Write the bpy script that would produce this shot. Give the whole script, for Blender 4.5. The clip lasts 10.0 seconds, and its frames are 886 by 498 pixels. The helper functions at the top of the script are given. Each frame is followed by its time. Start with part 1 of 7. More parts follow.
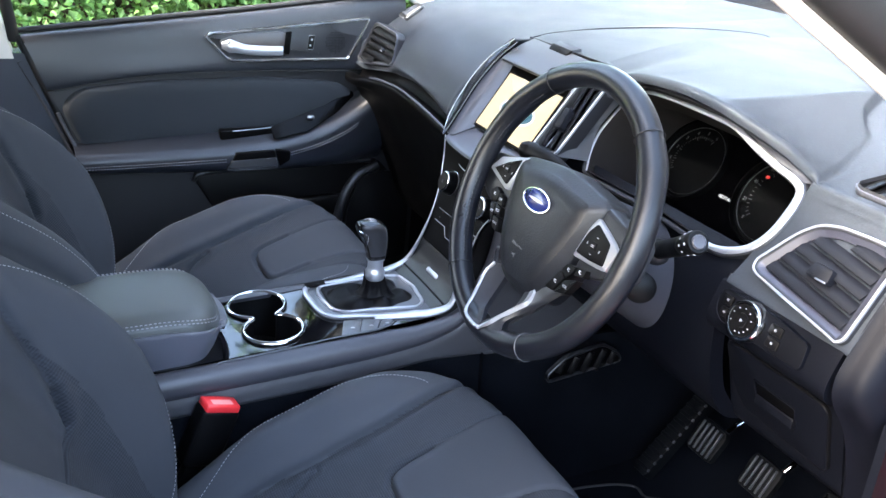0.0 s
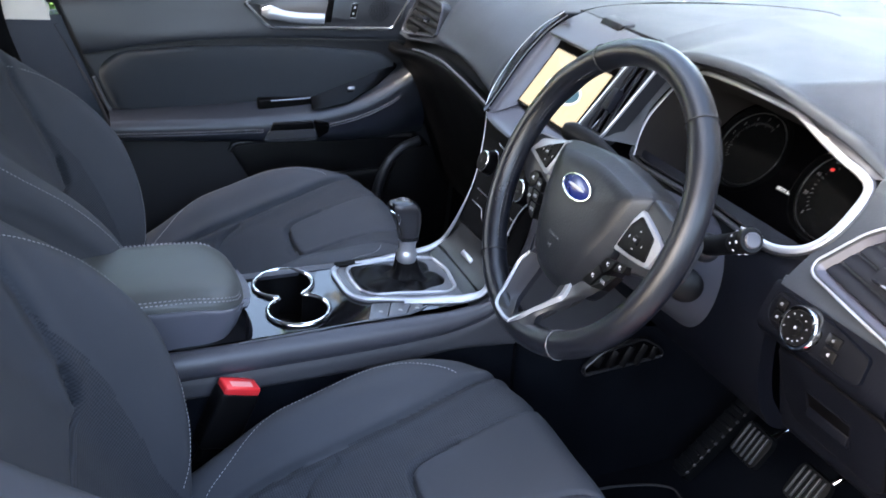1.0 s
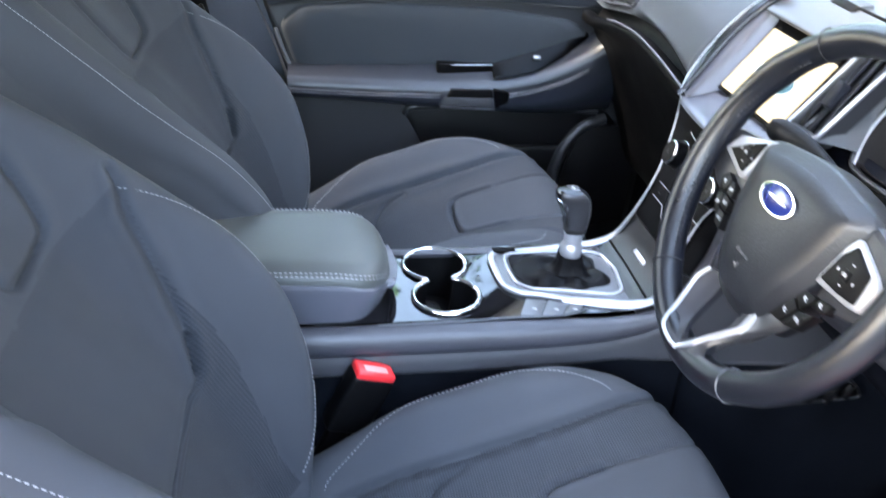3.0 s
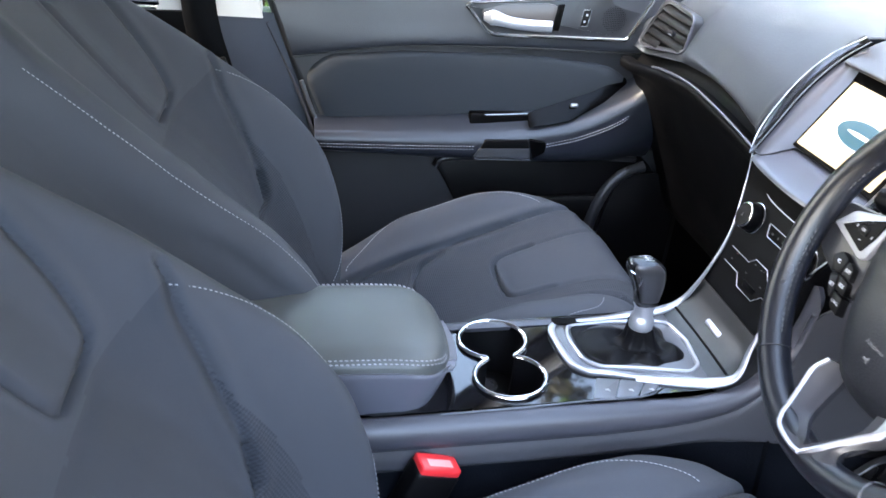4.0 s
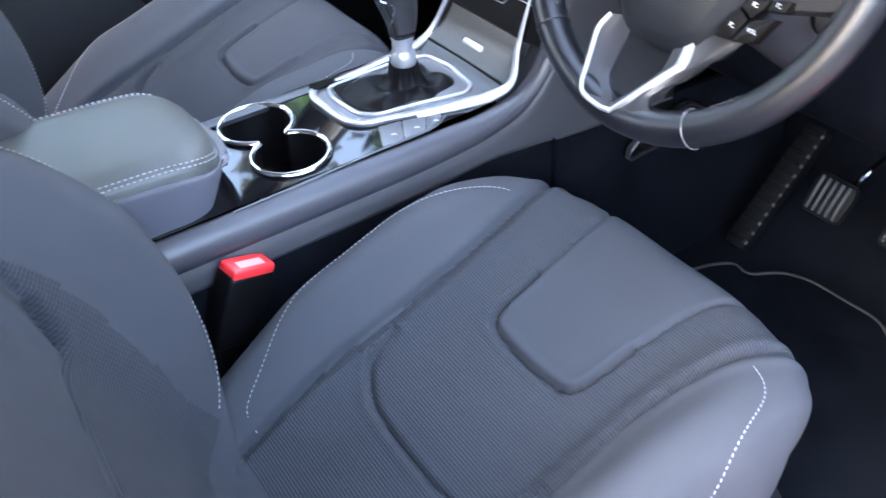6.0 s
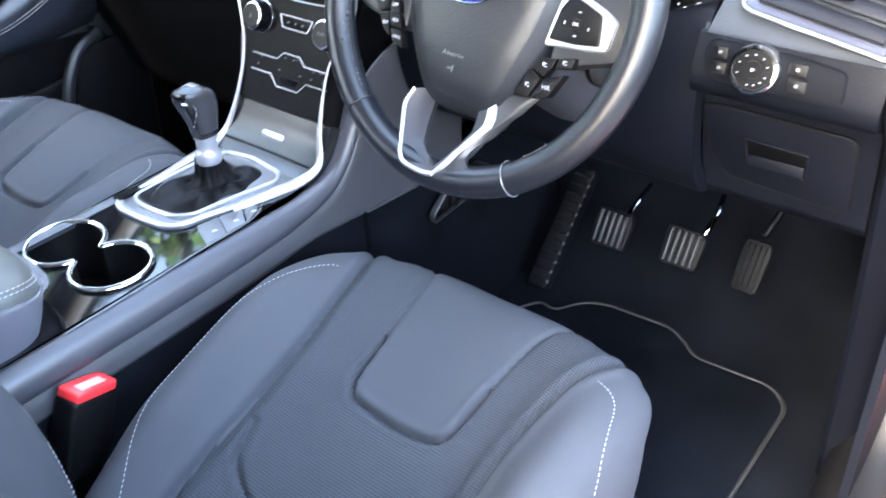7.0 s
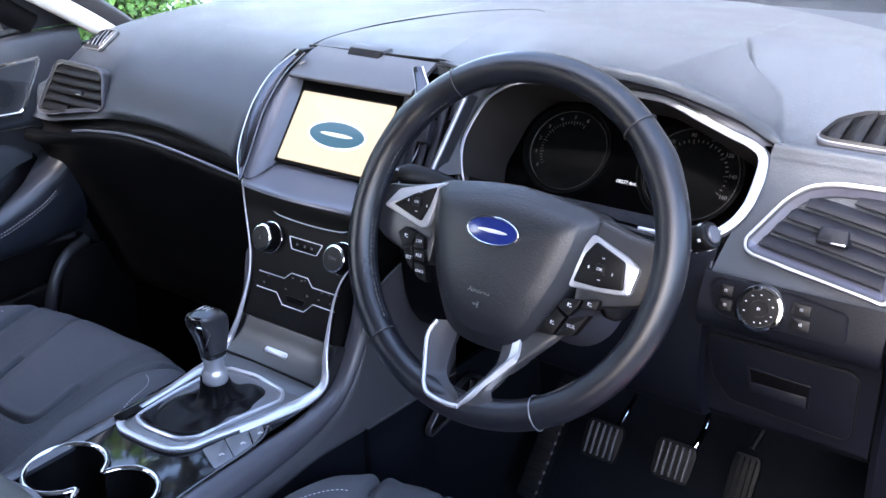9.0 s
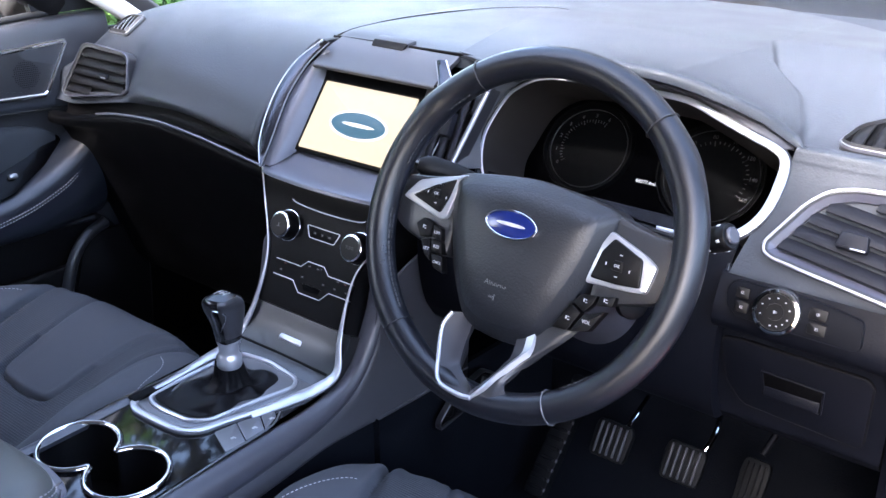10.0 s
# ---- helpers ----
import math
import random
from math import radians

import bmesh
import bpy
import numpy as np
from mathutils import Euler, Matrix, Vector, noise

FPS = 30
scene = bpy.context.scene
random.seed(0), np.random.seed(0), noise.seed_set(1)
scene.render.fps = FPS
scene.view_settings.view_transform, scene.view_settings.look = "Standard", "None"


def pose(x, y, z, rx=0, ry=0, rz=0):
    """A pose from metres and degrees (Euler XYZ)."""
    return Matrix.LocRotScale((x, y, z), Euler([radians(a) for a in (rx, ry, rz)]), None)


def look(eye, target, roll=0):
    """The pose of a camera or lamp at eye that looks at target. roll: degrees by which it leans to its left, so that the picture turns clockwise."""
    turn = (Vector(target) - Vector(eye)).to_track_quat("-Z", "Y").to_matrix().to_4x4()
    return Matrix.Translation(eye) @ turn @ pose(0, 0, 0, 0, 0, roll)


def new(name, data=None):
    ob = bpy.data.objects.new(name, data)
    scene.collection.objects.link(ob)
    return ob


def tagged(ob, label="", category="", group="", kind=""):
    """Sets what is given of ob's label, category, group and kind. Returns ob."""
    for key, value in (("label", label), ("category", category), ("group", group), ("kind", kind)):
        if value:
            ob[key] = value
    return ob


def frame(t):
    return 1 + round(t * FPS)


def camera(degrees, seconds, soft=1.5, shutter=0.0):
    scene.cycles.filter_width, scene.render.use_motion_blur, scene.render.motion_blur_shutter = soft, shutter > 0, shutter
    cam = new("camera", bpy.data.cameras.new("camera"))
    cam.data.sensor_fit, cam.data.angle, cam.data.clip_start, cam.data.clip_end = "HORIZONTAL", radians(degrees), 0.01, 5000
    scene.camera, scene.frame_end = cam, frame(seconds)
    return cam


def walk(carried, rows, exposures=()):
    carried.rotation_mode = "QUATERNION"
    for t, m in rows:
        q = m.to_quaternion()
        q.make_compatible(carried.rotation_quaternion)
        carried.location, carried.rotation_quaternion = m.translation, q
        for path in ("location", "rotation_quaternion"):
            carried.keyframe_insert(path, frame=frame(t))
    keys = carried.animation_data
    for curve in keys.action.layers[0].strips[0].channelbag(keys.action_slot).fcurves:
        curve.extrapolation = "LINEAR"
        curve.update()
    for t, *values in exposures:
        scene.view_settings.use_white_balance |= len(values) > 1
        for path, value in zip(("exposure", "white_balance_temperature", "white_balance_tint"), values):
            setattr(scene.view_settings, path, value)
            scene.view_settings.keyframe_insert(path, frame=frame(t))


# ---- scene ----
cam = camera(53.0, 10.0, shutter=0.4)
PATH = [
    (0, (1.233, 0.221, 1.392), (-0.398, 1.065, 0.601), 5.0),
    (0.5, (1.211, 0.235, 1.392), (-0.421, 1.061, 0.584), 5.6),
    (1, (1.177, 0.272, 1.38), (-0.473, 1.01, 0.524), 5.8),
    (1.5, (1.123, 0.329, 1.358), (-0.496, 0.961, 0.367), 6.1),
    (2, (1.112, 0.351, 1.341), (-0.488, 0.905, 0.276), 6.5),
    (2.5, (1.089, 0.349, 1.341), (-0.553, 0.801, 0.293), 6.2),
    (3, (1.063, 0.339, 1.356), (-0.657, 0.684, 0.395), 6.2),
    (3.2, (1.05, 0.329, 1.364), (-0.692, 0.65, 0.434), 6.1),
    (4.5, (0.846, 0.219, 1.35), (-0.88, 0.674, 0.449), 2.8),
    (5, (0.799, 0.19, 1.311), (-0.826, 0.847, 0.348), 1.0),
    (5.5, (0.827, 0.177, 1.278), (-0.591, 0.992, 0.127), 1.1),
    (6, (0.873, 0.219, 1.248), (-0.454, 1.078, 0.023), -1.4),
    (6.2, (0.879, 0.206, 1.256), (-0.418, 1.149, 0.06), -1.9),
    (7.3, (0.843, 0.12, 1.265), (-0.173, 1.513, 0.253), -0.9),
    (7.5, (0.829, 0.11, 1.275), (-0.196, 1.552, 0.34), -0.7),
    (8, (0.795, 0.101, 1.322), (-0.277, 1.613, 0.571), -0.1),
    (8.5, (0.791, 0.094, 1.328), (-0.279, 1.62, 0.603), 0.1),
    (9, (0.79, 0.089, 1.321), (-0.278, 1.618, 0.598), 1.1),
    (9.5, (0.79, 0.081, 1.316), (-0.293, 1.602, 0.599), 2.2),
    (10, (0.79, 0.082, 1.315), (-0.302, 1.592, 0.589), 2.8),
]
EXPOSURES = [(0, 4.3, 7100, 11), (1.0, 4.1, 7150, 13), (1.5, 4.74, 7050, 13), (2.0, 5.09, 7050, 13), (3.0, 5.04, 7350, 10), (4.5, 4.89, 7450, 13), (5.0, 5.04, 7450, 13), (5.5, 4.95, 7300, 13), (6.0, 5.14, 7150, 13), (7.5, 5.53, 6950, 8), (8.0, 4.47, 6550, 10), (8.6, 4.15, 6400, 16), (10, 4.19, 6500, 18)]
walk(cam, [(t, look(eye, target, roll)) for t, eye, target, roll in PATH], EXPOSURES)

# ---- light ----
world = bpy.data.worlds.new("world")
scene.world = world
world.use_nodes = True
wn = world.node_tree
sky = wn.nodes.new("ShaderNodeTexSky")
sky.sky_type = "NISHITA"
sky.sun_disc = False
sky.sun_elevation = radians(36)
sky.sun_rotation = radians(180)
sky.air_density, sky.dust_density, sky.ozone_density = 1.0, 2.0, 1.0
wn.links.new(sky.outputs[0], wn.nodes["Background"].inputs[0])
wn.nodes["Background"].inputs[1].default_value = 0.15
sun = new("sun", bpy.data.lights.new("sun", "SUN"))
sun.data.energy, sun.data.angle, sun.data.color = 1.8, radians(15.0), (1.0, 0.96, 0.91)
sun.matrix_world = look((-0.10, -2.2, 1.80), (0, 0, 0))


# ---- materials ----
def mat(name, color, rough=0.5, metal=0.0, grain=0.0, scale=900.0, vary=0.08, coat=0.0, spec=0.5, mottle=9.0):
    """A painted, moulded or woven surface: two scales of variation in colour and roughness and a fine relief."""
    m = bpy.data.materials.new(name)
    m.use_nodes = True
    n, l = m.node_tree.nodes, m.node_tree.links
    b = n["Principled BSDF"]
    co = n.new("ShaderNodeTexCoord")
    big = n.new("ShaderNodeTexNoise")
    big.inputs["Scale"].default_value, big.inputs["Detail"].default_value = mottle, 4
    fine = n.new("ShaderNodeTexNoise")
    fine.inputs["Scale"].default_value, fine.inputs["Detail"].default_value = scale, 2
    for t in (big, fine):
        l.new(co.outputs["Object"], t.inputs["Vector"])
    mixf = n.new("ShaderNodeMath")
    mixf.operation = "MULTIPLY_ADD"
    l.new(fine.outputs[0], mixf.inputs[0])
    mixf.inputs[1].default_value = 0.5
    l.new(big.outputs[0], mixf.inputs[2])
    ramp = n.new("ShaderNodeMapRange")
    ramp.inputs[1].default_value, ramp.inputs[2].default_value = 0.45, 1.05
    ramp.inputs[3].default_value, ramp.inputs[4].default_value = 1 - vary, 1 + vary
    l.new(mixf.outputs[0], ramp.inputs[0])
    hsv = n.new("ShaderNodeHueSaturation")
    hsv.inputs["Color"].default_value = (*color, 1)
    l.new(ramp.outputs[0], hsv.inputs["Value"])
    l.new(hsv.outputs[0], b.inputs["Base Color"])
    rr = n.new("ShaderNodeMapRange")
    rr.inputs[1].default_value, rr.inputs[2].default_value = 0.3, 0.7
    rr.inputs[3].default_value, rr.inputs[4].default_value = max(0.02, rough * 0.9), min(1, rough * 1.1)
    l.new(big.outputs[0], rr.inputs[0])
    l.new(rr.outputs[0], b.inputs["Roughness"])
    b.inputs["Metallic"].default_value = metal
    b.inputs["Coat Weight"].default_value = coat
    b.inputs["Specular IOR Level"].default_value = spec
    if grain:
        bump = n.new("ShaderNodeBump")
        bump.inputs["Strength"].default_value, bump.inputs["Distance"].default_value = grain, 0.0006
        l.new(fine.outputs[0], bump.inputs["Height"])
        l.new(bump.outputs[0], b.inputs["Normal"])
    return m


def woven(name, color, pitch, strength, rough=0.9):
    """Cloth with a ribbed weave: fine ribs across the seat and a cross thread."""
    m = mat(name, color, rough, grain=0.2, scale=1400, vary=0.12, spec=0.25)
    n, l = m.node_tree.nodes, m.node_tree.links
    co = [x for x in n if x.type == "TEX_COORD"][0]
    fine = [x for x in n if x.type == "TEX_NOISE"][1]
    bump = [x for x in n if x.type == "BUMP"][0]
    wave = n.new("ShaderNodeTexWave")
    wave.bands_direction = "Y"
    wave.inputs["Scale"].default_value = 0.314 / pitch
    wave.inputs["Distortion"].default_value = 0.6
    wave.inputs["Detail Scale"].default_value = 40.0
    cross = n.new("ShaderNodeTexWave")
    cross.bands_direction = "X"
    cross.inputs["Scale"].default_value = 0.314 / (pitch * 0.8)
    l.new(co.outputs["UV"], wave.inputs["Vector"])
    l.new(co.outputs["UV"], cross.inputs["Vector"])
    add = n.new("ShaderNodeMath")
    add.operation = "MULTIPLY_ADD"
    l.new(cross.outputs["Fac"], add.inputs[0])
    add.inputs[1].default_value = 0.45
    l.new(wave.outputs["Fac"], add.inputs[2])
    add2 = n.new("ShaderNodeMath")
    add2.operation = "MULTIPLY_ADD"
    l.new(fine.outputs[0], add2.inputs[0])
    add2.inputs[1].default_value = 0.5
    l.new(add.outputs[0], add2.inputs[2])
    l.new(add2.outputs[0], bump.inputs["Height"])
    bump.inputs["Strength"].default_value = strength
    bump.inputs["Distance"].default_value = 0.0012
    hsv = [x for x in n if x.type == "HUE_SAT"][0]
    mr = n.new("ShaderNodeMapRange")
    mr.inputs[1].default_value, mr.inputs[2].default_value = 0.0, 1.4
    mr.inputs[3].default_value, mr.inputs[4].default_value = 0.64, 1.28
    l.new(add.outputs[0], mr.inputs[0])
    l.new(mr.outputs[0], hsv.inputs["Value"])
    return m


def glow(name, color, strength):
    m = bpy.data.materials.new(name)
    m.use_nodes = True
    b = m.node_tree.nodes["Principled BSDF"]
    b.inputs["Base Color"].default_value = (0.02, 0.02, 0.02, 1)
    b.inputs["Roughness"].default_value = 0.45
    b.inputs["Specular IOR Level"].default_value = 0.2
    b.inputs["Emission Color"].default_value = (*color, 1)
    b.inputs["Emission Strength"].default_value = strength
    return m


def clear(name):
    m = bpy.data.materials.new(name)
    m.use_nodes = True
    b = m.node_tree.nodes["Principled BSDF"]
    b.inputs["Base Color"].default_value = (0.92, 0.95, 0.94, 1)
    b.inputs["Roughness"].default_value = 0.0
    b.inputs["IOR"].default_value = 1.05
    b.inputs["Transmission Weight"].default_value = 1.0
    return m


DASH = mat("soft_dash_plastic", (0.0195, 0.0238, 0.0305), 0.54, grain=0.5, scale=380, spec=0.235)
TRIM = mat("grained_trim_plastic", (0.0135, 0.0142, 0.0168), 0.38, grain=0.35, scale=500)
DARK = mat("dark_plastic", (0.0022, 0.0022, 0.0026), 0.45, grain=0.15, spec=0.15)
# Darker than such plastic: shade below the dash is put into the colour
LOWER = mat("shaded_lower_plastic", (0.0021, 0.0026, 0.0046), 0.50, grain=0.4, scale=420, spec=0.10)
RUBBER = mat("black_rubber", (0.012, 0.012, 0.013), 0.6, grain=0.2)
GLOSS = mat("piano_black", (0.004, 0.004, 0.005), 0.04, vary=0.02)
# Also laid as flat sheets where hollows and gaps would be in shade
BLACK = mat("display_and_gap_black", (0.0015, 0.0015, 0.0018), 0.5, vary=0.02, spec=0.05)
STACKBLACK = mat("stack_black", (0.0018, 0.0019, 0.0024), 0.42, spec=0.06)
KNOBSKIN = mat("polished_leather", (0.006, 0.006, 0.007), 0.2, grain=0.1, spec=0.6)
KNOBSILVER = mat("knob_silver", (0.36, 0.36, 0.38), 0.3, 0.8, vary=0.05)
CHROME = mat("bright_chrome", (0.86, 0.87, 0.88), 0.08, 1.0, vary=0.02)
SATIN = mat("satin_silver", (0.43, 0.44, 0.47), 0.30, 0.7, vary=0.03)
RAILSKIN = mat("soft_rail_plastic", (0.036, 0.037, 0.046), 0.36, grain=0.25, scale=900)
SIDESKIN = mat("satin_side_plastic", (0.082, 0.085, 0.105), 0.36, grain=0.2, scale=900)
BOOTSKIN = mat("matt_boot_leather", (0.0026, 0.0026, 0.0034), 0.45, grain=0.4, scale=700, spec=0.10)
LEATHER = mat("wheel_leather", (0.0052, 0.0060, 0.0088), 0.30, spec=0.4, grain=0.35, scale=1100)
ARMSKIN = mat("armrest_leatherette", (0.052, 0.057, 0.056), 0.42, grain=0.45, scale=900)
SIDECLOTH = mat("smooth_seat_cloth", (0.0375, 0.0425, 0.0515), 0.85, grain=0.4, scale=1600, vary=0.1, spec=0.25)
RIBCLOTH = woven("ribbed_seat_cloth", (0.0290, 0.0335, 0.0415), 0.0034, 0.55)
PADCLOTH = mat("smooth_centre_cloth", (0.0300, 0.0345, 0.0425), 0.85, grain=0.5, scale=1200, vary=0.12, spec=0.25)
ARMDOOR = mat("door_armrest_skin", (0.0125, 0.0145, 0.0205), 0.36, grain=0.3, scale=800)
DOORCLOTH = mat("door_insert_cloth", (0.0235, 0.0275, 0.0330), 0.85, grain=0.4, scale=1500, spec=0.25)
# Well below real carpet tones: footwell shade is put into both colours
CARPET = mat("shaded_carpet", (0.0034, 0.0042, 0.0060), 0.95, grain=0.9, scale=450, vary=0.5, spec=0.02)
MATTING = mat("shaded_mat_pile", (0.0027, 0.0036, 0.0054), 0.95, grain=0.9, scale=500, vary=0.5, spec=0.02)
THREAD = mat("pale_thread", (0.28, 0.28, 0.30), 0.7)
MARKING = mat("white_marking", (0.36, 0.36, 0.37), 0.5)
# TRIM's paler copy: window glare on the door top is put into the colour
LITDOORTOP = mat("glare_lit_door_top", (0.0215, 0.0235, 0.0290), 0.42, grain=0.4, scale=500)
SWITCHPLATE = mat("switch_plate_black", (0.0026, 0.0029, 0.0042), 0.6, grain=0.2, spec=0.05)
SWITCHBLACK = mat("gloss_switch_black", (0.0016, 0.0016, 0.0020), 0.25, spec=0.08, vary=0.02)
# Paler than its plastic: the pillar's lit sheen is put into the colour
PILLARGREY = mat("lower_pillar_plastic", (0.066, 0.072, 0.088), 0.26, grain=0.15, scale=900)
# Near black: the shade under the dash is put into this colour
GLOVESHADE = mat("shaded_glove_box", (0.0012, 0.0013, 0.0018), 0.6, grain=0.2, spec=0.06)
DIALRING = mat("dial_ring_grey", (0.020, 0.021, 0.023), 0.3, 0.3)
DIM = mat("dial_print", (0.055, 0.057, 0.060), 0.5)
BEVEL = mat("satin_vent_bevel", (0.042, 0.043, 0.058), 0.36, 0.2, grain=0.15, scale=900)
SHELFGREY = mat("satin_shelf_grey", (0.062, 0.064, 0.078), 0.34, 0.3, vary=0.04)
FAINT = mat("faint_key_print", (0.030, 0.030, 0.033), 0.5)
KNOBSIDE = mat("dark_satin_knob", (0.045, 0.045, 0.050), 0.32, 0.5, vary=0.05)
# Near-black colour holds the shade at the dash end
ENDSKIN = mat("shaded_end_cap", (0.0022, 0.0027, 0.0050), 0.5, grain=0.3, spec=0.09)
DULLRED = mat("dull_red_print", (0.05, 0.004, 0.004), 0.5)
RED = mat("buckle_red", (0.75, 0.03, 0.035), 0.35)
PAINT = mat("red_body_paint", (0.17, 0.007, 0.010), 0.2, coat=1.0)
CREAM = mat("pale_pillar_trim", (0.74, 0.71, 0.67), 0.7, grain=0.2)
LINING = mat("pale_headlining", (0.32, 0.31, 0.29), 0.9, grain=0.4)
BLUE = mat("badge_blue", (0.0060, 0.0125, 0.080), 0.2, coat=0.15)
GLASS = clear("window_glass")
LEAF = mat("ivy_leaf", (0.115, 0.245, 0.055), 0.45, vary=0.6, mottle=16.0)
# LEAF's shaded copy: backlit darkness is put into the colour
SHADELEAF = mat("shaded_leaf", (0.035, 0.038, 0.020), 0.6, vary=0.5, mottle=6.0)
SOIL = mat("hedge_inside", (0.05, 0.035, 0.02), 0.95, vary=0.3)
# Below real rubber black: shade at the open door is in the colour
SEALBLACK = mat("seal_black", (0.0032, 0.0032, 0.0038), 0.5, grain=0.3, spec=0.12)
# Colour of the unseen north wall, kept dark against dash glare
NORTHWALL = mat("unseen_north_wall", (0.034, 0.041, 0.052), 0.9, grain=0.6, scale=60, vary=0.3)
# Colour of the unseen east wall, kept cool for its bounce
EASTWALL = mat("unseen_east_wall", (0.044, 0.050, 0.058), 0.85, grain=0.6, scale=60, vary=0.3, mottle=3.0)
TARMAC = mat("worn_paving", (0.112, 0.128, 0.150), 0.9, grain=0.8, scale=150, vary=0.25)


# ---- builders ----
def spline(pts, n, closed=False):
    """n points on a smooth curve through pts."""
    p = np.asarray(pts, float)
    k = len(p)
    if k < 3 and not closed:
        u = np.linspace(0, 1, n)[:, None]
        return p[0] * (1 - u) + p[-1] * u
    q = np.vstack([p[-1:], p, p[:2]]) if closed else np.vstack([2 * p[0] - p[1], p, 2 * p[-1] - p[-2]])
    segs = k if closed else k - 1
    u = np.linspace(0, segs, n, endpoint=not closed)
    i = np.minimum(u.astype(int), segs - 1)
    f = (u - i)[:, None]
    a, b, c, d = q[i], q[i + 1], q[i + 2], q[i + 3]
    return 0.5 * (2 * b + (c - a) * f + (2 * a - 5 * b + 4 * c - d) * f ** 2 + (3 * b - a - 3 * c + d) * f ** 3)


def even(pts, n, closed=False):
    """pts resampled to n points at even distances."""
    p = np.asarray(pts, float)
    if closed:
        p = np.vstack([p, p[:1]])
    s = np.r_[0, np.cumsum(np.linalg.norm(np.diff(p, axis=0), axis=1))]
    u = np.linspace(0, s[-1], n, endpoint=not closed)
    return np.stack([np.interp(u, s, p[:, j]) for j in range(p.shape[1])], 1)


def mesh(name, verts, faces, mats, smooth=40.0, index=None, uv=None):
    me = bpy.data.meshes.new(name)
    me.from_pydata([tuple(v) for v in verts], [], [tuple(f) for f in faces])
    for m in (mats if isinstance(mats, (list, tuple)) else [mats]):
        me.materials.append(m)
    if index is not None:
        me.polygons.foreach_set("material_index", np.asarray(index, np.int32))
    if uv is not None:
        layer = me.uv_layers.new(name="UVMap")
        vi = np.zeros(len(me.loops), np.int32)
        me.loops.foreach_get("vertex_index", vi)
        layer.data.foreach_set("uv", np.asarray(uv, np.float32)[vi].ravel())
    bm = bmesh.new()
    bm.from_mesh(me)
    bmesh.ops.recalc_face_normals(bm, faces=bm.faces)
    bm.to_mesh(me)
    bm.free()
    me.polygons.foreach_set("use_smooth", np.ones(len(me.polygons), bool))
    me.set_sharp_from_angle(angle=radians(smooth))
    me.update()
    return me


def grid_faces(nu, nv, cu=False, cv=False):
    fs = []
    for i in range(nu if cu else nu - 1):
        for j in range(nv if cv else nv - 1):
            i2, j2 = (i + 1) % nu, (j + 1) % nv
            fs.append((i * nv + j, i2 * nv + j, i2 * nv + j2, i * nv + j2))
    return fs


def add(name, me, parent=None, label="", m=None):
    ob = new(name, me)
    if m is not None:
        ob.matrix_basis = m
    if parent is not None:
        ob.parent = parent
    if label:
        ob["label"] = label
    return ob


def thing(name, label, category, group="", kind="", m=None):
    ob = new(name)
    ob.empty_display_size = 0.05
    if m is not None:
        ob.matrix_basis = m
    return tagged(ob, label, category, group, kind)


def loft(sections, nu, nv, closed=False):
    """A smooth surface through sections of equal point counts: nu rows along them, nv points across each."""
    rows = np.array([spline(s, nv, closed) for s in sections])
    return np.stack([spline(rows[:, j], nu) for j in range(nv)], 1)


def surface(name, sections, mat_, parent=None, nu=40, nv=40, thick=0.006, label="", smooth=50, seen=(0.45, 0.2, 1.25)):
    """A lofted panel with a real thickness, on the side away from the point seen."""
    return sheet(name, loft(sections, nu, nv), mat_, parent, thick, label, smooth, seen)


def sheet(name, g, mat_, parent=None, thick=0.006, label="", smooth=50, seen=(0.45, 0.2, 1.25)):
    """A panel from a grid of points (rows, columns, 3), with a real thickness."""
    g = np.asarray(g, float)
    nu, nv = g.shape[:2]
    du, dv = np.gradient(g, axis=0), np.gradient(g, axis=1)
    nrm = np.cross(du, dv)
    nrm /= np.maximum(np.linalg.norm(nrm, axis=2, keepdims=True), 1e-9)
    thick = abs(thick)
    if np.sum(nrm.mean((0, 1)) * (np.asarray(seen) - g.mean((0, 1)))) < 0:
        thick = -thick
    top, low = g.reshape(-1, 3), (g - nrm * thick).reshape(-1, 3)
    n = nu * nv
    fs = grid_faces(nu, nv)
    allf = fs + [tuple(n + a for a in reversed(f)) for f in fs]
    ring = [(i, 0) for i in range(nu)] + [(nu - 1, j) for j in range(1, nv)] + [(i, nv - 1) for i in range(nu - 2, -1, -1)] + [(0, j) for j in range(nv - 2, 0, -1)]
    ids = [i * nv + j for i, j in ring]
    for a, b in zip(ids, ids[1:] + ids[:1]):
        allf.append((a, b, n + b, n + a))
    return add(name, mesh(name, np.vstack([top, low]), allf, mat_, smooth), parent, label)


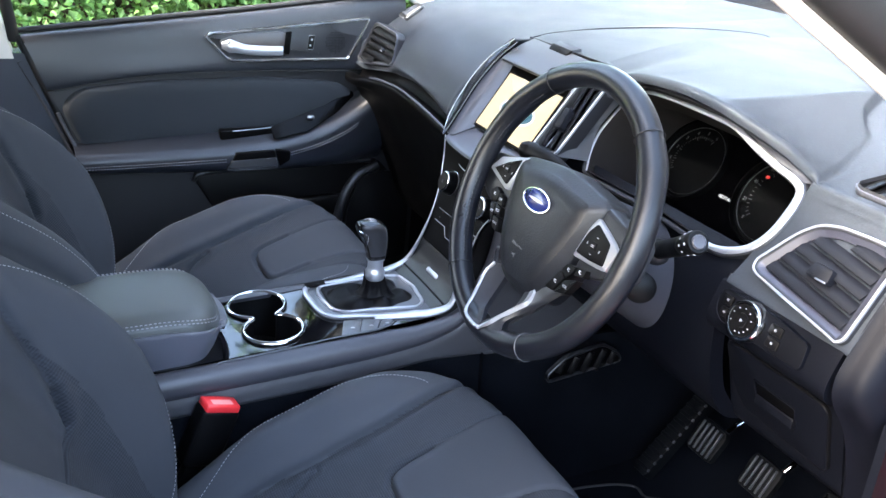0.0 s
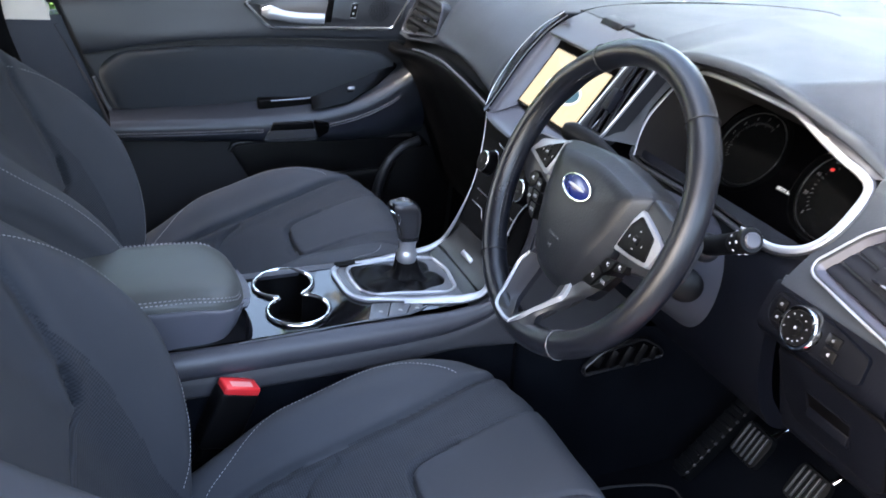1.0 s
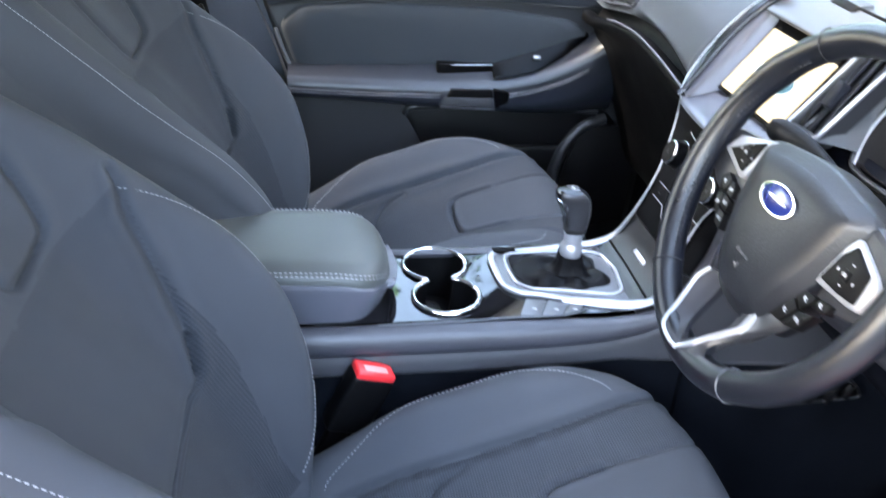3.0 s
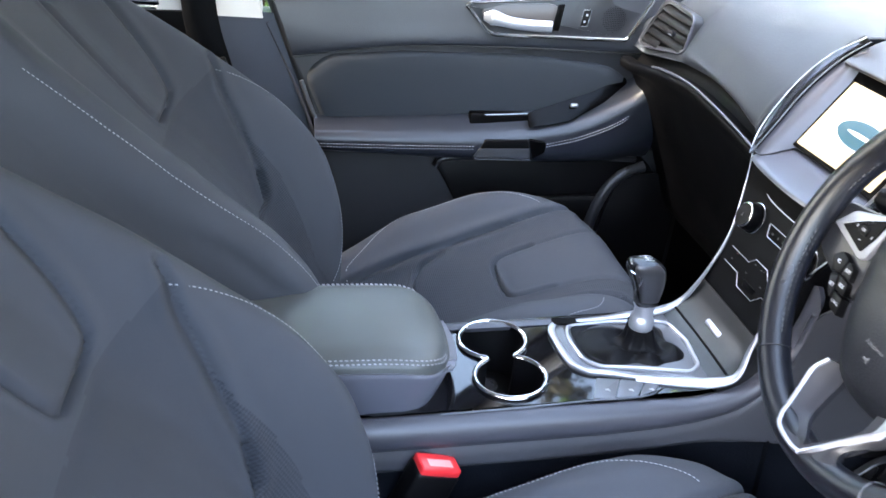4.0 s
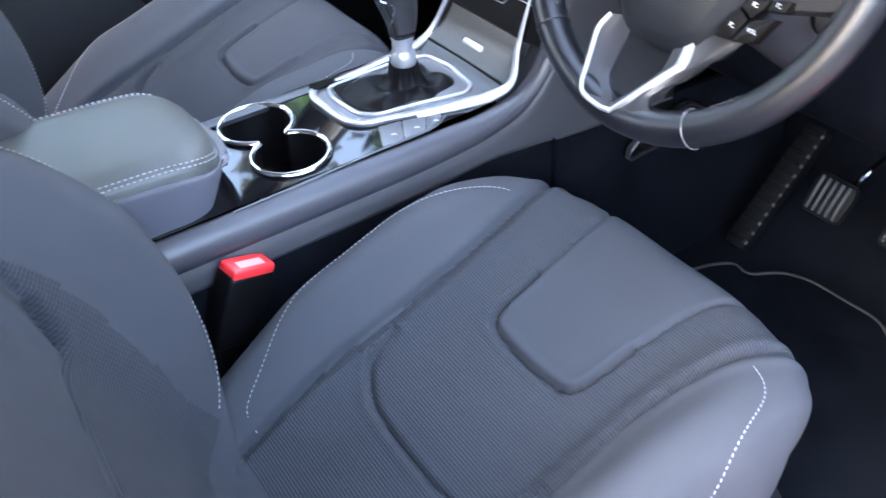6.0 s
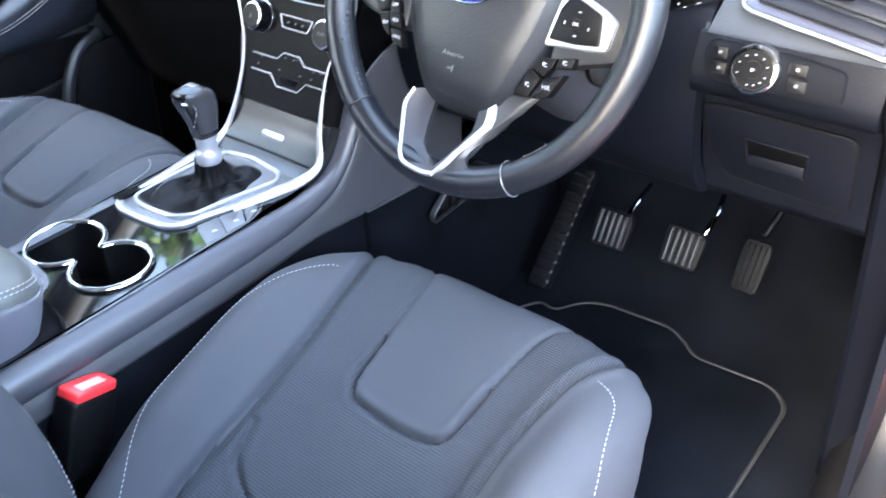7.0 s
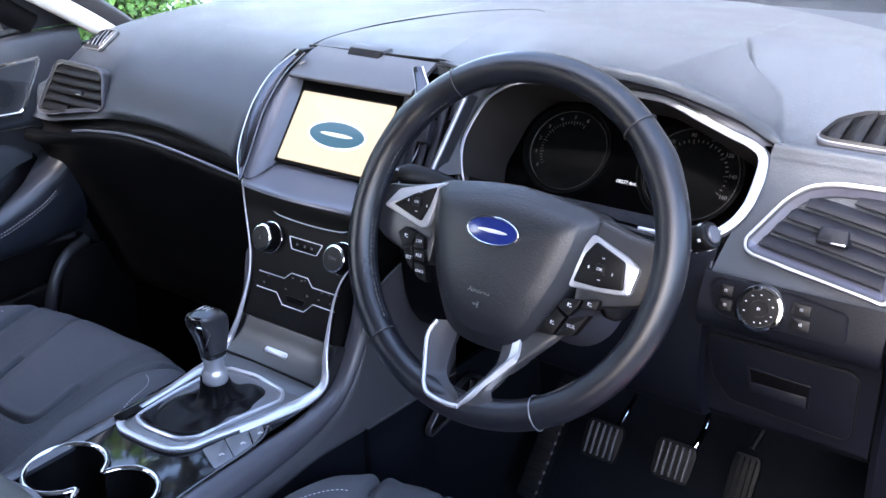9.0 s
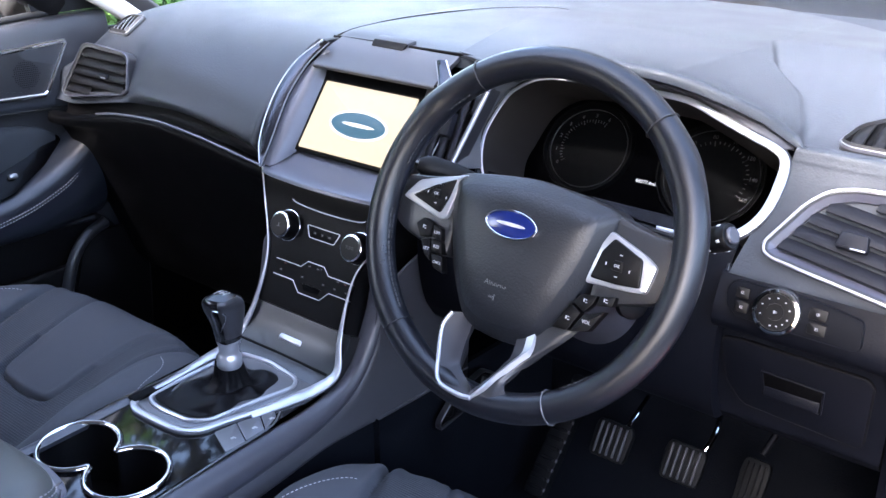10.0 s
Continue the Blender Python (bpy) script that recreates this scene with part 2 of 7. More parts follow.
def sweep_mesh(name, path, profile, mat_, closed=False, up=(0, 0, 1), smooth=50, scale=None):
    """A profile (side, up) carried along a path; a closed ring or a capped bar."""
    p = np.asarray(path, float)
    k = len(p)
    t = np.roll(p, -1, 0) - np.roll(p, 1, 0) if closed else np.gradient(p, axis=0)
    t /= np.maximum(np.linalg.norm(t, axis=1, keepdims=True), 1e-9)
    u = np.asarray(up, float)
    u = np.broadcast_to(u, p.shape)
    side = np.cross(t, u)
    side /= np.maximum(np.linalg.norm(side, axis=1, keepdims=True), 1e-9)
    upv = np.cross(side, t)
    pr = np.asarray(profile, float)
    sc = np.ones(k) if scale is None else np.asarray(scale, float)
    v = p[:, None] + sc[:, None, None] * (side[:, None] * pr[None, :, :1] + upv[:, None] * pr[None, :, 1:2])
    m = len(pr)
    fs = grid_faces(k, m, closed, True)
    if not closed:
        fs += [tuple(range(m)), tuple(range((k - 1) * m, k * m))[::-1]]
    return mesh(name, v.reshape(-1, 3), fs, mat_, smooth)


def disc_profile(rx, ry=None, n=12):
    a = np.linspace(0, 2 * math.pi, n, endpoint=False)
    return np.stack([rx * np.cos(a), (ry or rx) * np.sin(a)], 1)


def bar_profile(w, h, r=0.3):
    """A rounded bar: w wide, h high."""
    c = min(w, h) * r
    a, b = w / 2, h / 2
    return [(-a + c, -b), (a - c, -b), (a, -b + c), (a, b - c), (a - c, b), (-a + c, b), (-a, b - c), (-a, -b + c)]


def rod(name, pts, r, mat_, parent=None, n=24, sides=10, label="", closed=False, smooth_path=True, up=(0, 0, 1), profile=None):
    path = spline(pts, n, closed) if smooth_path else np.asarray(pts, float)
    return add(name, sweep_mesh(name, path, profile if profile is not None else disc_profile(r, n=sides), mat_, closed, up), parent, label)


def rounded(poly, r, n=5):
    """A polygon with its corners rounded by about r."""
    p = np.asarray(poly, float)
    out = []
    for i in range(len(p)):
        a, b, c = p[i - 1], p[i], p[(i + 1) % len(p)]
        da, dc = np.linalg.norm(a - b), np.linalg.norm(c - b)
        k = min(r, da * 0.45, dc * 0.45)
        s, e = b + (a - b) / da * k, b + (c - b) / dc * k
        for f in np.linspace(0, 1, n):
            out.append((1 - f) ** 2 * s + 2 * f * (1 - f) * b + f ** 2 * e)
    return np.array(out)


def inset(poly, d):
    """The outline moved inwards by d (outline anticlockwise)."""
    p = np.asarray(poly, float)
    t = np.roll(p, -1, 0) - np.roll(p, 1, 0)
    t /= np.maximum(np.linalg.norm(t, axis=1, keepdims=True), 1e-9)
    area = 0.5 * np.sum(p[:, 0] * np.roll(p[:, 1], -1) - np.roll(p[:, 0], -1) * p[:, 1])
    nrm = np.stack([-t[:, 1], t[:, 0]], 1) * (1 if area > 0 else -1)
    return p + nrm * d


def plate_mesh(name, poly, lo, hi, mat_, bevel=0.001):
    """A flat piece cut to an outline, from lo to hi, with a bevelled upper edge."""
    p = np.asarray(poly, float)
    n = len(p)
    b = min(bevel, (hi - lo) * 0.9)
    q, q2 = inset(p, b), inset(p, b * 0.3)
    v = [(*a, lo) for a in p] + [(*a, hi - b) for a in p] + [(*a, hi - b * 0.3) for a in q2] + [(*a, hi) for a in q]
    fs = grid_faces(4, n, False, True) + [tuple(range(n))[::-1], tuple(range(3 * n, 4 * n))]
    return mesh(name, v, fs, mat_, 35)


def frame_mesh(name, poly, width, lo, hi, mat_, bevel=0.0012):
    """A flat rim along an outline, width inwards from it."""
    p = np.asarray(poly, float)
    i1 = inset(p, width)
    b = min(bevel, width * 0.3, (hi - lo) * 0.8)
    o2, i2 = inset(p, b), inset(p, width - b)
    n = len(p)
    rows = [[(*a, lo) for a in p], [(*a, hi - b) for a in p], [(*a, hi) for a in o2], [(*a, hi) for a in i2], [(*a, hi - b) for a in i1], [(*a, lo) for a in i1]]
    return mesh(name, [a for r in rows for a in r], grid_faces(6, n, True, True), mat_, 35)


def box_mesh(name, size, mat_, bevel=0.002):
    x, y, z = (s / 2 for s in size)
    r = min(bevel, x * 0.9, y * 0.9, z * 0.9)
    bm = bmesh.new()
    bmesh.ops.create_cube(bm, size=1)
    bmesh.ops.scale(bm, vec=size, verts=bm.verts)
    bmesh.ops.bevel(bm, geom=bm.edges[:] + bm.verts[:], offset=r, segments=2, profile=0.5, affect="EDGES")
    me = bpy.data.meshes.new(name)
    bm.to_mesh(me)
    bm.free()
    me.materials.append(mat_)
    me.polygons.foreach_set("use_smooth", np.ones(len(me.polygons), bool))
    me.set_sharp_from_angle(angle=radians(50))
    return me


def lathe_mesh(name, prof, mat_, n=32, smooth=40):
    """A turned piece: (radius, height) pairs about the z axis."""
    a = np.linspace(0, 2 * math.pi, n, endpoint=False)
    v = [(r * math.cos(x), r * math.sin(x), h) for r, h in prof for x in a]
    fs = grid_faces(len(prof), n, False, True) + [tuple(range(n))[::-1], tuple(range((len(prof) - 1) * n, len(prof) * n))]
    return mesh(name, v, fs, mat_, smooth)


def stitches(name, path, mat_, parent=None, pitch=0.006, length=0.0042, r=0.0007, label="", up=(0, 0, 1)):
    """A row of separate thread stitches along a path, joined."""
    p = spline(path, 200)
    s = np.r_[0, np.cumsum(np.linalg.norm(np.diff(p, axis=0), axis=1))]
    v, fs = [], []
    k = int(s[-1] / pitch)
    for i in range(k):
        a = np.array([np.interp(i * pitch, s, p[:, j]) for j in range(3)])
        b = np.array([np.interp(i * pitch + length, s, p[:, j]) for j in range(3)])
        t = (b - a) / max(np.linalg.norm(b - a), 1e-9)
        sd = np.cross(t, up)
        sd /= max(np.linalg.norm(sd), 1e-9)
        u = np.cross(sd, t)
        base = len(v)
        for q, f in ((a, 0.4), (a * 0.75 + b * 0.25, 1), (a * 0.25 + b * 0.75, 1), (b, 0.4)):
            for ca, sa in ((1, 0), (0.5, 0.87), (-0.5, 0.87), (-1, 0), (-0.5, -0.87), (0.5, -0.87)):
                v.append(q + f * r * (sd * ca * 1.3 + u * sa))
        for i2 in range(3):
            for j in range(6):
                fs.append((base + i2 * 6 + j, base + i2 * 6 + (j + 1) % 6, base + i2 * 6 + 6 + (j + 1) % 6, base + i2 * 6 + 6 + j))
    return add(name, mesh(name, v, fs, mat_), parent, label)


def plane_at(o, u, v):
    """A pose whose x runs along u and whose y lies towards v."""
    x = Vector(u).normalized()
    z = x.cross(Vector(v)).normalized()
    y = z.cross(x)
    m = Matrix((x, y, z)).transposed().to_4x4()
    m.translation = o
    return m


# ---- body shell, ground and hedge ----
WHEEL = (0.3563, 0.8135, 1.0064)

ground = add("ground", mesh("ground", [(-60, -60, 0), (60, -60, 0), (60, 60, 0), (-60, 60, 0)], [(0, 1, 2, 3)], TARMAC))
tagged(ground, "pale worn paving beside the hedge", "ground", kind="structure")


def hedge():
    top = thing("ivy_hedge", "dense green ivy hedge beside the car", "hedge", m=pose(-2.6, 0, 0))
    rng = np.random.default_rng(5)
    n = 40000
    v, fs, idx = [], [], []
    for i in range(n):
        fine = i < 32000
        y, z = (rng.uniform(-0.8, 2.95), rng.uniform(0.40, 1.40)) if fine else (rng.uniform(-1.6, 2.95), rng.uniform(1.2, 3.0))
        if not fine and z > 2.45 + 0.30 * math.sin(y * 4.7) + 0.35 * math.sin(y * 13.1 + 1.0):
            continue
        x = 0.10 * math.sin(y * 2.1 + z) + 0.12 * math.sin(y * 5.3) * math.sin(z * 4.1) + rng.normal(0, 0.085)
        s = rng.uniform(0.010, 0.024) if fine else rng.uniform(0.03, 0.06)
        q = Euler((rng.uniform(-1.0, 1.0), rng.uniform(0.0, 1.5), rng.uniform(-0.8, 0.8))).to_matrix()
        tw = rng.uniform(0, 6.28)
        base = len(v)
        for a, r in ((0, 1.0), (0.9, 0.62), (1.5, 0.85), (2.3, 0.55), (3.14, 0.5), (3.98, 0.55), (4.78, 0.85), (5.38, 0.62)):
            p = Vector((r * s * math.cos(a + tw), r * s * math.sin(a + tw), 0.18 * s * math.cos(2 * a)))
            v.append(tuple(q @ p + Vector((x, y, z))))
        c = len(v)
        v.append(tuple(q @ Vector((0, 0, -0.15 * s)) + Vector((x, y, z))))
        for j in range(8):
            fs.append((base + j, base + (j + 1) % 8, c))
    leaves = add("foliage", mesh("foliage", v, fs, LEAF, 30), top)
    leaves["kind"] = "stuff"
    # loose high growth with gaps of sky at the far end
    hv, hf = [], []
    for i in range(7000):
        y, z = rng.uniform(1.2, 3.6), rng.uniform(2.2, 4.4)
        if math.sin(y * 9.0 + 1.6 * math.sin(z * 3.1)) + 0.8 * math.sin(y * 21.0 + z * 5.0) + 0.5 * math.sin(z * 8.0 + y * 3.0) < 0.25:
            continue
        s = rng.uniform(0.04, 0.08)
        q = Euler((rng.uniform(-0.7, 0.7), rng.uniform(0.2, 1.3), rng.uniform(-0.6, 0.6))).to_matrix()
        x, base = rng.normal(-0.1, 0.15), len(hv)
        hv += [tuple(q @ Vector((r * s * math.cos(a), r * s * math.sin(a), 0.0)) + Vector((x, y, z))) for a, r in ((0, 1.0), (1.2, 0.6), (2.3, 0.8), (3.3, 0.5), (4.3, 0.85), (5.3, 0.6))]
        hf.append(tuple(range(base, base + 6)))
    # Silhouette shade is in the leaf colour, for streaks in the console reflection
    high = add("high_growth", mesh("high_growth", hv, hf, SHADELEAF, 30), top, "loose growth coloured dark as a silhouette against the sky")
    high["kind"] = "stuff"
    inner = loft([[(-0.22 + 0.08 * math.sin(y * 3 + z * 4), y, z) for z in (0, 0.6, 1.0, 1.4, 1.7)] for y in np.linspace(-1.6, 2.9, 12)], 60, 24)
    back = np.concatenate([inner, inner + np.array([-0.4, 0, 0])], 0).reshape(-1, 3)
    m = 60 * 24
    f = grid_faces(60, 24)
    add("stems", mesh("stems", back, f + [tuple(m + a for a in reversed(q)) for q in f], SOIL), top, "brown twigs and shade inside the hedge")


hedge()
# Unseen wall added to cut low sky light through the open door
wall = add("unseen_wall_east", box_mesh("unseen_wall_east", (0.12, 11.0, 1.4), EASTWALL, 0.01), m=pose(3.3, 0.5, 0.7))
tagged(wall, "unseen plain wall added to cut low light at the open door", "wall", kind="structure")
# Unseen tall wall added to keep sky glare off the dash top
wall = add("unseen_wall_north", box_mesh("unseen_wall_north", (12.5, 0.2, 8.0), NORTHWALL, 0.01), m=pose(2.5, 6.5, 4.0))
tagged(wall, "unseen plain wall added ahead of the car to cut dash glare", "wall", kind="structure")


def bodyshell():
    top = thing("car_body", "dark red car body with pale headlining and open driver door", "car body", kind="structure")
    surface("roof", [[(-0.64, y, z - 0.04), (-0.4, y, z), (-0.015, y, z + 0.015), (0.37, y, z), (0.60, y, z - 0.04)] for y, z in ((-1.6, 1.52), (-0.8, 1.60), (0.0, 1.62), (0.3, 1.58), (0.45, 1.53), (0.60, 1.455))], LINING, top, 30, 30, -0.05, "pale cloth headlining under the roof")
    for s, dx, dy, w in ((-1, 0.0, -0.032, 0.034), (1, 0.028, -0.008, 0.019)):
        path = [(-0.015 + s * (a + dx), b + dy, c) for a, b, c in ((0.775, 1.30, 1.00), (0.757, 1.18, 1.085), (0.745, 1.0, 1.185), (0.735, 0.83, 1.28), (0.70, 0.62, 1.40), (0.63, 0.40, 1.53))]
        rod("a_pillar", path, 0.05, CREAM, top, 30, label="pale trimmed windscreen pillar", profile=bar_profile(w, w), up=(s, -0.2, 0.0))
        outer = [(x + s * 0.026, y + 0.030 + w * 0.2, z + 0.010) for x, y, z in path]
        rod("pillar_seal", outer, 0.03, RUBBER, top, 30, label="black door seal along the pillar", profile=bar_profile(0.054, 0.05), up=(s, -0.2, 0.0))
        skin = [(x + s * 0.062, y + 0.090, z + 0.024) for x, y, z in path]
        if s > 0:
            rod("pillar_skin", skin, 0.03, PAINT, top, 30, label="glossy red outer pillar", profile=bar_profile(0.05, 0.04), up=(s, -0.2, 0.0))
        surface("cant_rail", [[(-0.015 + s * 0.60, y, z - 0.03), (-0.015 + s * 0.67, y, z - 0.055), (-0.015 + s * 0.72, y, z - 0.12), (-0.015 + s * 0.725, y, z - 0.15)] for y, z in ((-1.6, 1.52), (-0.8, 1.60), (0.0, 1.62), (0.25, 1.59), (0.44, 1.54))], LINING, top, 20, 10, 0.03, "pale roof edge over the doors")
    surface("roof_skin", [[(-0.70, y, z - 0.02), (-0.4, y, z + 0.055), (-0.015, y, z + 0.07), (0.37, y, z + 0.055), (0.66, y, z - 0.02)] for y, z in ((-1.66, 1.52), (-0.8, 1.60), (0.0, 1.62), (0.3, 1.585), (0.42, 1.55))], PAINT, top, 24, 20, -0.01, "glossy red roof")
    surface("body_side", [[(-0.90, y, 0.25), (-0.925, y, 0.60), (-0.90, y, 0.94)] for y in (-1.64, -0.6, 0.4, 1.38)], PAINT, top, 20, 12, -0.01, "glossy red passenger side")
    surface("rear_skin", [[(x, -1.66, 0.25), (x, -1.71, 0.95), (x * 0.9, -1.68, 1.50)] for x in (-0.88, 0.0, 0.88)], PAINT, top, 12, 12, -0.01, "glossy red tail")
    # far B-pillar: lower trim, pale upper trim
    surface("b_pillar", [[(-0.79, -0.04, z), (-0.805, 0.10, z), (-0.80, e - 0.01, z), (-0.82, e, z)] for z, e in ((0.35, 0.42), (0.60, 0.41), (0.75, 0.37), (0.85, 0.335), (0.965, 0.285))], PILLARGREY, top, 20, 12, 0.05, "dark lower pillar trim")
    # black panel laid where the pillar reads dark behind the belt
    surface("belt_dark_panel", [[(-0.785, -0.045, z), (-0.790, 0.03, z), (-0.788, 0.115 + 0.10 * (0.965 - z), z)] for z in (0.60, 0.80, 0.962)], SEALBLACK, top, 12, 10, 0.03, "black panel on the pillar behind the belt")
    surface("b_pillar_top", [[(-0.795, a, z), (-0.80, a + 0.05, z), (-0.795, e, z)] for z, a, e, in ((0.955, 0.045, 0.238), (1.2, 0.03, 0.19), (1.5, 0.01, 0.15))], CREAM, top, 20, 8, 0.05, "pale upper pillar trim")
    # near B-pillar beside the open door
    surface("near_pillar", [[(0.80, -0.05, z), (0.79, e - 0.05, z), (0.785, e - 0.01, z), (0.80, e, z)] for z, e in ((0.35, 0.27), (0.7, 0.23), (1.0, 0.192), (1.10, 0.168))], CREAM, top, 16, 10, -0.05, "pale trim of the pillar at the open door")
    # rear sides below the windows; unseen full-height tailgate and quarter block rear light
    surface("rear_side", [[(-0.80, -1.6, z), (-0.80, -0.8, z), (-0.80, -0.03, z)] for z in (0.3, 0.7, 0.972)], TRIM, top, 10, 10, -0.08, "dark rear door trim")
    surface("rear_side_right", [[(0.80, -1.6, z), (0.80, -0.8, z), (0.80, -0.06, z)] for z in (0.3, 0.7, 0.972)], TRIM, top, 10, 10, 0.08, "dark rear door trim")
    surface("tailgate", [[(x, -1.55, 0.3), (x, -1.62, 1.0), (x, -1.58, 1.54)] for x in (-0.8, 0, 0.8)], TRIM, top, 8, 8, -0.05, "unseen dark tailgate panel that blocks rear light")
    surface("rear_quarter", [[(-0.83, y, 0.96), (-0.82, y, 1.2), (-0.76, y, 1.50)] for y in (-1.6, -1.2, -0.75)], TRIM, top, 8, 8, -0.05, "unseen dark rear quarter panel that blocks rear light")
    rod("window_seal", [(-0.80, -1.5, 0.978), (-0.80, -0.5, 0.978), (-0.80, 0.05, 0.978)], 0.01, CHROME, top, 8, label="bright window seal")
    # sill
    rod("sill", [(0.78, -0.4, 0.36), (0.78, 0.6, 0.36), (0.775, 1.02, 0.38), (0.772, 1.18, 0.50), (0.770, 1.26, 0.75)], 0.05, SEALBLACK, top, 40, label="black sill trim", profile=bar_profile(0.10, 0.10), up=(1, 0, 0))
    rod("sill_strip", [(0.842, -0.4, 0.37), (0.842, 0.6, 0.37), (0.838, 1.04, 0.39), (0.834, 1.2, 0.51), (0.83, 1.30, 0.75), (0.83, 1.32, 1.0)], 0.05, SEALBLACK, top, 40, label="grey door seal on the aperture", profile=bar_profile(0.04, 0.06), up=(1, 0, 0))
    rod("outer_sill", [(0.945, -0.4, 0.34), (0.945, 0.6, 0.34), (0.94, 1.06, 0.37), (0.935, 1.24, 0.50), (0.93, 1.36, 0.75), (0.92, 1.38, 1.0)], 0.05, PAINT, top, 40, label="glossy red body side at the open door", profile=bar_profile(0.13, 0.13), up=(1, 0, 0))
    surface("kick_panel", [[(0.76, y, 0.34), (0.755, y, 0.6), (0.75, y, 0.9)] for y in (1.0, 1.2, 1.4, 1.6)], LOWER, top, 10, 10, 0.01, "dark kick panel")
    surface("kick_panel_left", [[(-0.79, y, 0.34), (-0.785, y, 0.6), (-0.78, y, 0.95)] for y in (1.08, 1.2, 1.4, 1.6)], LOWER, top, 10, 10, -0.01, "dark kick panel")
    surface("front_side_left", [[(-0.786, y, 0.34), (-0.786, y, 0.7), (-0.786, y, 1.06)] for y in (0.92, 1.3, 1.75)], DARK, top, 8, 8, 0.02, "dark inner side of the body")
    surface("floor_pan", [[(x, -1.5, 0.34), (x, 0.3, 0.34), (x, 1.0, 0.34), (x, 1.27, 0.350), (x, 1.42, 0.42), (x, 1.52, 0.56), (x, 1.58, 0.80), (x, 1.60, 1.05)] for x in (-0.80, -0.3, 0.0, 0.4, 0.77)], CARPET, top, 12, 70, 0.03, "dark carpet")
    surface("cowl", [[(x, 1.74, 1.10), (x, 1.79, 1.158 + 0.03 * (1 - (x / 0.75) ** 2)), (x, 1.95, 1.17 + 0.03 * (1 - (x / 0.75) ** 2)), (x, 2.14, 1.10)] for x in (-0.75, -0.4, 0, 0.4, 0.75)], DARK, top, 20, 12, 0.02, "black cowl under the windscreen")
    rod("wiper", [(-0.5, 1.95, 1.175), (-0.1, 1.99, 1.195), (0.35, 1.97, 1.185), (0.6, 1.93, 1.165)], 0.008, RUBBER, top, 20, label="black wiper arm at rest")
    surface("bonnet", [[(x, 2.15, 1.08 - 0.1 * x * x), (x, 2.5, 1.05 - 0.1 * x * x), (x, 3.1, 0.92 - 0.1 * x * x)] for x in (-0.85, -0.4, 0, 0.4, 0.85)], PAINT, top, 14, 14, 0.02, "glossy red bonnet")
    for side, yy in ((-1, 2.2), (1, 2.2)):
        surface("wing", [[(side * 0.9, y, 0.25), (side * 0.93, y, 0.6), (side * 0.86, y, 1.0)] for y in (1.4, 2.2, 3.1)], PAINT, top, 8, 8, side * 0.02, "glossy red front wing")
    # the driver door stands open, hinged at the front
    hx, hy = 0.90, 1.30
    ux, uy = math.cos(radians(-22)), math.sin(radians(-22))
    surface("open_door", [[(hx + ux * d + 0.05 * math.sin((z - 0.3) * 2) * -uy, hy + uy * d, z) for d in (0.0, 0.35, 0.7, 1.05)] for z in (0.36, 0.6, 0.85, 1.06)], TRIM, top, 12, 12, 0.08, "dark trim of the open driver door")
    w = surface("windscreen", [[(x * 0.98, 1.93 - 0.30 * (x / 0.72) ** 2, 1.13 - 0.05 * (x / 0.72) ** 2), (x * 0.93, 1.2 - 0.36 * (x / 0.72) ** 2, 1.36 - 0.03 * (x / 0.72) ** 2), (x * 0.86, 0.46 - 0.05 * (x / 0.72) ** 2, 1.55)] for x in (-0.72, -0.36, 0.0, 0.36, 0.72)], GLASS, top, 20, 20, 0.004, "clear windscreen")
    w.visible_shadow = False


bodyshell()


def mirror():
    top = thing("door_mirror", "black door mirror outside the passenger window", "door mirror", m=pose(-1.02, 1.02, 1.07))
    add("housing", sweep_mesh("housing", spline([(-0.11, 0.03, 0.03), (-0.08, 0.01, 0.05), (0, 0, 0.06), (0.08, 0, 0.05), (0.11, 0.02, 0.03)], 20), bar_profile(0.09, 0.15, 0.45), RUBBER, up=(0, 0, 1), scale=np.interp(np.linspace(0, 1, 20), [0, 0.15, 0.85, 1], [0.4, 1, 1, 0.6])), top)
    add("foot", box_mesh("foot", (0.16, 0.05, 0.03), RUBBER, 0.01), top, "black mirror foot", pose(0.13, 0.02, -0.03))
    add("glass", plate_mesh("glass", rounded([(-0.09, -0.055), (0.09, -0.055), (0.09, 0.055), (-0.09, 0.055)], 0.02), 0, 0.003, CHROME), top, "mirror glass", pose(0, -0.052, 0.055, 90, 0, 0))


mirror()


# ---- dashboard ----
SATINDARK = mat("satin_grey_plastic", (0.10, 0.105, 0.115), 0.32, 0.35, vary=0.04)
dash = thing("dashboard", "dark grey soft-grained dashboard with silver trim lines", "dashboard")
VUP = (0, 0.51, 0.86)


def words(name, text, size, mat_, parent, m, depth=0.0002):
    c = bpy.data.curves.new(name, "FONT")
    c.body, c.size, c.extrude, c.align_x, c.align_y, c.resolution_u = text, size, depth, "CENTER", "CENTER", 2
    tmp = new("lettering", c)
    me = bpy.data.meshes.new_from_object(tmp)
    bpy.data.objects.remove(tmp)
    me.materials.clear()
    me.materials.append(mat_)
    return add(name, me, parent, m=m)


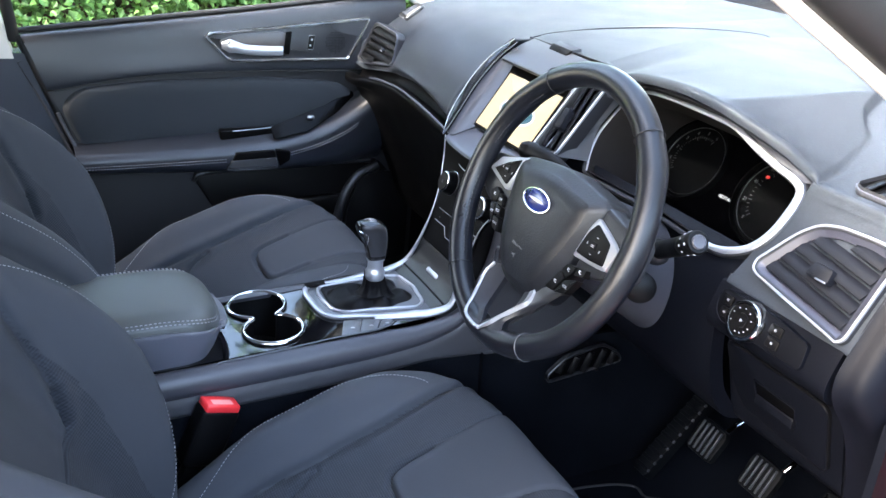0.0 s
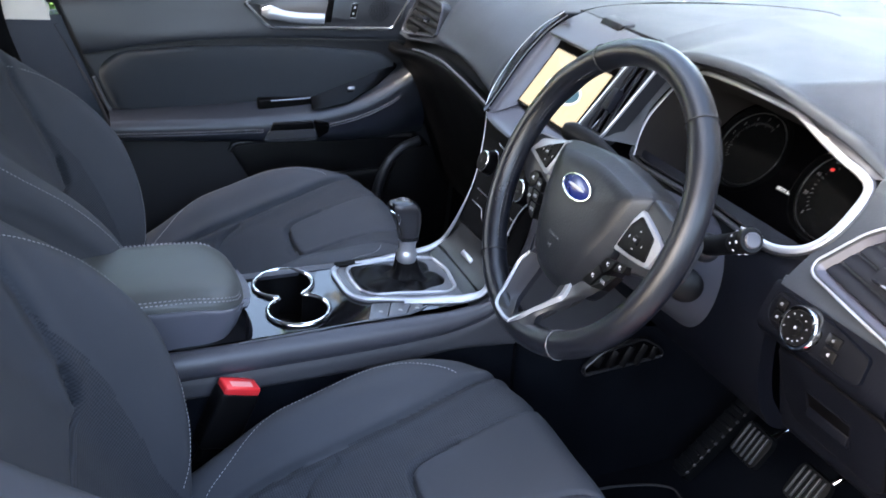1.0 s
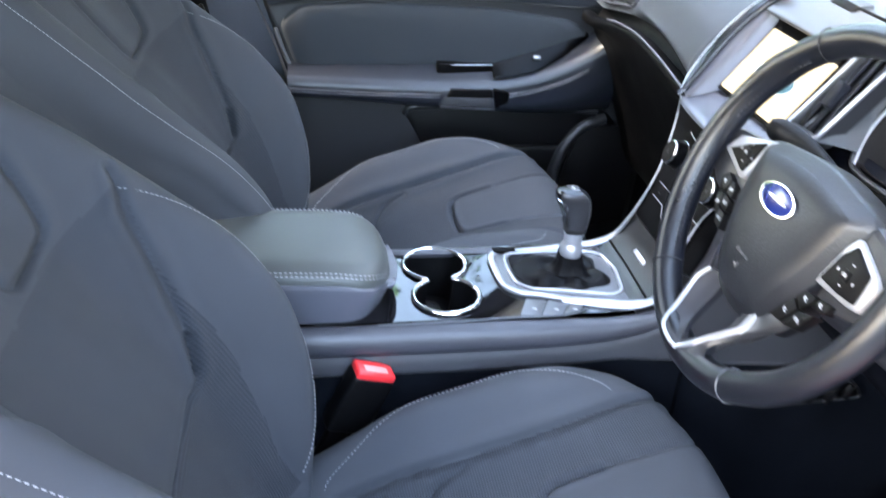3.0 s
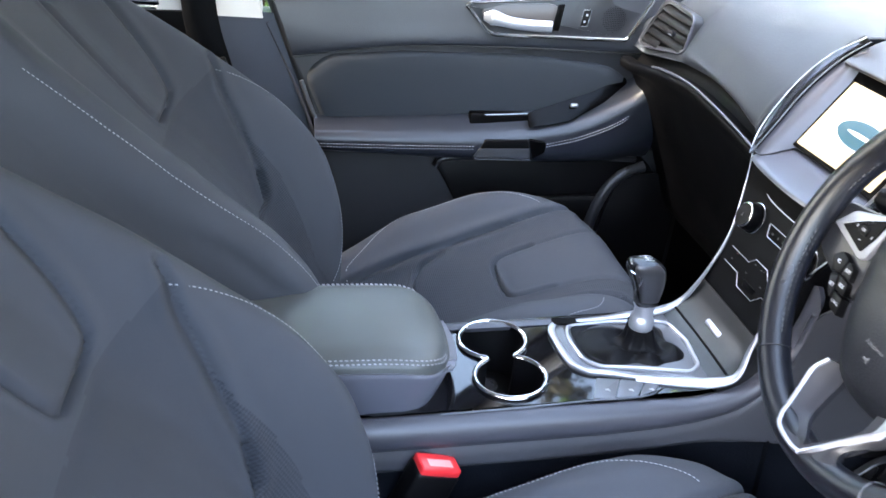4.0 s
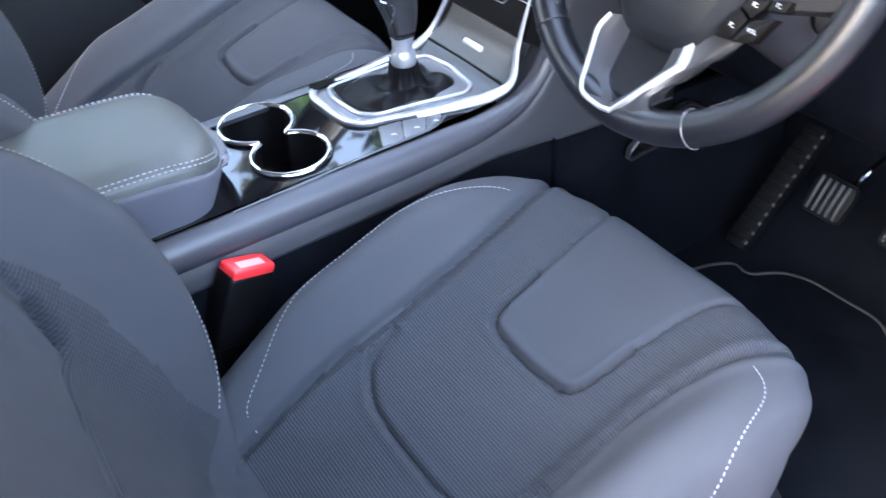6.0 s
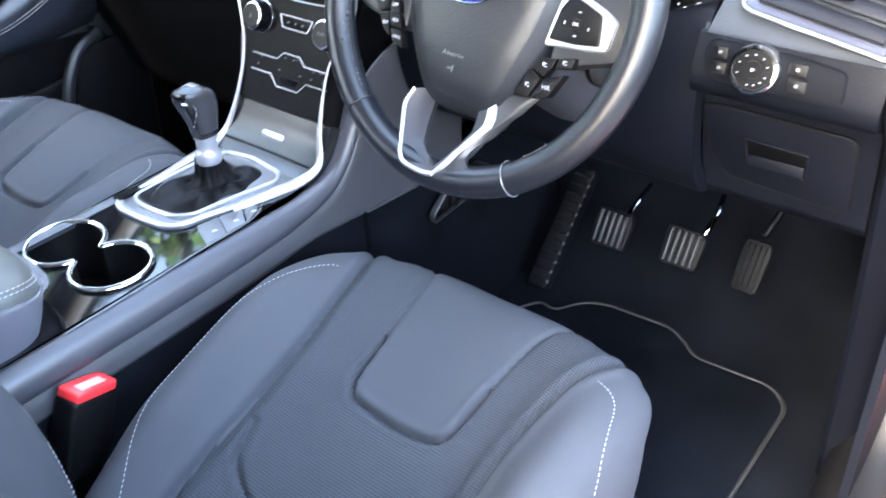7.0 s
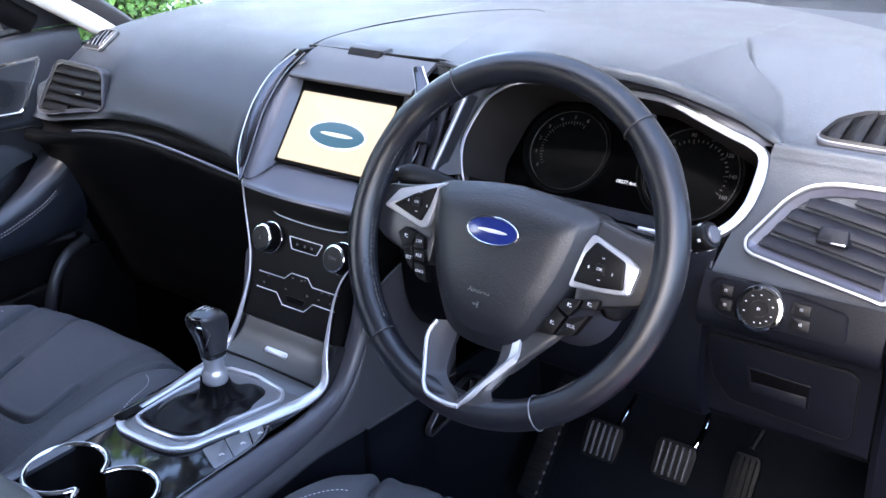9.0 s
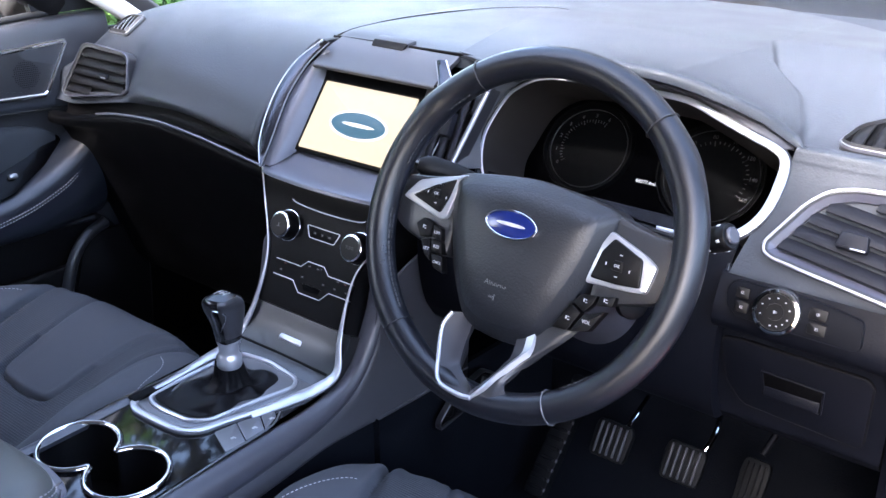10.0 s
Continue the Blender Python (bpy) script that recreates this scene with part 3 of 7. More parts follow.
def bars(name, list_, mat_, parent, m, h=0.0006):
    """Small flat marks (x, y, width, height) in one plane, joined."""
    v, fs = [], []
    for x, y, w, k in list_:
        b = len(v)
        v += [(x + sx * w / 2, y + sy * k / 2, z) for z in (0, h) for sx, sy in ((-1, -1), (1, -1), (1, 1), (-1, 1))]
        fs += [(b + 4, b + 5, b + 6, b + 7), (b + 3, b + 2, b + 1, b)] + [(b + i, b + (i + 1) % 4, b + 4 + (i + 1) % 4, b + 4 + i) for i in range(4)]
    return add(name, mesh(name, v, fs, mat_, 30), parent, m=m)


def badge(parent, m, w, h, screen_logo=False):
    """A blue oval in a bright ring with plain pale strokes."""
    t = np.linspace(0, 2 * math.pi, 48, endpoint=False)
    out = np.stack([w * np.cos(t), h * np.sin(t)], 1)
    b = add("badge", plate_mesh("badge", out * 0.95, 0, 0.0012, BLUE if not screen_logo else SCREENBLUE, 0.0004), parent, "blue oval badge with a bright ring", m)
    add("ring", frame_mesh("ring", out, w * 0.06, 0, 0.002, CHROME if not screen_logo else SCREENWHITE, 0.0004), b)
    k = w / 0.031
    t2 = np.linspace(0, 2 * math.pi, 32, endpoint=False)
    add("stroke", plate_mesh("stroke", np.stack([0.56 * w * np.cos(t2), 0.13 * h * np.sin(t2)], 1), 0.0012, 0.0018, MARKING if not screen_logo else SCREENWHITE, 0.0002), b, "plain pale stroke")
    return b


SCREENBLUE = glow("screen_blue", (0.02, 0.20, 0.33), 0.042)
SCREENWHITE = glow("screen_white", (0.9, 0.97, 1.0), 0.085)


def trim_height(x):
    return float(np.interp(x, (-0.70, -0.62, -0.53, -0.43, -0.34, -0.26, -0.195, -0.15), (0.928, 0.942, 0.957, 0.965, 0.961, 0.953, 0.946, 0.942)))


def dash_profile(x):
    """Upper dash of the passenger side, front edge to windscreen; it falls away beside the door and ends along the stack rail."""
    k = max(0.0, min(1.0, (-0.45 - x) / 0.12))
    j = max(0.0, min(1.0, (x + 0.34) / 0.17))
    zt = trim_height(x)
    drop = 2.2 * max(0.0, -0.60 - x) ** 2
    p = [(0.972 - 0.022 * j, zt + 0.016), (0.957 + 0.024 * k - 0.018 * j, zt + 0.030), (0.963 + 0.028 * k - 0.014 * j, 1.005), (0.985 + 0.030 * k - 0.006 * j, 1.045), (1.032 + 0.022 * k, 1.084), (1.105, 1.110), (1.25, 1.13), (1.5, 1.150), (1.72, 1.158), (1.76, 1.150)]
    lowz = float(np.interp(x, (-0.178, -0.171, -0.162, -0.150, -0.137), (0.90, 1.060, 1.088, 1.104, 1.117)))
    lowy = float(np.interp(x, (-0.178, -0.171, -0.162, -0.150, -0.137), (0.93, 0.992, 1.012, 1.024, 1.036)))
    out = []
    for n, (y, z) in enumerate(p):
        w = min(1.0, max(0.0, (z - 0.99) / 0.08))
        out.append((x, max(y, lowy + 0.001 * n), max(z - drop * w, lowz + 0.0012 * n)))
    return out


surface("passenger_top", [dash_profile(x) for x in (-0.785, -0.75, -0.70, -0.65, -0.60, -0.55, -0.5, -0.4, -0.3, -0.22, -0.195, -0.180, -0.174, -0.168, -0.160, -0.150, -0.138)], DASH, dash, 90, 80, 0.003)
surface("centre_top", [[(x, 1.072 - 0.03 * (x + 0.025), 1.1245 + 0.02 * (x + 0.025) - d), (x, 1.12, 1.1325 - d), (x, 1.25, 1.142 - d), (x, 1.5, 1.154 - d), (x, 1.72, 1.163 - d), (x, 1.76, 1.152 - d)] for x, d in ((-0.150, 0.004), (-0.135, 0.001), (-0.10, 0), (-0.06, 0), (-0.01, 0), (0.05, 0), (0.10, 0.0), (0.13, 0.002))], DASH, dash, 40, 50, 0.02)
edge = [(0.085, 1.070, 1.1265), (0.12, 1.060, 1.126), (0.15, 1.043, 1.121), (0.175, 1.022, 1.117), (0.20, 1.012, 1.128), (0.248, 1.008, 1.141), (0.30, 1.005, 1.147), (0.365, 1.004, 1.150), (0.426, 1.005, 1.144), (0.457, 1.009, 1.137), (0.486, 1.020, 1.127), (0.514, 1.032, 1.115), (0.545, 1.051, 1.093), (0.556, 1.047, 1.090), (0.58, 1.047, 1.088), (0.64, 1.050, 1.088), (0.70, 1.055, 1.086), (0.74, 1.065, 1.075)]
CORNER, PEAK, LEFT = (0.545, 1.051, 1.093), (0.451, 1.231, 1.162), (0.42, 1.005, 1.146)
RIDGE = ((1.02, 0.546), (1.055, 0.5435), (1.10, 0.532), (1.131, 0.5214), (1.161, 0.509), (1.176, 0.4955), (1.189, 0.477), (1.205, 0.4605), (1.226, 0.4515), (1.25, 0.441), (1.30, 0.425))

def plane_height(a, b, c):
    """The height at (x, y) of the plane through three points."""
    n = Vector(np.subtract(b, a)).cross(Vector(np.subtract(c, a)))
    return lambda x, y: a[2] - (n.x * (x - a[0]) + n.y * (y - a[1])) / n.z


def soft_min(a, b, k):
    """The lower of two heights, rounded where they cross."""
    h = max(k - abs(a - b), 0.0) / k
    return min(a, b) - h * h * k * 0.25


def driver_top():
    """Dash top over the instruments: a crowned hood, the facet that falls from its crease, and a step along the ridge down to the dash end."""
    ex = np.array(edge)
    facet = plane_height(CORNER, LEFT, PEAK)
    low = plane_height((0.543, 1.055, 1.083), (0.64, 1.15, 1.107), (0.45, 1.25, 1.155))
    xs = np.concatenate([np.linspace(0.085, 0.40, 50), np.linspace(0.403, 0.58, 130), np.linspace(0.585, 0.74, 24)])
    ks = np.concatenate([np.linspace(0, 0.40, 100), np.linspace(0.42, 1.0, 24)])
    yl = np.interp(xs, ex[:, 0], ex[:, 1])
    zl = np.interp(xs, ex[:, 0], ex[:, 2])
    w = np.ones(7) / 7
    yl, zl = (np.r_[v[:3], np.convolve(v, w, "valid"), v[-3:]] for v in (yl, zl))
    ry, rx = np.array(RIDGE).T
    nose = np.interp(xs, (0.10, 0.19, 0.53, 0.546, 0.556), (0.0, 0.009, 0.009, 0.007, 0.0))

    def height(x, y, y0, z0):
        back = float(np.interp(y, (1.0, 1.25, 1.5, 1.72, 1.755), (1.158, 1.166, 1.165, 1.170, 1.160)))
        t = min(1.0, max(0.0, (y - y0) / 0.25))
        hood = z0 + (back - z0) * t * (2 - t) if x < 0.43 else float(np.interp(y, (1.0, 1.06, 1.15, 1.25), (1.140, 1.151, 1.162, 1.166))) if y < 1.25 else back
        hood = soft_min(hood, facet(x, y), 0.003)
        end = soft_min(low(x, y), float(np.interp(y, (1.0, 1.25, 1.31, 1.5, 1.72, 1.755), (1.152, 1.159, 1.167, 1.1665, 1.170, 1.160))) - 0.12 * max(0.0, x - 0.55), 0.012)
        d = min(1.0, max(0.0, (x - float(np.interp(y, ry, rx))) * 0.75 / 0.009))
        k = d * d * (3 - 2 * d)
        return hood * (1 - k) + end * k
    rows = []
    for x, y0, z0, n in zip(xs, yl, zl, nose):
        far = 1.755 - 0.9 * max(0.0, x - 0.56)
        y0, z0 = y0 + 0.5 * n, z0 + n
        off = z0 - height(x, y0, y0, min(z0, 1.152))
        rows.append([(x, y, height(x, y, y0, min(z0, 1.152)) + off * math.exp(-(y - y0) / 0.030)) for y in y0 + (far - y0) * ks])
    g = np.array(rows)
    g[1:-1, :, 2] = 0.25 * g[:-2, :, 2] + 0.5 * g[1:-1, :, 2] + 0.25 * g[2:, :, 2]
    # the lip is a rounded nose with an upright face
    face = g[:, 0].copy()
    face[:, 1] -= 0.5 * nose
    face[:, 2] -= nose
    up = lambda f, y: (face + np.stack([0 * nose, 0 * nose + y, f * nose], 1))[:, None]
    sheet("driver_top", np.concatenate([up(0, 0.010) + np.array((0, 0, -0.004)), up(0, 0.002) + np.array((0, 0, -0.004)), up(0, -0.001) + np.array((0, 0, -0.0025)), up(0.35, -0.0012), up(0.75, 0.0002), up(0.95, 0.0022), g + np.array((0, 0.003, 0))], 1), DASH, dash, 0.006)


driver_top()
# lid seam and tab over the screen
rod("lid_seam", [(-0.147, 1.077, 1.1215), (-0.143, 1.13, 1.1315), (-0.125, 1.25, 1.1425), (-0.08, 1.40, 1.1495), (0.0, 1.48, 1.153), (0.07, 1.42, 1.1505), (0.10, 1.3, 1.145), (0.108, 1.15, 1.1355), (0.104, 1.068, 1.1265)], 0.0010, SEALBLACK, dash, 80)
rod("lid_gap", [(x, 1.0715 - 0.03 * (x + 0.025), 1.1235 + 0.02 * (x + 0.025)) for x in (-0.148, -0.08, -0.02, 0.04, 0.104)], 0.0022, BLACK, dash, 20)
add("tab", plate_mesh("tab", rounded([(-0.034, -0.011), (0.030, -0.011), (0.034, 0.008), (-0.036, 0.010)], 0.004), -0.006, 0.0045, DASH, 0.002), dash, "finger tab of the dash-top lid", pose(-0.030, 1.077, 1.1265, 12, 0, -2))
# black plate paints the shade below the finger tab
add("tab_mouth_shade", plate_mesh("tab_mouth_shade", rounded([(-0.031, -0.007), (0.027, -0.007), (0.031, 0.006), (-0.033, 0.006)], 0.003), 0, 0.003, BLACK, 0.001), dash, "black plate for the shade under the tab", pose(-0.030, 1.0645, 1.1225, 48, 0, -2))
gx = (-0.74, -0.69, -0.62, -0.53, -0.43, -0.34, -0.26, -0.195, -0.13)
surface("glove_box", [[(x, 0.965, trim_height(x) - 0.004), (x, 0.944, trim_height(x) - 0.006), (x, 0.945, trim_height(x) - 0.022), (x, 0.965, 0.90), (x, 1.01, 0.82), (x, 1.06, 0.70), (x, 1.12, 0.58), (x, 1.3, 0.53), (x, 1.6, 0.52)] for x in gx], GLOVESHADE, dash, 40, 50, 0.02, "glove box front coloured near black for under-dash shade")
rod("trim_line", [(x, 0.943 - 0.03 * max(0, x + 0.26), trim_height(x)) for x in (-0.585, -0.53, -0.43, -0.34, -0.26, -0.195, -0.150)], 0.0020, SATINDARK, dash, 60, label="thin satin trim line")
# black sheet stands in for the shade behind the trim gap
surface("gap_back", [[(x, 0.984, trim_height(x) + 0.024), (x, 0.984, trim_height(x)), (x, 0.975, trim_height(x) - 0.012)] for x in gx], BLACK, dash, 20, 8, 0.01)
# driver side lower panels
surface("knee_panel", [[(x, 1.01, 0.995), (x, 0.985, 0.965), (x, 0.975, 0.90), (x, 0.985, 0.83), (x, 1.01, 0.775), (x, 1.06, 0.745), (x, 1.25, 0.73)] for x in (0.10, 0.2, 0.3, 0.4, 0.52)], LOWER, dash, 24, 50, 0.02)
surface("vent_surround", [[(max(x, 0.5485), 1.060, 1.0925), (max(x, 0.5485), 1.047, 1.0905), (max(x, 0.5475), 1.042, 1.080), (max(x, 0.546), 1.034, 1.062), (max(x, 0.527), 0.988, 0.985), (max(x, 0.522), 0.976, 0.962), (x, 0.982, 0.956)] for x in (0.515, 0.56, 0.60, 0.66, 0.705)], DASH, dash, 40, 50, 0.012)
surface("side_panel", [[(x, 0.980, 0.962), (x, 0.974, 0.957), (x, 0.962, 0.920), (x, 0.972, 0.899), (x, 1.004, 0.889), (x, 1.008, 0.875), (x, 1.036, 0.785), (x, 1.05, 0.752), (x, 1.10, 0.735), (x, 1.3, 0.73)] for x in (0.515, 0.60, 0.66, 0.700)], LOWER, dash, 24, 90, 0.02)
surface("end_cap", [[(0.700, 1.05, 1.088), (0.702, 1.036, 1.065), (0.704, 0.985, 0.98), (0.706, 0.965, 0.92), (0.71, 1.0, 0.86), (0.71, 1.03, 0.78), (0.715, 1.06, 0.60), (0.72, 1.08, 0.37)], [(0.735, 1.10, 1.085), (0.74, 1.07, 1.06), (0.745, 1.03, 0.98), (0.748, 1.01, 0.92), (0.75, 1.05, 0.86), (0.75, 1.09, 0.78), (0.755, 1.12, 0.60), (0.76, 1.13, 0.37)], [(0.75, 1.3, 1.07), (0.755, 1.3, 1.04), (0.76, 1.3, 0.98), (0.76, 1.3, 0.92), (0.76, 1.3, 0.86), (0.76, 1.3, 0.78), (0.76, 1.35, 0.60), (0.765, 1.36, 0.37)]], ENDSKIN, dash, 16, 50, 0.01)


SLATGREY = mat("slat_plastic", (0.0056, 0.0063, 0.0090), 0.55, grain=0.2, spec=0.12)


def vent(m, outline, slats, along, label, knob=(0, 0), rim=0.006, rim_mat=None, proud=0.012, knob_size=(0.026, 0.014), slat_mat=None, bevel=0.0035, slope=0.0):
    """An air vent: raised bright rim, black throat, separate slats and an adjusting tab."""
    v = thing("air_vent", label, "air vent", "air vents", m=m)
    o = rounded(outline, 0.010)
    add("housing", frame_mesh("housing", inset(o, 0.0005), rim, -0.012, proud - 0.0015, TRIM, 0.002), v, "dark housing")
    add("rim", frame_mesh("rim", o, max(0.0022, rim * 0.55), proud - 0.0045, proud, rim_mat or SATIN, 0.0008), v, "thin silver rim")
    rows = [[(*p, z) for p in inset(o, d)] for d, z in ((rim * 0.5, proud - 0.0022), (rim * 0.8, proud - 0.0020), (rim + bevel, 0.006), (rim + bevel + 0.001, -0.010))]
    add("bevel", mesh("bevel", [p for r in rows for p in r], grid_faces(4, len(o), False, True), BEVEL if bevel > 0.005 else TRIM, 30), v, "satin bevel inside the rim")
    add("throat", plate_mesh("throat", inset(o, rim + bevel * 0.7), -0.012, 0.0012, BLACK, 0.0005), v, "black throat")
    q = inset(o, rim + bevel + 0.0005)
    q[:, 1] -= slope * q[:, 0]
    for k in range(slats):
        f = (k + 0.6) / (slats + 0.2)
        ax, cr = (0, 1) if along == "x" else (1, 0)
        c = q[:, cr].min() + f * (q[:, cr].max() - q[:, cr].min())
        xs = []
        r = np.roll(q, -1, 0)
        for (a, b) in zip(q, r):
            if (a[cr] - c) * (b[cr] - c) < 0:
                t = (c - a[cr]) / (b[cr] - a[cr])
                xs.append(a[ax] + t * (b[ax] - a[ax]))
        if len(xs) < 2:
            continue
        lo, hi = min(xs), max(xs)
        e = [0, 0, proud * 0.45]
        s0, s1 = list(e), list(e)
        s0[ax], s1[ax], s0[cr], s1[cr] = lo, hi, c, c
        s0[1], s1[1] = s0[1] + slope * s0[0], s1[1] + slope * s1[0]
        n = 10
        path = np.linspace(s0, s1, n)
        path[:, 2] += 0.0015 * np.sin(np.linspace(0, math.pi, n))
        wd = 0.86 * (q[:, cr].max() - q[:, cr].min()) / slats
        prof = np.array(bar_profile(wd, 0.0022, 0.25)) @ np.array([[0.93, 0.36], [-0.36, 0.93]])
        add("slat", sweep_mesh("slat", path, prof, slat_mat or SLATGREY, up=(0, 0, 1)), v)
    kx, ky = knob
    add("adjuster", plate_mesh("adjuster", rounded([(kx - knob_size[0] / 2, ky - knob_size[1] / 2), (kx + knob_size[0] / 2, ky - knob_size[1] / 2), (kx + knob_size[0] * 0.42, ky + knob_size[1] / 2), (kx - knob_size[0] * 0.42, ky + knob_size[1] / 2)], 0.004), 0.002, proud + 0.004, SLATGREY, 0.003), v, "grey adjusting tab")
    if knob_size[0] > 0.02:
        add("tab_edge", box_mesh("tab_edge", (knob_size[0] * 0.45, 0.002, 0.002), KNOBSILVER, 0.0006), v, "bright edge of the tab", pose(kx + knob_size[0] * 0.2, ky - knob_size[1] / 2 + 0.001, proud + 0.0035))
    return v


vent(plane_at((0.62, 1.0, 1.0), (1, 0, 0), VUP), [(-0.0725, -0.006), (-0.070, -0.0175), (-0.061, -0.0225), (0.058, -0.041), (0.0715, -0.044), (0.079, -0.036), (0.080, 0.072), (0.04, 0.0725), (0.0, 0.070), (-0.026, 0.062), (-0.044, 0.044)], 5, "x", "black slatted air vent in a silver rim at the dash end", (0.012, 0.014), 0.0052, None, 0.014, (0.032, 0.018), None, 0.0075, -0.155)
vent(plane_at((-0.636, 0.984, 1.002), (1, 0, 0), (0, 0.25, 1)), [(-0.090, -0.040), (-0.080, -0.048), (-0.060, -0.0485), (0.090, -0.022), (0.102, -0.014), (0.092, 0.042), (0.078, 0.050), (-0.030, 0.054), (-0.047, 0.047)], 5, "x", "black slatted air vent in a silver rim beside the passenger door", (0.030, 0.003), 0.0040, SHELFGREY, 0.009, (0.03, 0.009), DARK)
vent(plane_at((0.135, 0.972, 1.04), (1, 0.10, 0), (0, 0.06, 0.1)), [(-0.022, -0.045), (0.036, -0.045), (0.058, 0.080), (0.002, 0.080)], 4, "y", "black slatted air vent between screen and instruments", (0.012, 0.012), 0.005, None, 0.016, (0.016, 0.034))
vent(plane_at((-0.6538, 1.0593, 1.0820), (0.974, 0, 0.2266), (-0.1375, 0.795, 0.591)), [(-0.0405, -0.012), (0.0393, -0.0346), (0.0547, 0.0140), (0.002, 0.028)], 5, "y", "small grey defroster outlet on the dash top", (0.0, 0.0), 0.003, SATINDARK, 0.003, (0.002, 0.002), SATINDARK)
vent(plane_at((0.645, 1.092, 1.100), (1, 0.0, 0), (0, 1, 0.22)), [(-0.064, -0.017), (-0.050, -0.027), (0.07, -0.030), (0.075, 0.080), (0.0, 0.073), (-0.034, 0.060), (-0.056, 0.030)], 6, "y", "slim demister outlet at the dash end", (0.0, 0.0), 0.0022, SHELFGREY, 0.003, (0.002, 0.002), DARK, 0.0012)


# instrument cluster
BOWLSKIN = mat("bowl_plastic", (0.0130, 0.0118, 0.0120), 0.55, grain=0.2, spec=0.12)
DIALBLACK = mat("dial_black", (0.0007, 0.0007, 0.0009), 0.95, vary=0.02, spec=0.0)
def swell(me):
    """The cluster frame bows out towards the driver along its upper edge."""
    for v in me.vertices:
        x, y = v.co.x, v.co.y
        v.co.z += float(np.interp(x, (-0.19, -0.172, -0.157, -0.133, -0.105, -0.06, 0, 0.057, 0.08, 0.115, 0.145, 0.163, 0.176), (0, 0.0055, 0.010, 0.0176, 0.025, 0.030, 0.035, 0.036, 0.035, 0.029, 0.020, 0.008, 0))) * min(1.0, max(0.0, (y + 0.02) / 0.05)) * min(1.0, max(0.0, (v.co.z + 0.05) / 0.05))
    return me


def cluster():
    M = plane_at((0.36, 1.032, 1.06), (1, 0, 0), VUP)
    c = thing("instrument_cluster", "dark instrument cluster in a silver frame, unlit dials", "instrument cluster", m=M)
    arch = [(-0.168, -0.082), (-0.183, -0.055), (-0.190, -0.025), (-0.185, 0.004), (-0.173, 0.030), (-0.157, 0.0435), (-0.133, 0.0535), (-0.105, 0.0565), (-0.06, 0.0570), (0.0, 0.0560), (0.057, 0.0540), (0.080, 0.0505), (0.115, 0.0395), (0.145, 0.0315), (0.163, 0.0285), (0.1765, 0.0225), (0.1825, 0.010), (0.183, -0.014), (0.179, -0.040), (0.168, -0.062), (0.150, -0.077), (0.12, -0.087), (0.07, -0.087)]
    o = even(spline(arch + [(-0.02, -0.083), (-0.10, -0.084)], 400, True), 160, True)
    top = even(spline(arch, 300), 150)
    add("surround", swell(frame_mesh("surround", inset(o, -0.007), 0.0068, -0.03, 0.002, TRIM, 0.002)), c, "dark soft surround")
    add("frame", swell(sweep_mesh("frame", np.c_[top, np.full(150, 0.001)], bar_profile(0.0105, 0.0045, 0.3), SATIN, scale=np.interp(np.linspace(0, 1, 150), [0, 0.08, 0.2, 0.45, 0.68, 0.76, 0.9, 1], [0.30, 0.40, 0.48, 0.62, 0.85, 1.1, 0.9, 0.4]))), c, "satin silver frame")
    a, b, d = inset(o, 0.0030), inset(o, 0.008), inset(o, 0.012)
    n = len(a)
    rows = [[(*p, 0.001) for p in a], [(p[0], p[1] * (1.12 if p[1] > 0 else 1.0), -0.03) for p in b], [(p[0], p[1] * (1.85 if p[1] > 0 else 1.0), -0.106) for p in d]]
    add("bowl", swell(mesh("bowl", [q for r in rows for q in r], grid_faces(3, n, False, True) + [tuple(range(2 * n, 3 * n))], BOWLSKIN, 40)), c, "dark recessed bowl")
    f = add("dial_face", plate_mesh("dial_face", inset(o, 0.0125) * np.where(inset(o, 0.0125)[:, 1:] > 0, (1.0, 1.84), (1.0, 1.0)), 0, 0.002, DIALBLACK), c, "black dial face", pose(0.0, 0.0, -0.104))
    for x, y, r, names, a0, a1 in ((-0.0945, 0.0130, 0.0545, "0123456", 216, 70), (0.0755, 0.0110, 0.0590, ("0", "20", "40", "60", "80", "100", "120", "140", "160"), 228, -25)):
        pod = add("pod", lathe_mesh("pod", [(r + 0.010, 0.0), (r + 0.008, 0.011), (r + 0.006, 0.011), (r + 0.004, 0.003)], PODBLACK, 48), f, "dark hooded pod round the dial", pose(x, y, 0.0))
        dial = add("dial", frame_mesh("dial", np.stack([r * np.cos(np.linspace(0, 6.283, 64, endpoint=False)), r * np.sin(np.linspace(0, 6.283, 64, endpoint=False))], 1), 0.0007, 0, 0.003, DIALRING), f, "thin grey dial ring", pose(x, y, 0.002))
        v, fs = [], []
        for k in range(len(names) * 4 - 3):
            t = radians(a0 + (a1 - a0) * k / (len(names) * 4 - 4))
            ln = 0.006 if k % 4 == 0 else 0.0035
            e, q = np.array([math.cos(t), math.sin(t)]), np.array([-math.sin(t), math.cos(t)]) * 0.0005
            bse = len(v)
            v += [(*(e * (r - 0.014) + q), 0.001), (*(e * (r - 0.014) - q), 0.001), (*(e * (r - 0.014 - ln) - q), 0.001), (*(e * (r - 0.014 - ln) + q), 0.001)]
            fs.append((bse, bse + 1, bse + 2, bse + 3))
        add("tick_marks", mesh("tick_marks", v, fs, DIM), dial)
        for k, w in enumerate(names):
            t = radians(a0 + (a1 - a0) * k / (len(names) - 1))
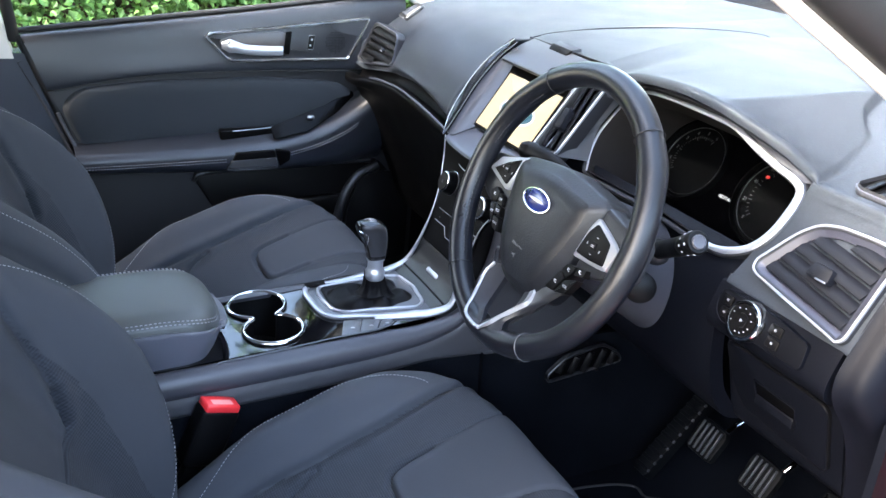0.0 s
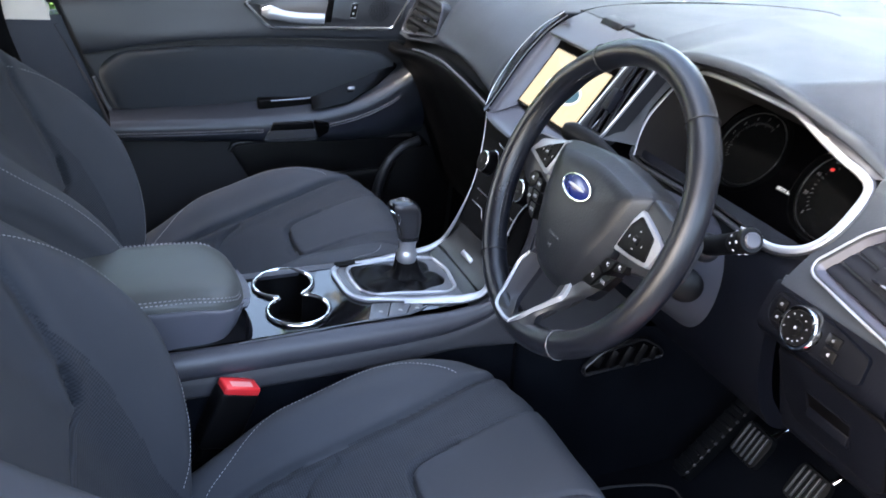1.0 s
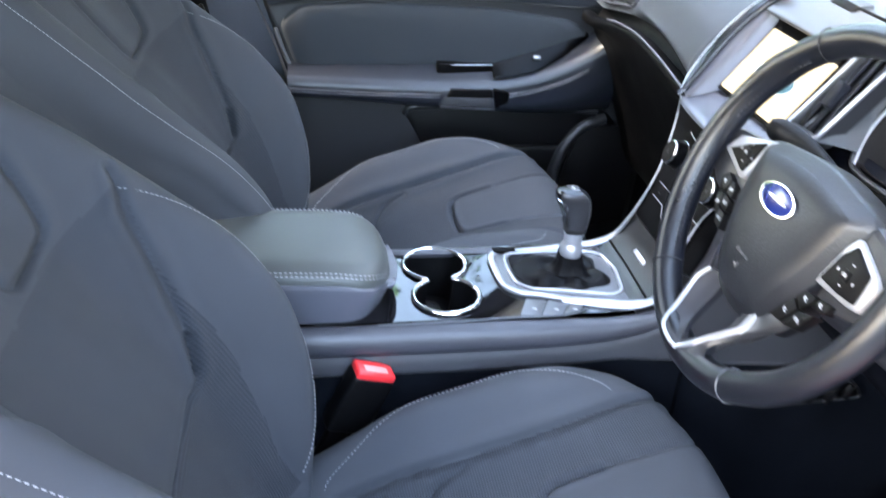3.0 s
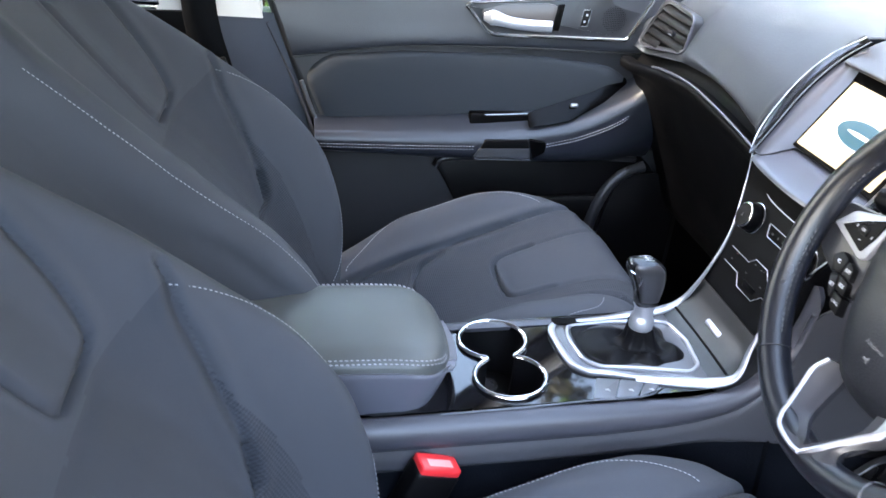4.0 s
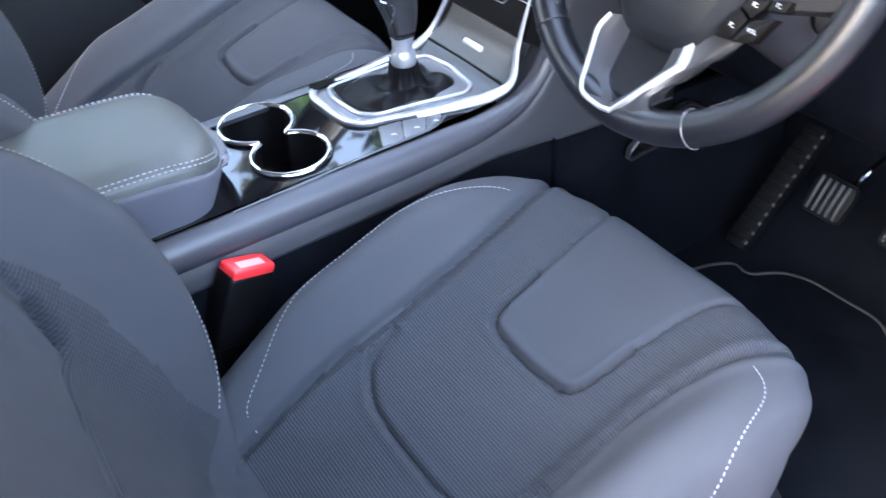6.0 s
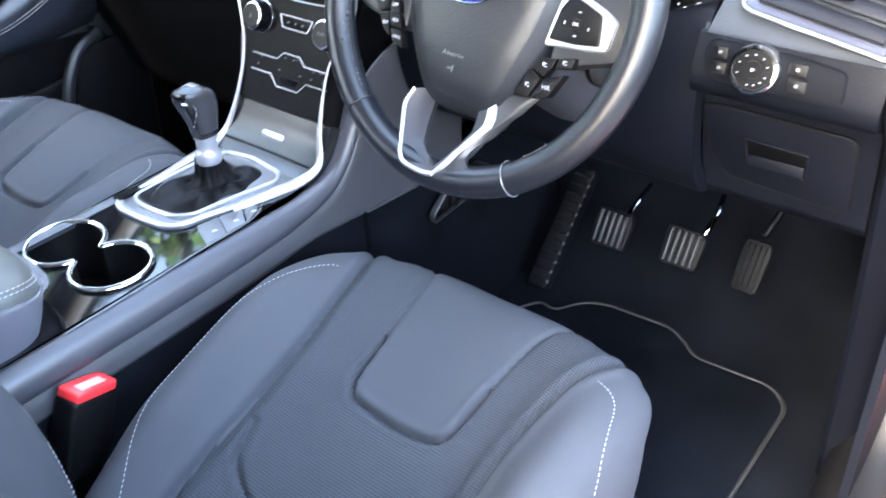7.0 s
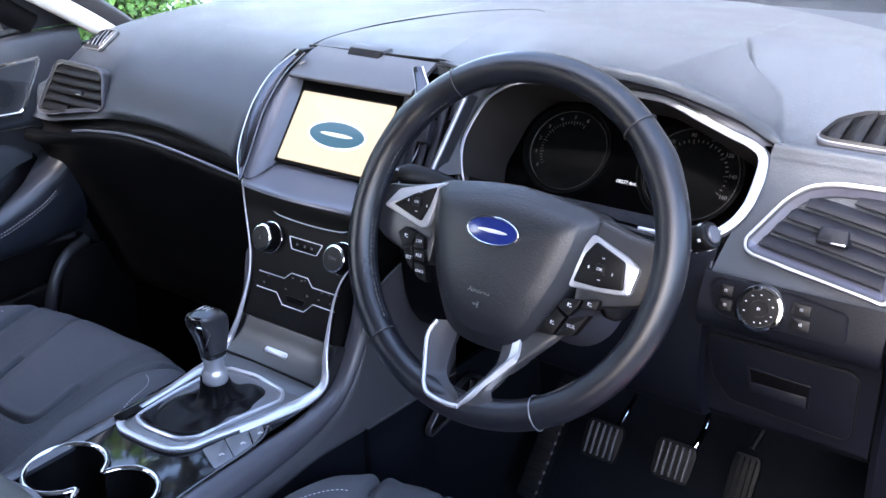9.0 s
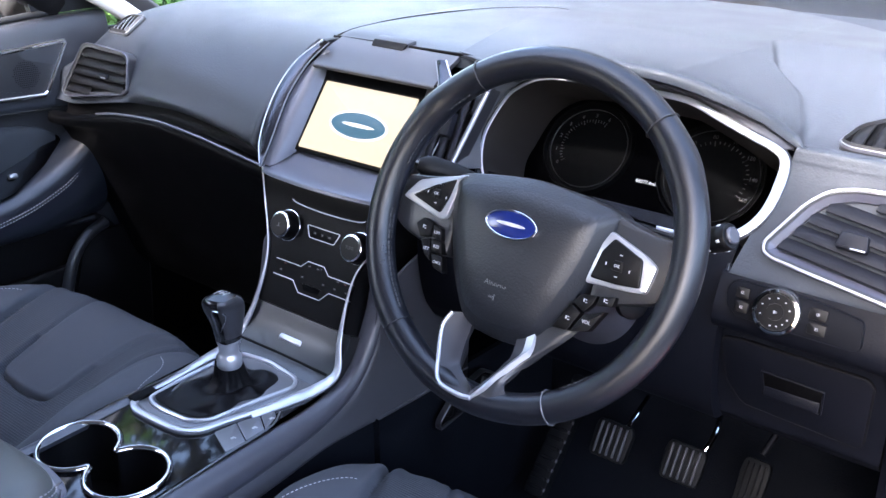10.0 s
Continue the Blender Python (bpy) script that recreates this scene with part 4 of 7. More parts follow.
            words("numeral", w, 0.0070, DIM, dial, pose((r - 0.0085) * math.cos(t), (r - 0.0085) * math.sin(t), 0.001))
    words("odometer", "08277.4mls", 0.0064, glow("display_text", (0.85, 0.92, 1.0), 0.08), f, pose(-0.001, -0.0150, 0.003))
    add("warning_lamp", plate_mesh("warning_lamp", rounded([(-0.003, -0.002), (0.003, -0.002), (0.003, 0.002), (-0.003, 0.002)], 0.001), 0, 0.001, glow("dim_red", (0.6, 0.02, 0.02), 0.08)), f, "dim red warning lamp", pose(0.040, 0.036, 0.003))
    # soft underside of the hood, from the frame to the lip
    ex = np.array(edge)
    out = np.array([(x, y + 0.006) for x, y in arch[4:16]])
    strip = mesh("tmp", [(*q, 0.002) for q in even(spline(out, 100), 60)], [], TRIM)
    low = np.array([M @ v.co for v in swell(strip).vertices])
    bpy.data.meshes.remove(strip)
    up = np.stack([low[:, 0] * 1.0, np.interp(low[:, 0], ex[:, 0], ex[:, 1]) + 0.005, np.interp(low[:, 0], ex[:, 0], ex[:, 2]) - 0.009], 1)
    up[:, 0] = 0.545 + (low[:, 0] - low[-1, 0]) * (0.545 - 0.185) / (low[-1, 0] - low[0, 0])
    up[:, 1], up[:, 2] = np.interp(up[:, 0], ex[:, 0], ex[:, 1]) + 0.005, np.interp(up[:, 0], ex[:, 0], ex[:, 2]) - 0.008
    g = np.stack([low, low * 0.5 + up * 0.5 + np.array((0, 0.001, 0.001)), up, up + np.array((0, 0.008, 0.004))], 1)
    sheet("hood_underside", g, HOODSKIN, c, 0.002, "dark grey strip under the hood lip").matrix_parent_inverse = M.inverted()


PODBLACK = mat("pod_black", (0.0011, 0.0012, 0.0014), 0.6, vary=0.02, spec=0.03)
HOODSKIN = mat("hood_strip_plastic", (0.028, 0.029, 0.036), 0.5, grain=0.3, scale=700)
cluster()

# satin divider between the centre air vent and the instruments
VM, CM = plane_at((0.135, 0.972, 1.04), (1, 0.10, 0), (0, 0.06, 0.1)), plane_at((0.36, 1.032, 1.06), (1, 0, 0), VUP)
near = [tuple(VM @ Vector((0.034 + 0.022 * k, -0.045 + 0.125 * k, 0.013))) for k in (0.0, 0.3, 0.5, 0.75, 1.0)]
deep = [tuple(CM @ Vector((a, b, c))) for a, b, c in ((-0.176, -0.068, 0.0), (-0.194, -0.025, 0.002), (-0.189, 0.006, 0.004), (-0.177, 0.033, 0.007), (-0.160, 0.047, 0.012))]
surface("vent_divider", [near, [tuple(0.5 * (np.array(a) + np.array(b)) + np.array((0, -0.002, 0.001))) for a, b in zip(near, deep)], deep], SATINDARK, dash, 12, 30, 0.004, "satin grey strip beside the instruments")


# light switch panel and coin tray lid
def switch_panel():
    p = thing("light_switch_panel", "black light switch panel with chrome-ringed rotary knob", "switch panel", m=plane_at((0.583, 0.966, 0.937), (1, 0, 0), (0, 0.287, 0.958)))
    o = rounded([(-0.056, 0.010), (-0.050, 0.021), (0.030, 0.021), (0.080, 0.014), (0.083, -0.012), (0.078, -0.017), (-0.040, -0.017), (-0.052, -0.008)], 0.006)
    add("plate", plate_mesh("plate", o, -0.006, 0.005, SWITCHPLATE), p)
    add("plate_edge", frame_mesh("plate_edge", inset(o, -0.0010), 0.0010, -0.004, 0.0052, LOWER), p)
    k = add("knob", lathe_mesh("knob", [(0.001, 0.0), (0.0245, 0.0), (0.0245, 0.012), (0.023, 0.0145), (0.0205, 0.0150), (0.0195, 0.013), (0.001, 0.013)], CHROME, 40), p, "chrome ring", pose(0, 0.001, 0.004))
    add("knob_face", lathe_mesh("knob_face", [(0.001, 0.0), (0.0193, 0.0), (0.0190, 0.0015), (0.010, 0.0022), (0.0088, 0.0022), (0.0085, 0.0035), (0.001, 0.0035)], DARK, 40), k, "black dial face", pose(0, 0, 0.0128))
    bars("symbol", [(0.0145 * math.cos(radians(t)), 0.0145 * math.sin(radians(t)), 0.0017, 0.0011) for t in (200, 160, 125, 90, 55, 20, -20, -45, -70, -95)] + [(-0.0006, 0.0, 0.0014, 0.003), (0.0012, 0.0006, 0.0014, 0.0006), (0.0012, -0.0006, 0.0014, 0.0006)], MARKING, k, pose(0, 0, 0.0165))
    for x, y, w, h in ((-0.039, 0.010, 0.014, 0.012), (-0.037, -0.005, 0.014, 0.012), (0.038, 0.009, 0.018, 0.012), (0.040, -0.006, 0.018, 0.012)):
        b = add("key", plate_mesh("key", rounded([(-w / 2, -h / 2), (w / 2, -h / 2), (w / 2, h / 2), (-w / 2, h / 2)], 0.002), 0, 0.003, DARK, 0.0008), p, m=pose(x, y, 0.0045))
        bars("symbol", [(-0.0012, 0.0, 0.0005, 0.0026), (0.0006, 0.0012, 0.0020, 0.0004), (0.0006, 0.0, 0.0020, 0.0004), (0.0006, -0.0012, 0.0020, 0.0004)], MARKING, b, pose(0, 0, 0.0031))


switch_panel()


def coin_tray():
    p = thing("coin_tray", "closed black coin tray lid with recessed grip", "tray", m=plane_at((0.583, 1.019, 0.834), (1, 0, 0), (0, -0.287, 0.958)))
    o = rounded([(-0.066, 0.040), (-0.040, 0.044), (0.090, 0.042), (0.098, 0.034), (0.098, -0.050), (0.092, -0.058), (-0.036, -0.050), (-0.056, -0.022)], 0.008)
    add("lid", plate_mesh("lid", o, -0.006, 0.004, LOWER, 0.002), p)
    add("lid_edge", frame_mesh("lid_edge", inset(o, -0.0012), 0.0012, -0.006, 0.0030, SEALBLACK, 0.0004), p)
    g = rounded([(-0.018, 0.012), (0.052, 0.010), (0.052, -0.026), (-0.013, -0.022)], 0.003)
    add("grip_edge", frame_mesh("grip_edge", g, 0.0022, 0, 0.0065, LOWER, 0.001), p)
    # black plate carries the shade of the grip recess
    add("grip", plate_mesh("grip", inset(g, 0.0022), 0, 0.0044, BLACK, 0.0004), p, "black plate for the shaded lid grip")
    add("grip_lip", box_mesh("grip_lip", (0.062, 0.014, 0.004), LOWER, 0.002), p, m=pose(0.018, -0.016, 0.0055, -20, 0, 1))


coin_tray()


# centre stack
def stack():
    surface("stack_face", [[(CX + q * w, y, z) for w, y, z in ((0.114, 0.940, 0.953), (0.115, 0.920, 0.946), (0.109, 0.9125, 0.911), (0.091, 0.900, 0.873), (0.081, 0.8915, 0.848), (0.078, 0.880, 0.813), (0.082, 0.867, 0.775))] for q in (-1, -0.7, -0.35, 0, 0.35, 0.7, 1)], STACKBLACK, dash, 30, 40, 0.03, "black control panel")
    surface("stack_lid", [[(x, 0.869, 0.772), (x, 0.856, 0.745), (x, 0.835, 0.722), (x, 0.818, 0.712)] for x in (-0.113, -0.06, -0.015, 0.03, 0.077)], LIDSKIN, dash, 20, 20, 0.02, "satin dark cubby lid")
    add("lid_button", box_mesh("lid_button", (0.044, 0.011, 0.008), SATIN, 0.0035), dash, "silver push button", pose(-0.021, 0.855, 0.739, 42, 0, 0))
    surface("screen_shelf", [[(x, 0.966, 0.972), (x, 0.945, 0.963), (x, 0.906 + 0.85 * (x - CX) ** 2, 0.9525), (x, 0.900 + 0.85 * (x - CX) ** 2, 0.946)] for x in (CX - 0.117, CX - 0.07, CX, CX + 0.07, CX + 0.117)], SHELFGREY, dash, 20, 16, 0.006, "satin grey shelf under the screen")
    for q in (-1, 1):
        surface("screen_cheek", [[(SX + q * 0.087, 0.962, 0.973), (SX + q * 0.089, 0.992, 1.022), (SX + q * 0.092, 1.022, 1.072), (SX + q * 0.092, 1.027, 1.088)]] + [[(CX + q * (x * f + 0.089 * (1 - f) + 0.002), 0.973 + 0.585 * l + 0.009 * (1 - f), 1.033 + 0.811 * l) for l, x in ((-0.094, 0.1165), (-0.03, 0.1245), (0.04, 0.1255), (0.092, 0.104))] for f in (0.5, 1.0)], SHELFGREY, dash, 16, 24, 0.005, "satin grey cheek beside the screen")
    surface("screen_brow", [[(x, 1.030, 1.082), (x, 1.014, 1.084), (x, 1.0085, 1.0875), (x, 1.013, 1.094), (x, 1.040, 1.111), (x, 1.0675 - 0.03 * (x + 0.025), 1.1235)] for x in (-0.128, -0.09, -0.04, 0.02, 0.06, 0.092)], BROWSKIN, dash, 20, 30, 0.006, "smooth grey brow over the screen")
    m = plane_at((SX, 0.990, 1.023), (1, 0, 0), (0, 0.061, 0.088))
    add("screen_back", plate_mesh("screen_back", rounded([(-0.096, -0.058), (0.096, -0.058), (0.098, 0.075), (-0.098, 0.075)], 0.004), -0.006, 0.0005, BLACK), dash, "black screen border", m)
    scr = add("screen", plate_mesh("screen", rounded([(-0.0845, -0.0525), (0.0845, -0.0525), (0.0845, 0.0525), (-0.0845, 0.0525)], 0.002), 0, 0.003, glow("lit_screen", (1.0, 0.86, 0.60), SCREEN_GLOW)), dash, "lit cream touch screen", m)
    badge(scr, pose(0.006, -0.004, 0.003), 0.0525, 0.0215, True)
    M = plane_at((-0.0075, 0.8972, 0.861), (1, 0, 0), (0, 0.039, 0.114))
    for x, lab in ((-0.0655, ""), (0.0665, "TUNE")):
        k = add("rotary_knob", lathe_mesh("rotary_knob", [(0.001, 0), (0.0215, 0), (0.0215, 0.003), (0.0195, 0.004), (0.0190, 0.016), (0.0175, 0.019), (0.0160, 0.0195), (0.001, 0.0190)], STACKBLACK, 40), dash, "black rotary knob", M @ pose(x, 0.023, 0))
        add("ring", lathe_mesh("ring", [(0.0162, 0.0188), (0.0180, 0.0184), (0.0181, 0.0192), (0.0172, 0.0199), (0.0160, 0.0202)], CHROME, 40), k, "thin chrome ring")
        add("base_ring", lathe_mesh("base_ring", [(0.0212, 0.0), (0.0222, 0.0), (0.0222, 0.0022), (0.0212, 0.0030)], CHROME, 40), k, "thin chrome ring")
        add("knob_cap", lathe_mesh("knob_cap", [(0.001, 0), (0.0160, 0), (0.0155, 0.0015), (0.001, 0.002)], DARK, 36), k, "black knob cap", pose(0, 0, 0.0192))
        if lab:
            words("lettering", lab, 0.0055, FAINT, k, pose(0, 0, 0.0214))
        else:
            bars("symbol", [(0, 0, 0.0012, 0.005), (0, -0.0022, 0.005, 0.001)], FAINT, k, pose(0, 0, 0.0214))
    strip = add("key_strip", plate_mesh("key_strip", rounded([(-0.030, 0.008), (0.030, 0.008), (0.022, -0.007), (-0.022, -0.007)], 0.003), 0, 0.0015, STACKBLACK), dash, "black key strip", M @ pose(0, 0.024, 0))
    add("edge", frame_mesh("edge", rounded([(-0.031, 0.009), (0.031, 0.009), (0.023, -0.008), (-0.023, -0.008)], 0.003), 0.0008, 0, 0.0026, SATIN), strip)
    bars("symbol", [(-0.014, 0, 0.004, 0.0025), (0, 0, 0.0025, 0.003), (0.013, 0, 0.004, 0.0025)], FAINT, strip, pose(0, 0, 0.0021))
    rod("slot_line", [tuple((M @ Vector((x, y, 0.002))).to_tuple()) for x, y in ((-0.075, 0.066), (-0.058, 0.057), (0.0, 0.054), (0.058, 0.057), (0.075, 0.066))], 0.0008, SATIN, dash, 30, 6, "thin silver slot line")
    hz = add("hazard_key", plate_mesh("hazard_key", rounded([(-0.014, -0.006), (0.014, -0.006), (0.012, 0.008), (-0.012, 0.008)], 0.003), 0, 0.0016, STACKBLACK), dash, "black hazard key with red triangle", M @ pose(0.0, 0.078, 0.001))
    add("triangle", frame_mesh("triangle", np.array([(-0.0035, -0.0028), (0.0035, -0.0028), (0, 0.0034)]), 0.0010, 0, 0.0004, DULLRED), hz, m=pose(0, 0.001, 0.0015))
    bars("lettering", [(-0.030 + 0.004 * k, 0.068, 0.0028, 0.0025) for k in range(5)], FAINT, dash, M @ pose(0, 0, 0.003))
    for y, pts in ((-0.022, [(-0.073, -0.004), (-0.025, -0.004), (-0.014, 0.006), (0.016, 0.006), (0.027, -0.004), (0.073, -0.004)]), (-0.052, [(-0.073, 0.004), (-0.034, 0.004), (-0.020, -0.010), (0.020, -0.010), (0.034, 0.004), (0.073, 0.004)])):
        rod("key_row_line", [tuple((M @ Vector((a, y + b, 0.0025))).to_tuple()) for a, b in pts], 0.0005, SATIN, dash, sides=6, label="thin bright line along the climate keys", smooth_path=False)
    for i, x in enumerate((-0.062, -0.041, -0.020, 0.0, 0.020, 0.041, 0.062)):
        key = add("climate_key", plate_mesh("climate_key", rounded([(-0.0095, -0.005), (0.0095, -0.005), (0.0095, 0.005), (-0.0095, 0.005)], 0.001), 0, 0.0005, STACKBLACK, 0.0002), dash, "flush black climate key", M @ pose(x, -0.040, 0.0))
        if i in (1, 3):
            words("lettering", ("", "MAX", "", "AUTO")[i], 0.0042, FAINT, key, pose(0, 0, 0.0006))
        else:
            bars("symbol", [(0, 0, 0.0035, 0.002)], FAINT, key, pose(0, 0, 0.0006))
    for x, c in ((-0.055, DULLRED), (-0.010, FAINT), (0.006, FAINT), (0.045, FAINT), (0.058, DULLRED)):
        bars("symbol", [(0, 0, 0.0035, 0.0014)], c, dash, M @ pose(x, -0.029 + (0.007 if abs(x) < 0.02 else 0), 0.002))
    words("lettering", "+", 0.006, FAINT, dash, M @ pose(0.012, -0.021, 0.002))
    add("park_key", plate_mesh("park_key", rounded([(-0.014, -0.005), (0.014, -0.005), (0.018, 0.005), (-0.018, 0.005)], 0.001), 0, 0.0008, STACKBLACK), dash, "flush black climate key", M @ pose(0, -0.0525, 0))


SCREEN_GLOW = 0.062
CX, SX = -0.018, -0.024
BROWSKIN = mat("smooth_brow_plastic", (0.024, 0.025, 0.029), 0.42, grain=0.12, scale=900)
LIDSKIN = mat("satin_lid_plastic", (0.0058, 0.0062, 0.0072), 0.34, grain=0.15, scale=900)
RAILDARK = mat("smoked_chrome", (0.040, 0.042, 0.050), 0.16, 0.9, vary=0.03)
stack()
INNER = ((0.103, 0.097), (0.07, 0.1165), (0.035, 0.1255), (0.0, 0.1275), (-0.045, 0.1225), (-0.075, 0.1190), (-0.099, 0.1170))
OUTER = ((0.106, 0.112), (0.066, 0.1430), (0.020, 0.1545), (-0.03, 0.1510), (-0.065, 0.1415), (-0.085, 0.130), (-0.101, 0.1185))
for q in (-1, 1):
    inner, outer = ([(CX + q * x, 0.973 + 0.585 * l - 0.004, 1.033 + 0.811 * l + 0.003) for l, x in line] for line in (INNER, OUTER))
    mid = [tuple(0.5 * (np.array(a) + np.array(b)) + np.array((0, -0.003, 0.002))) for a, b in zip(even(spline(inner, 90), 30), even(spline(outer, 90), 30))]
    sheet("rail_blade", np.stack([even(spline(inner, 90), 30), np.array(mid), even(spline(outer, 90), 30)], 1), RAILDARK, dash, 0.006, "smoked chrome blade beside the screen")
    rod("rail_line", inner, 0.0010, SATINDARK, dash, 50, 10, "bright curved trim line")
    rod("rail_line", outer, 0.0011, SATIN, dash, 50, 10, "bright curved trim line")
    path = [(CX + q * a, b, c) for a, b, c in ((0.1175, 0.914, 0.953), (0.111, 0.911, 0.911), (0.0925, 0.898, 0.873), (0.0825, 0.8885, 0.848), (0.0795, 0.8765, 0.813), (0.0835, 0.859, 0.765), (0.0935, 0.843, 0.728)) + (((0.0865, 0.815, 0.7140), (0.0785, 0.785, 0.7105), (0.0695, 0.750, 0.7080), (0.0625, 0.722, 0.7062)) if q > 0 else ((0.0925, 0.815, 0.7145), (0.0905, 0.785, 0.7110), (0.0885, 0.750, 0.7085), (0.0870, 0.722, 0.7065)))]
    w = np.interp(np.linspace(0, 1, 100), [0, 0.30, 0.40, 0.48, 0.60, 0.70, 0.80, 0.93, 1], [0.22, 0.22, 0.32, 0.55, 0.95, 1.35, 1.35, 0.9, 0.6])
    add("stack_rail", sweep_mesh("stack_rail", spline(path, 100), bar_profile(0.0125, 0.0055, 0.3), SATIN, up=(0, -0.75, 0.66), scale=w), dash, "bright curved trim rail")
    surface("stack_flank", [[(CX + q * (a + 0.001), b + 0.006, c), (CX + q * (a + 0.006), b + 0.06, c), (CX + q * (a + 0.02), 1.12, c)] for a, b, c in ((0.1185, 0.922, 0.957), (0.111, 0.913, 0.911), (0.0925, 0.900, 0.873), (0.0825, 0.8905, 0.848), (0.0795, 0.8785, 0.813), (0.0835, 0.861, 0.765), (0.0935, 0.850, 0.72), (0.098, 0.85, 0.60))], DARK, dash, 30, 16, 0.01, "dark side of the centre stack", seen=(q * 3, 0.5, 0.9))

# ---- centre console ----
SIDESTRIP = mat("side_strip_plastic", (0.040, 0.041, 0.047), 0.42, grain=0.2)
console = thing("centre_console", "dark grey centre console with gloss black top", "console")
stations = ((-0.10, 0.672), (0.2, 0.676), (0.38, 0.681), (0.6, 0.690), (0.72, 0.698), (0.80, 0.710), (0.86, 0.735), (0.90, 0.79), (0.915, 0.86))
dip = lambda y: float(np.interp(y, (0.70, 0.76, 0.86, 0.90), (0.0, 0.010, 0.014, 0.0)))
for s in (-1, 1):
    X = lambda a: -0.015 + s * a
    surface("soft_rail", [[(X(0.088), y, z + 0.001 - dip(y)), (X(0.096), y, z + 0.003 - 0.9 * dip(y)), (X(0.108), y, z - 0.008 - 0.3 * dip(y)), (X(0.113), y, z - 0.026), (X(0.108), y, z - 0.038)] for y, z in stations], RAILSKIN, console, 60, 20, 0.008 * s, "soft dark edge rail")
    surface("side_strip", [[(X(0.109), y, z - 0.036), (X(0.112), y, z - 0.046), (X(0.113), y, 0.5 * (z - 0.046) + 0.5 * min(z - 0.064, 0.640)), (X(0.113), y, min(z - 0.062, 0.646 - 0.03 * max(0, y - 0.75))), (X(0.109), y, min(z - 0.068, 0.640 - 0.03 * max(0, y - 0.75)))] for y, z in stations + ((1.0, 0.90), (1.12, 0.92))], SIDESTRIP, console, 50, 14, 0.006 * s, "lighter grey side strip")
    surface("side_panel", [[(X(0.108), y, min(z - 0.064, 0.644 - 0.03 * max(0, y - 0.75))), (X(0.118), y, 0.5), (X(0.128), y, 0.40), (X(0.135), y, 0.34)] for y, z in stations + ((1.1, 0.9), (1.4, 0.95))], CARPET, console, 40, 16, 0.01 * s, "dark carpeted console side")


def top_panel():
    """Gloss black panel with a real opening for the cups."""
    t = np.linspace(0, 2 * math.pi, 200, endpoint=False)
    ca, cb, r = np.array((-0.070, 0.556)), np.array((0.018, 0.561)), 0.0465
    ax = (cb - ca) / np.linalg.norm(cb - ca)
    h = np.linalg.norm(cb - ca) / 2
    mid = (ca + cb) / 2
    ang0 = math.atan2(ax[1], ax[0])
    cut = math.acos(h / r)
    pa = [ca + r * np.array((math.cos(a + ang0), math.sin(a + ang0))) for a in np.linspace(cut + 0.10, 2 * math.pi - cut - 0.10, 40)]
    pb = [cb + r * np.array((math.cos(a + ang0), math.sin(a + ang0))) for a in np.linspace(-math.pi + cut + 0.10, math.pi - cut - 0.10, 40)]
    hole = np.array(pa + pb)
    zz = lambda y: 0.684 + (y - 0.40) * 0.058
    outer = np.array([(-0.122, 0.36), (0.073, 0.36), (0.075, 0.60), (0.075, 0.84), (-0.122, 0.84), (-0.122, 0.60)])
    # panel as a ring of quads from the opening to the outline
    k = len(hole)
    c = hole.mean(0)
    ring = []
    for p in hole:
        d = (p - c) / np.linalg.norm(p - c)
        best = None
        for a, b in zip(outer, np.roll(outer, -1, 0)):
            e = b - a
            den = d[0] * e[1] - d[1] * e[0]
            if abs(den) < 1e-9:
                continue
            tt = ((a - c)[0] * e[1] - (a - c)[1] * e[0]) / den
            uu = ((a - c)[0] * d[1] - (a - c)[1] * d[0]) / den
            if tt > 0 and -1e-6 <= uu <= 1 + 1e-6 and (best is None or tt < best):
                best = tt
        ring.append(c + d * best)
    rows = []
    for f in (0.0, 0.15, 0.4, 0.7, 1.0):
        rows.append([(*(p * (1 - f) + q * f), zz((p * (1 - f) + q * f)[1]) + 0.001) for p, q in zip(hole, ring)])
    add("top_panel", mesh("top_panel", [v for r_ in rows for v in r_], grid_faces(5, k, False, True), GLOSS, 40), console, "gloss black panel")
    wall = [[(*p, zz(p[1]) + 0.002) for p in hole], [(*(c + (p - c) * 0.97), zz(p[1]) - 0.03) for p in hole], [(*(c + (p - c) * 0.88), zz(p[1]) - 0.075) for p in hole]]
    add("cup_holder", mesh("cup_holder", [v for r_ in wall for v in r_], grid_faces(3, k, False, True) + [tuple(range(2 * k, 3 * k))], DARK, 40), console, "deep black twin cup holder")
    path = np.array([(*p, zz(p[1]) + 0.004) for p in hole])
    add("cup_ring", sweep_mesh("cup_ring", even(path, 160, True), bar_profile(0.0075, 0.007, 0.45), CHROME, True), console, "bright chrome cup ring")
    for cc in (ca, cb):
        add("cup_rest", lathe_mesh("cup_rest", [(0.001, 0), (0.016, 0), (0.015, 0.004), (0.010, 0.004), (0.009, 0.002), (0.001, 0.002)], RUBBER, 24), console, m=pose(cc[0], cc[1], zz(0.556) - 0.0745))
    rod("panel_edge", [(0.0800, 0.46, zz(0.46) + 0.001), (0.0795, 0.56, zz(0.56) + 0.001), (0.0785, 0.65, zz(0.65) + 0.002), (0.0795, 0.70, zz(0.70) + 0.002), (0.0765, 0.730, zz(0.73) + 0.002), (0.064, 0.752, zz(0.75) + 0.002)], 0.0011, SATINDARK, console, 30, label="thin satin edge line")
    rod("panel_edge", [(-0.108, 0.44, zz(0.44) + 0.003), (-0.1085, 0.55, zz(0.55) + 0.003), (-0.1085, 0.70, zz(0.70) + 0.003)], 0.0012, SATINDARK, console, 20, label="thin satin edge line")
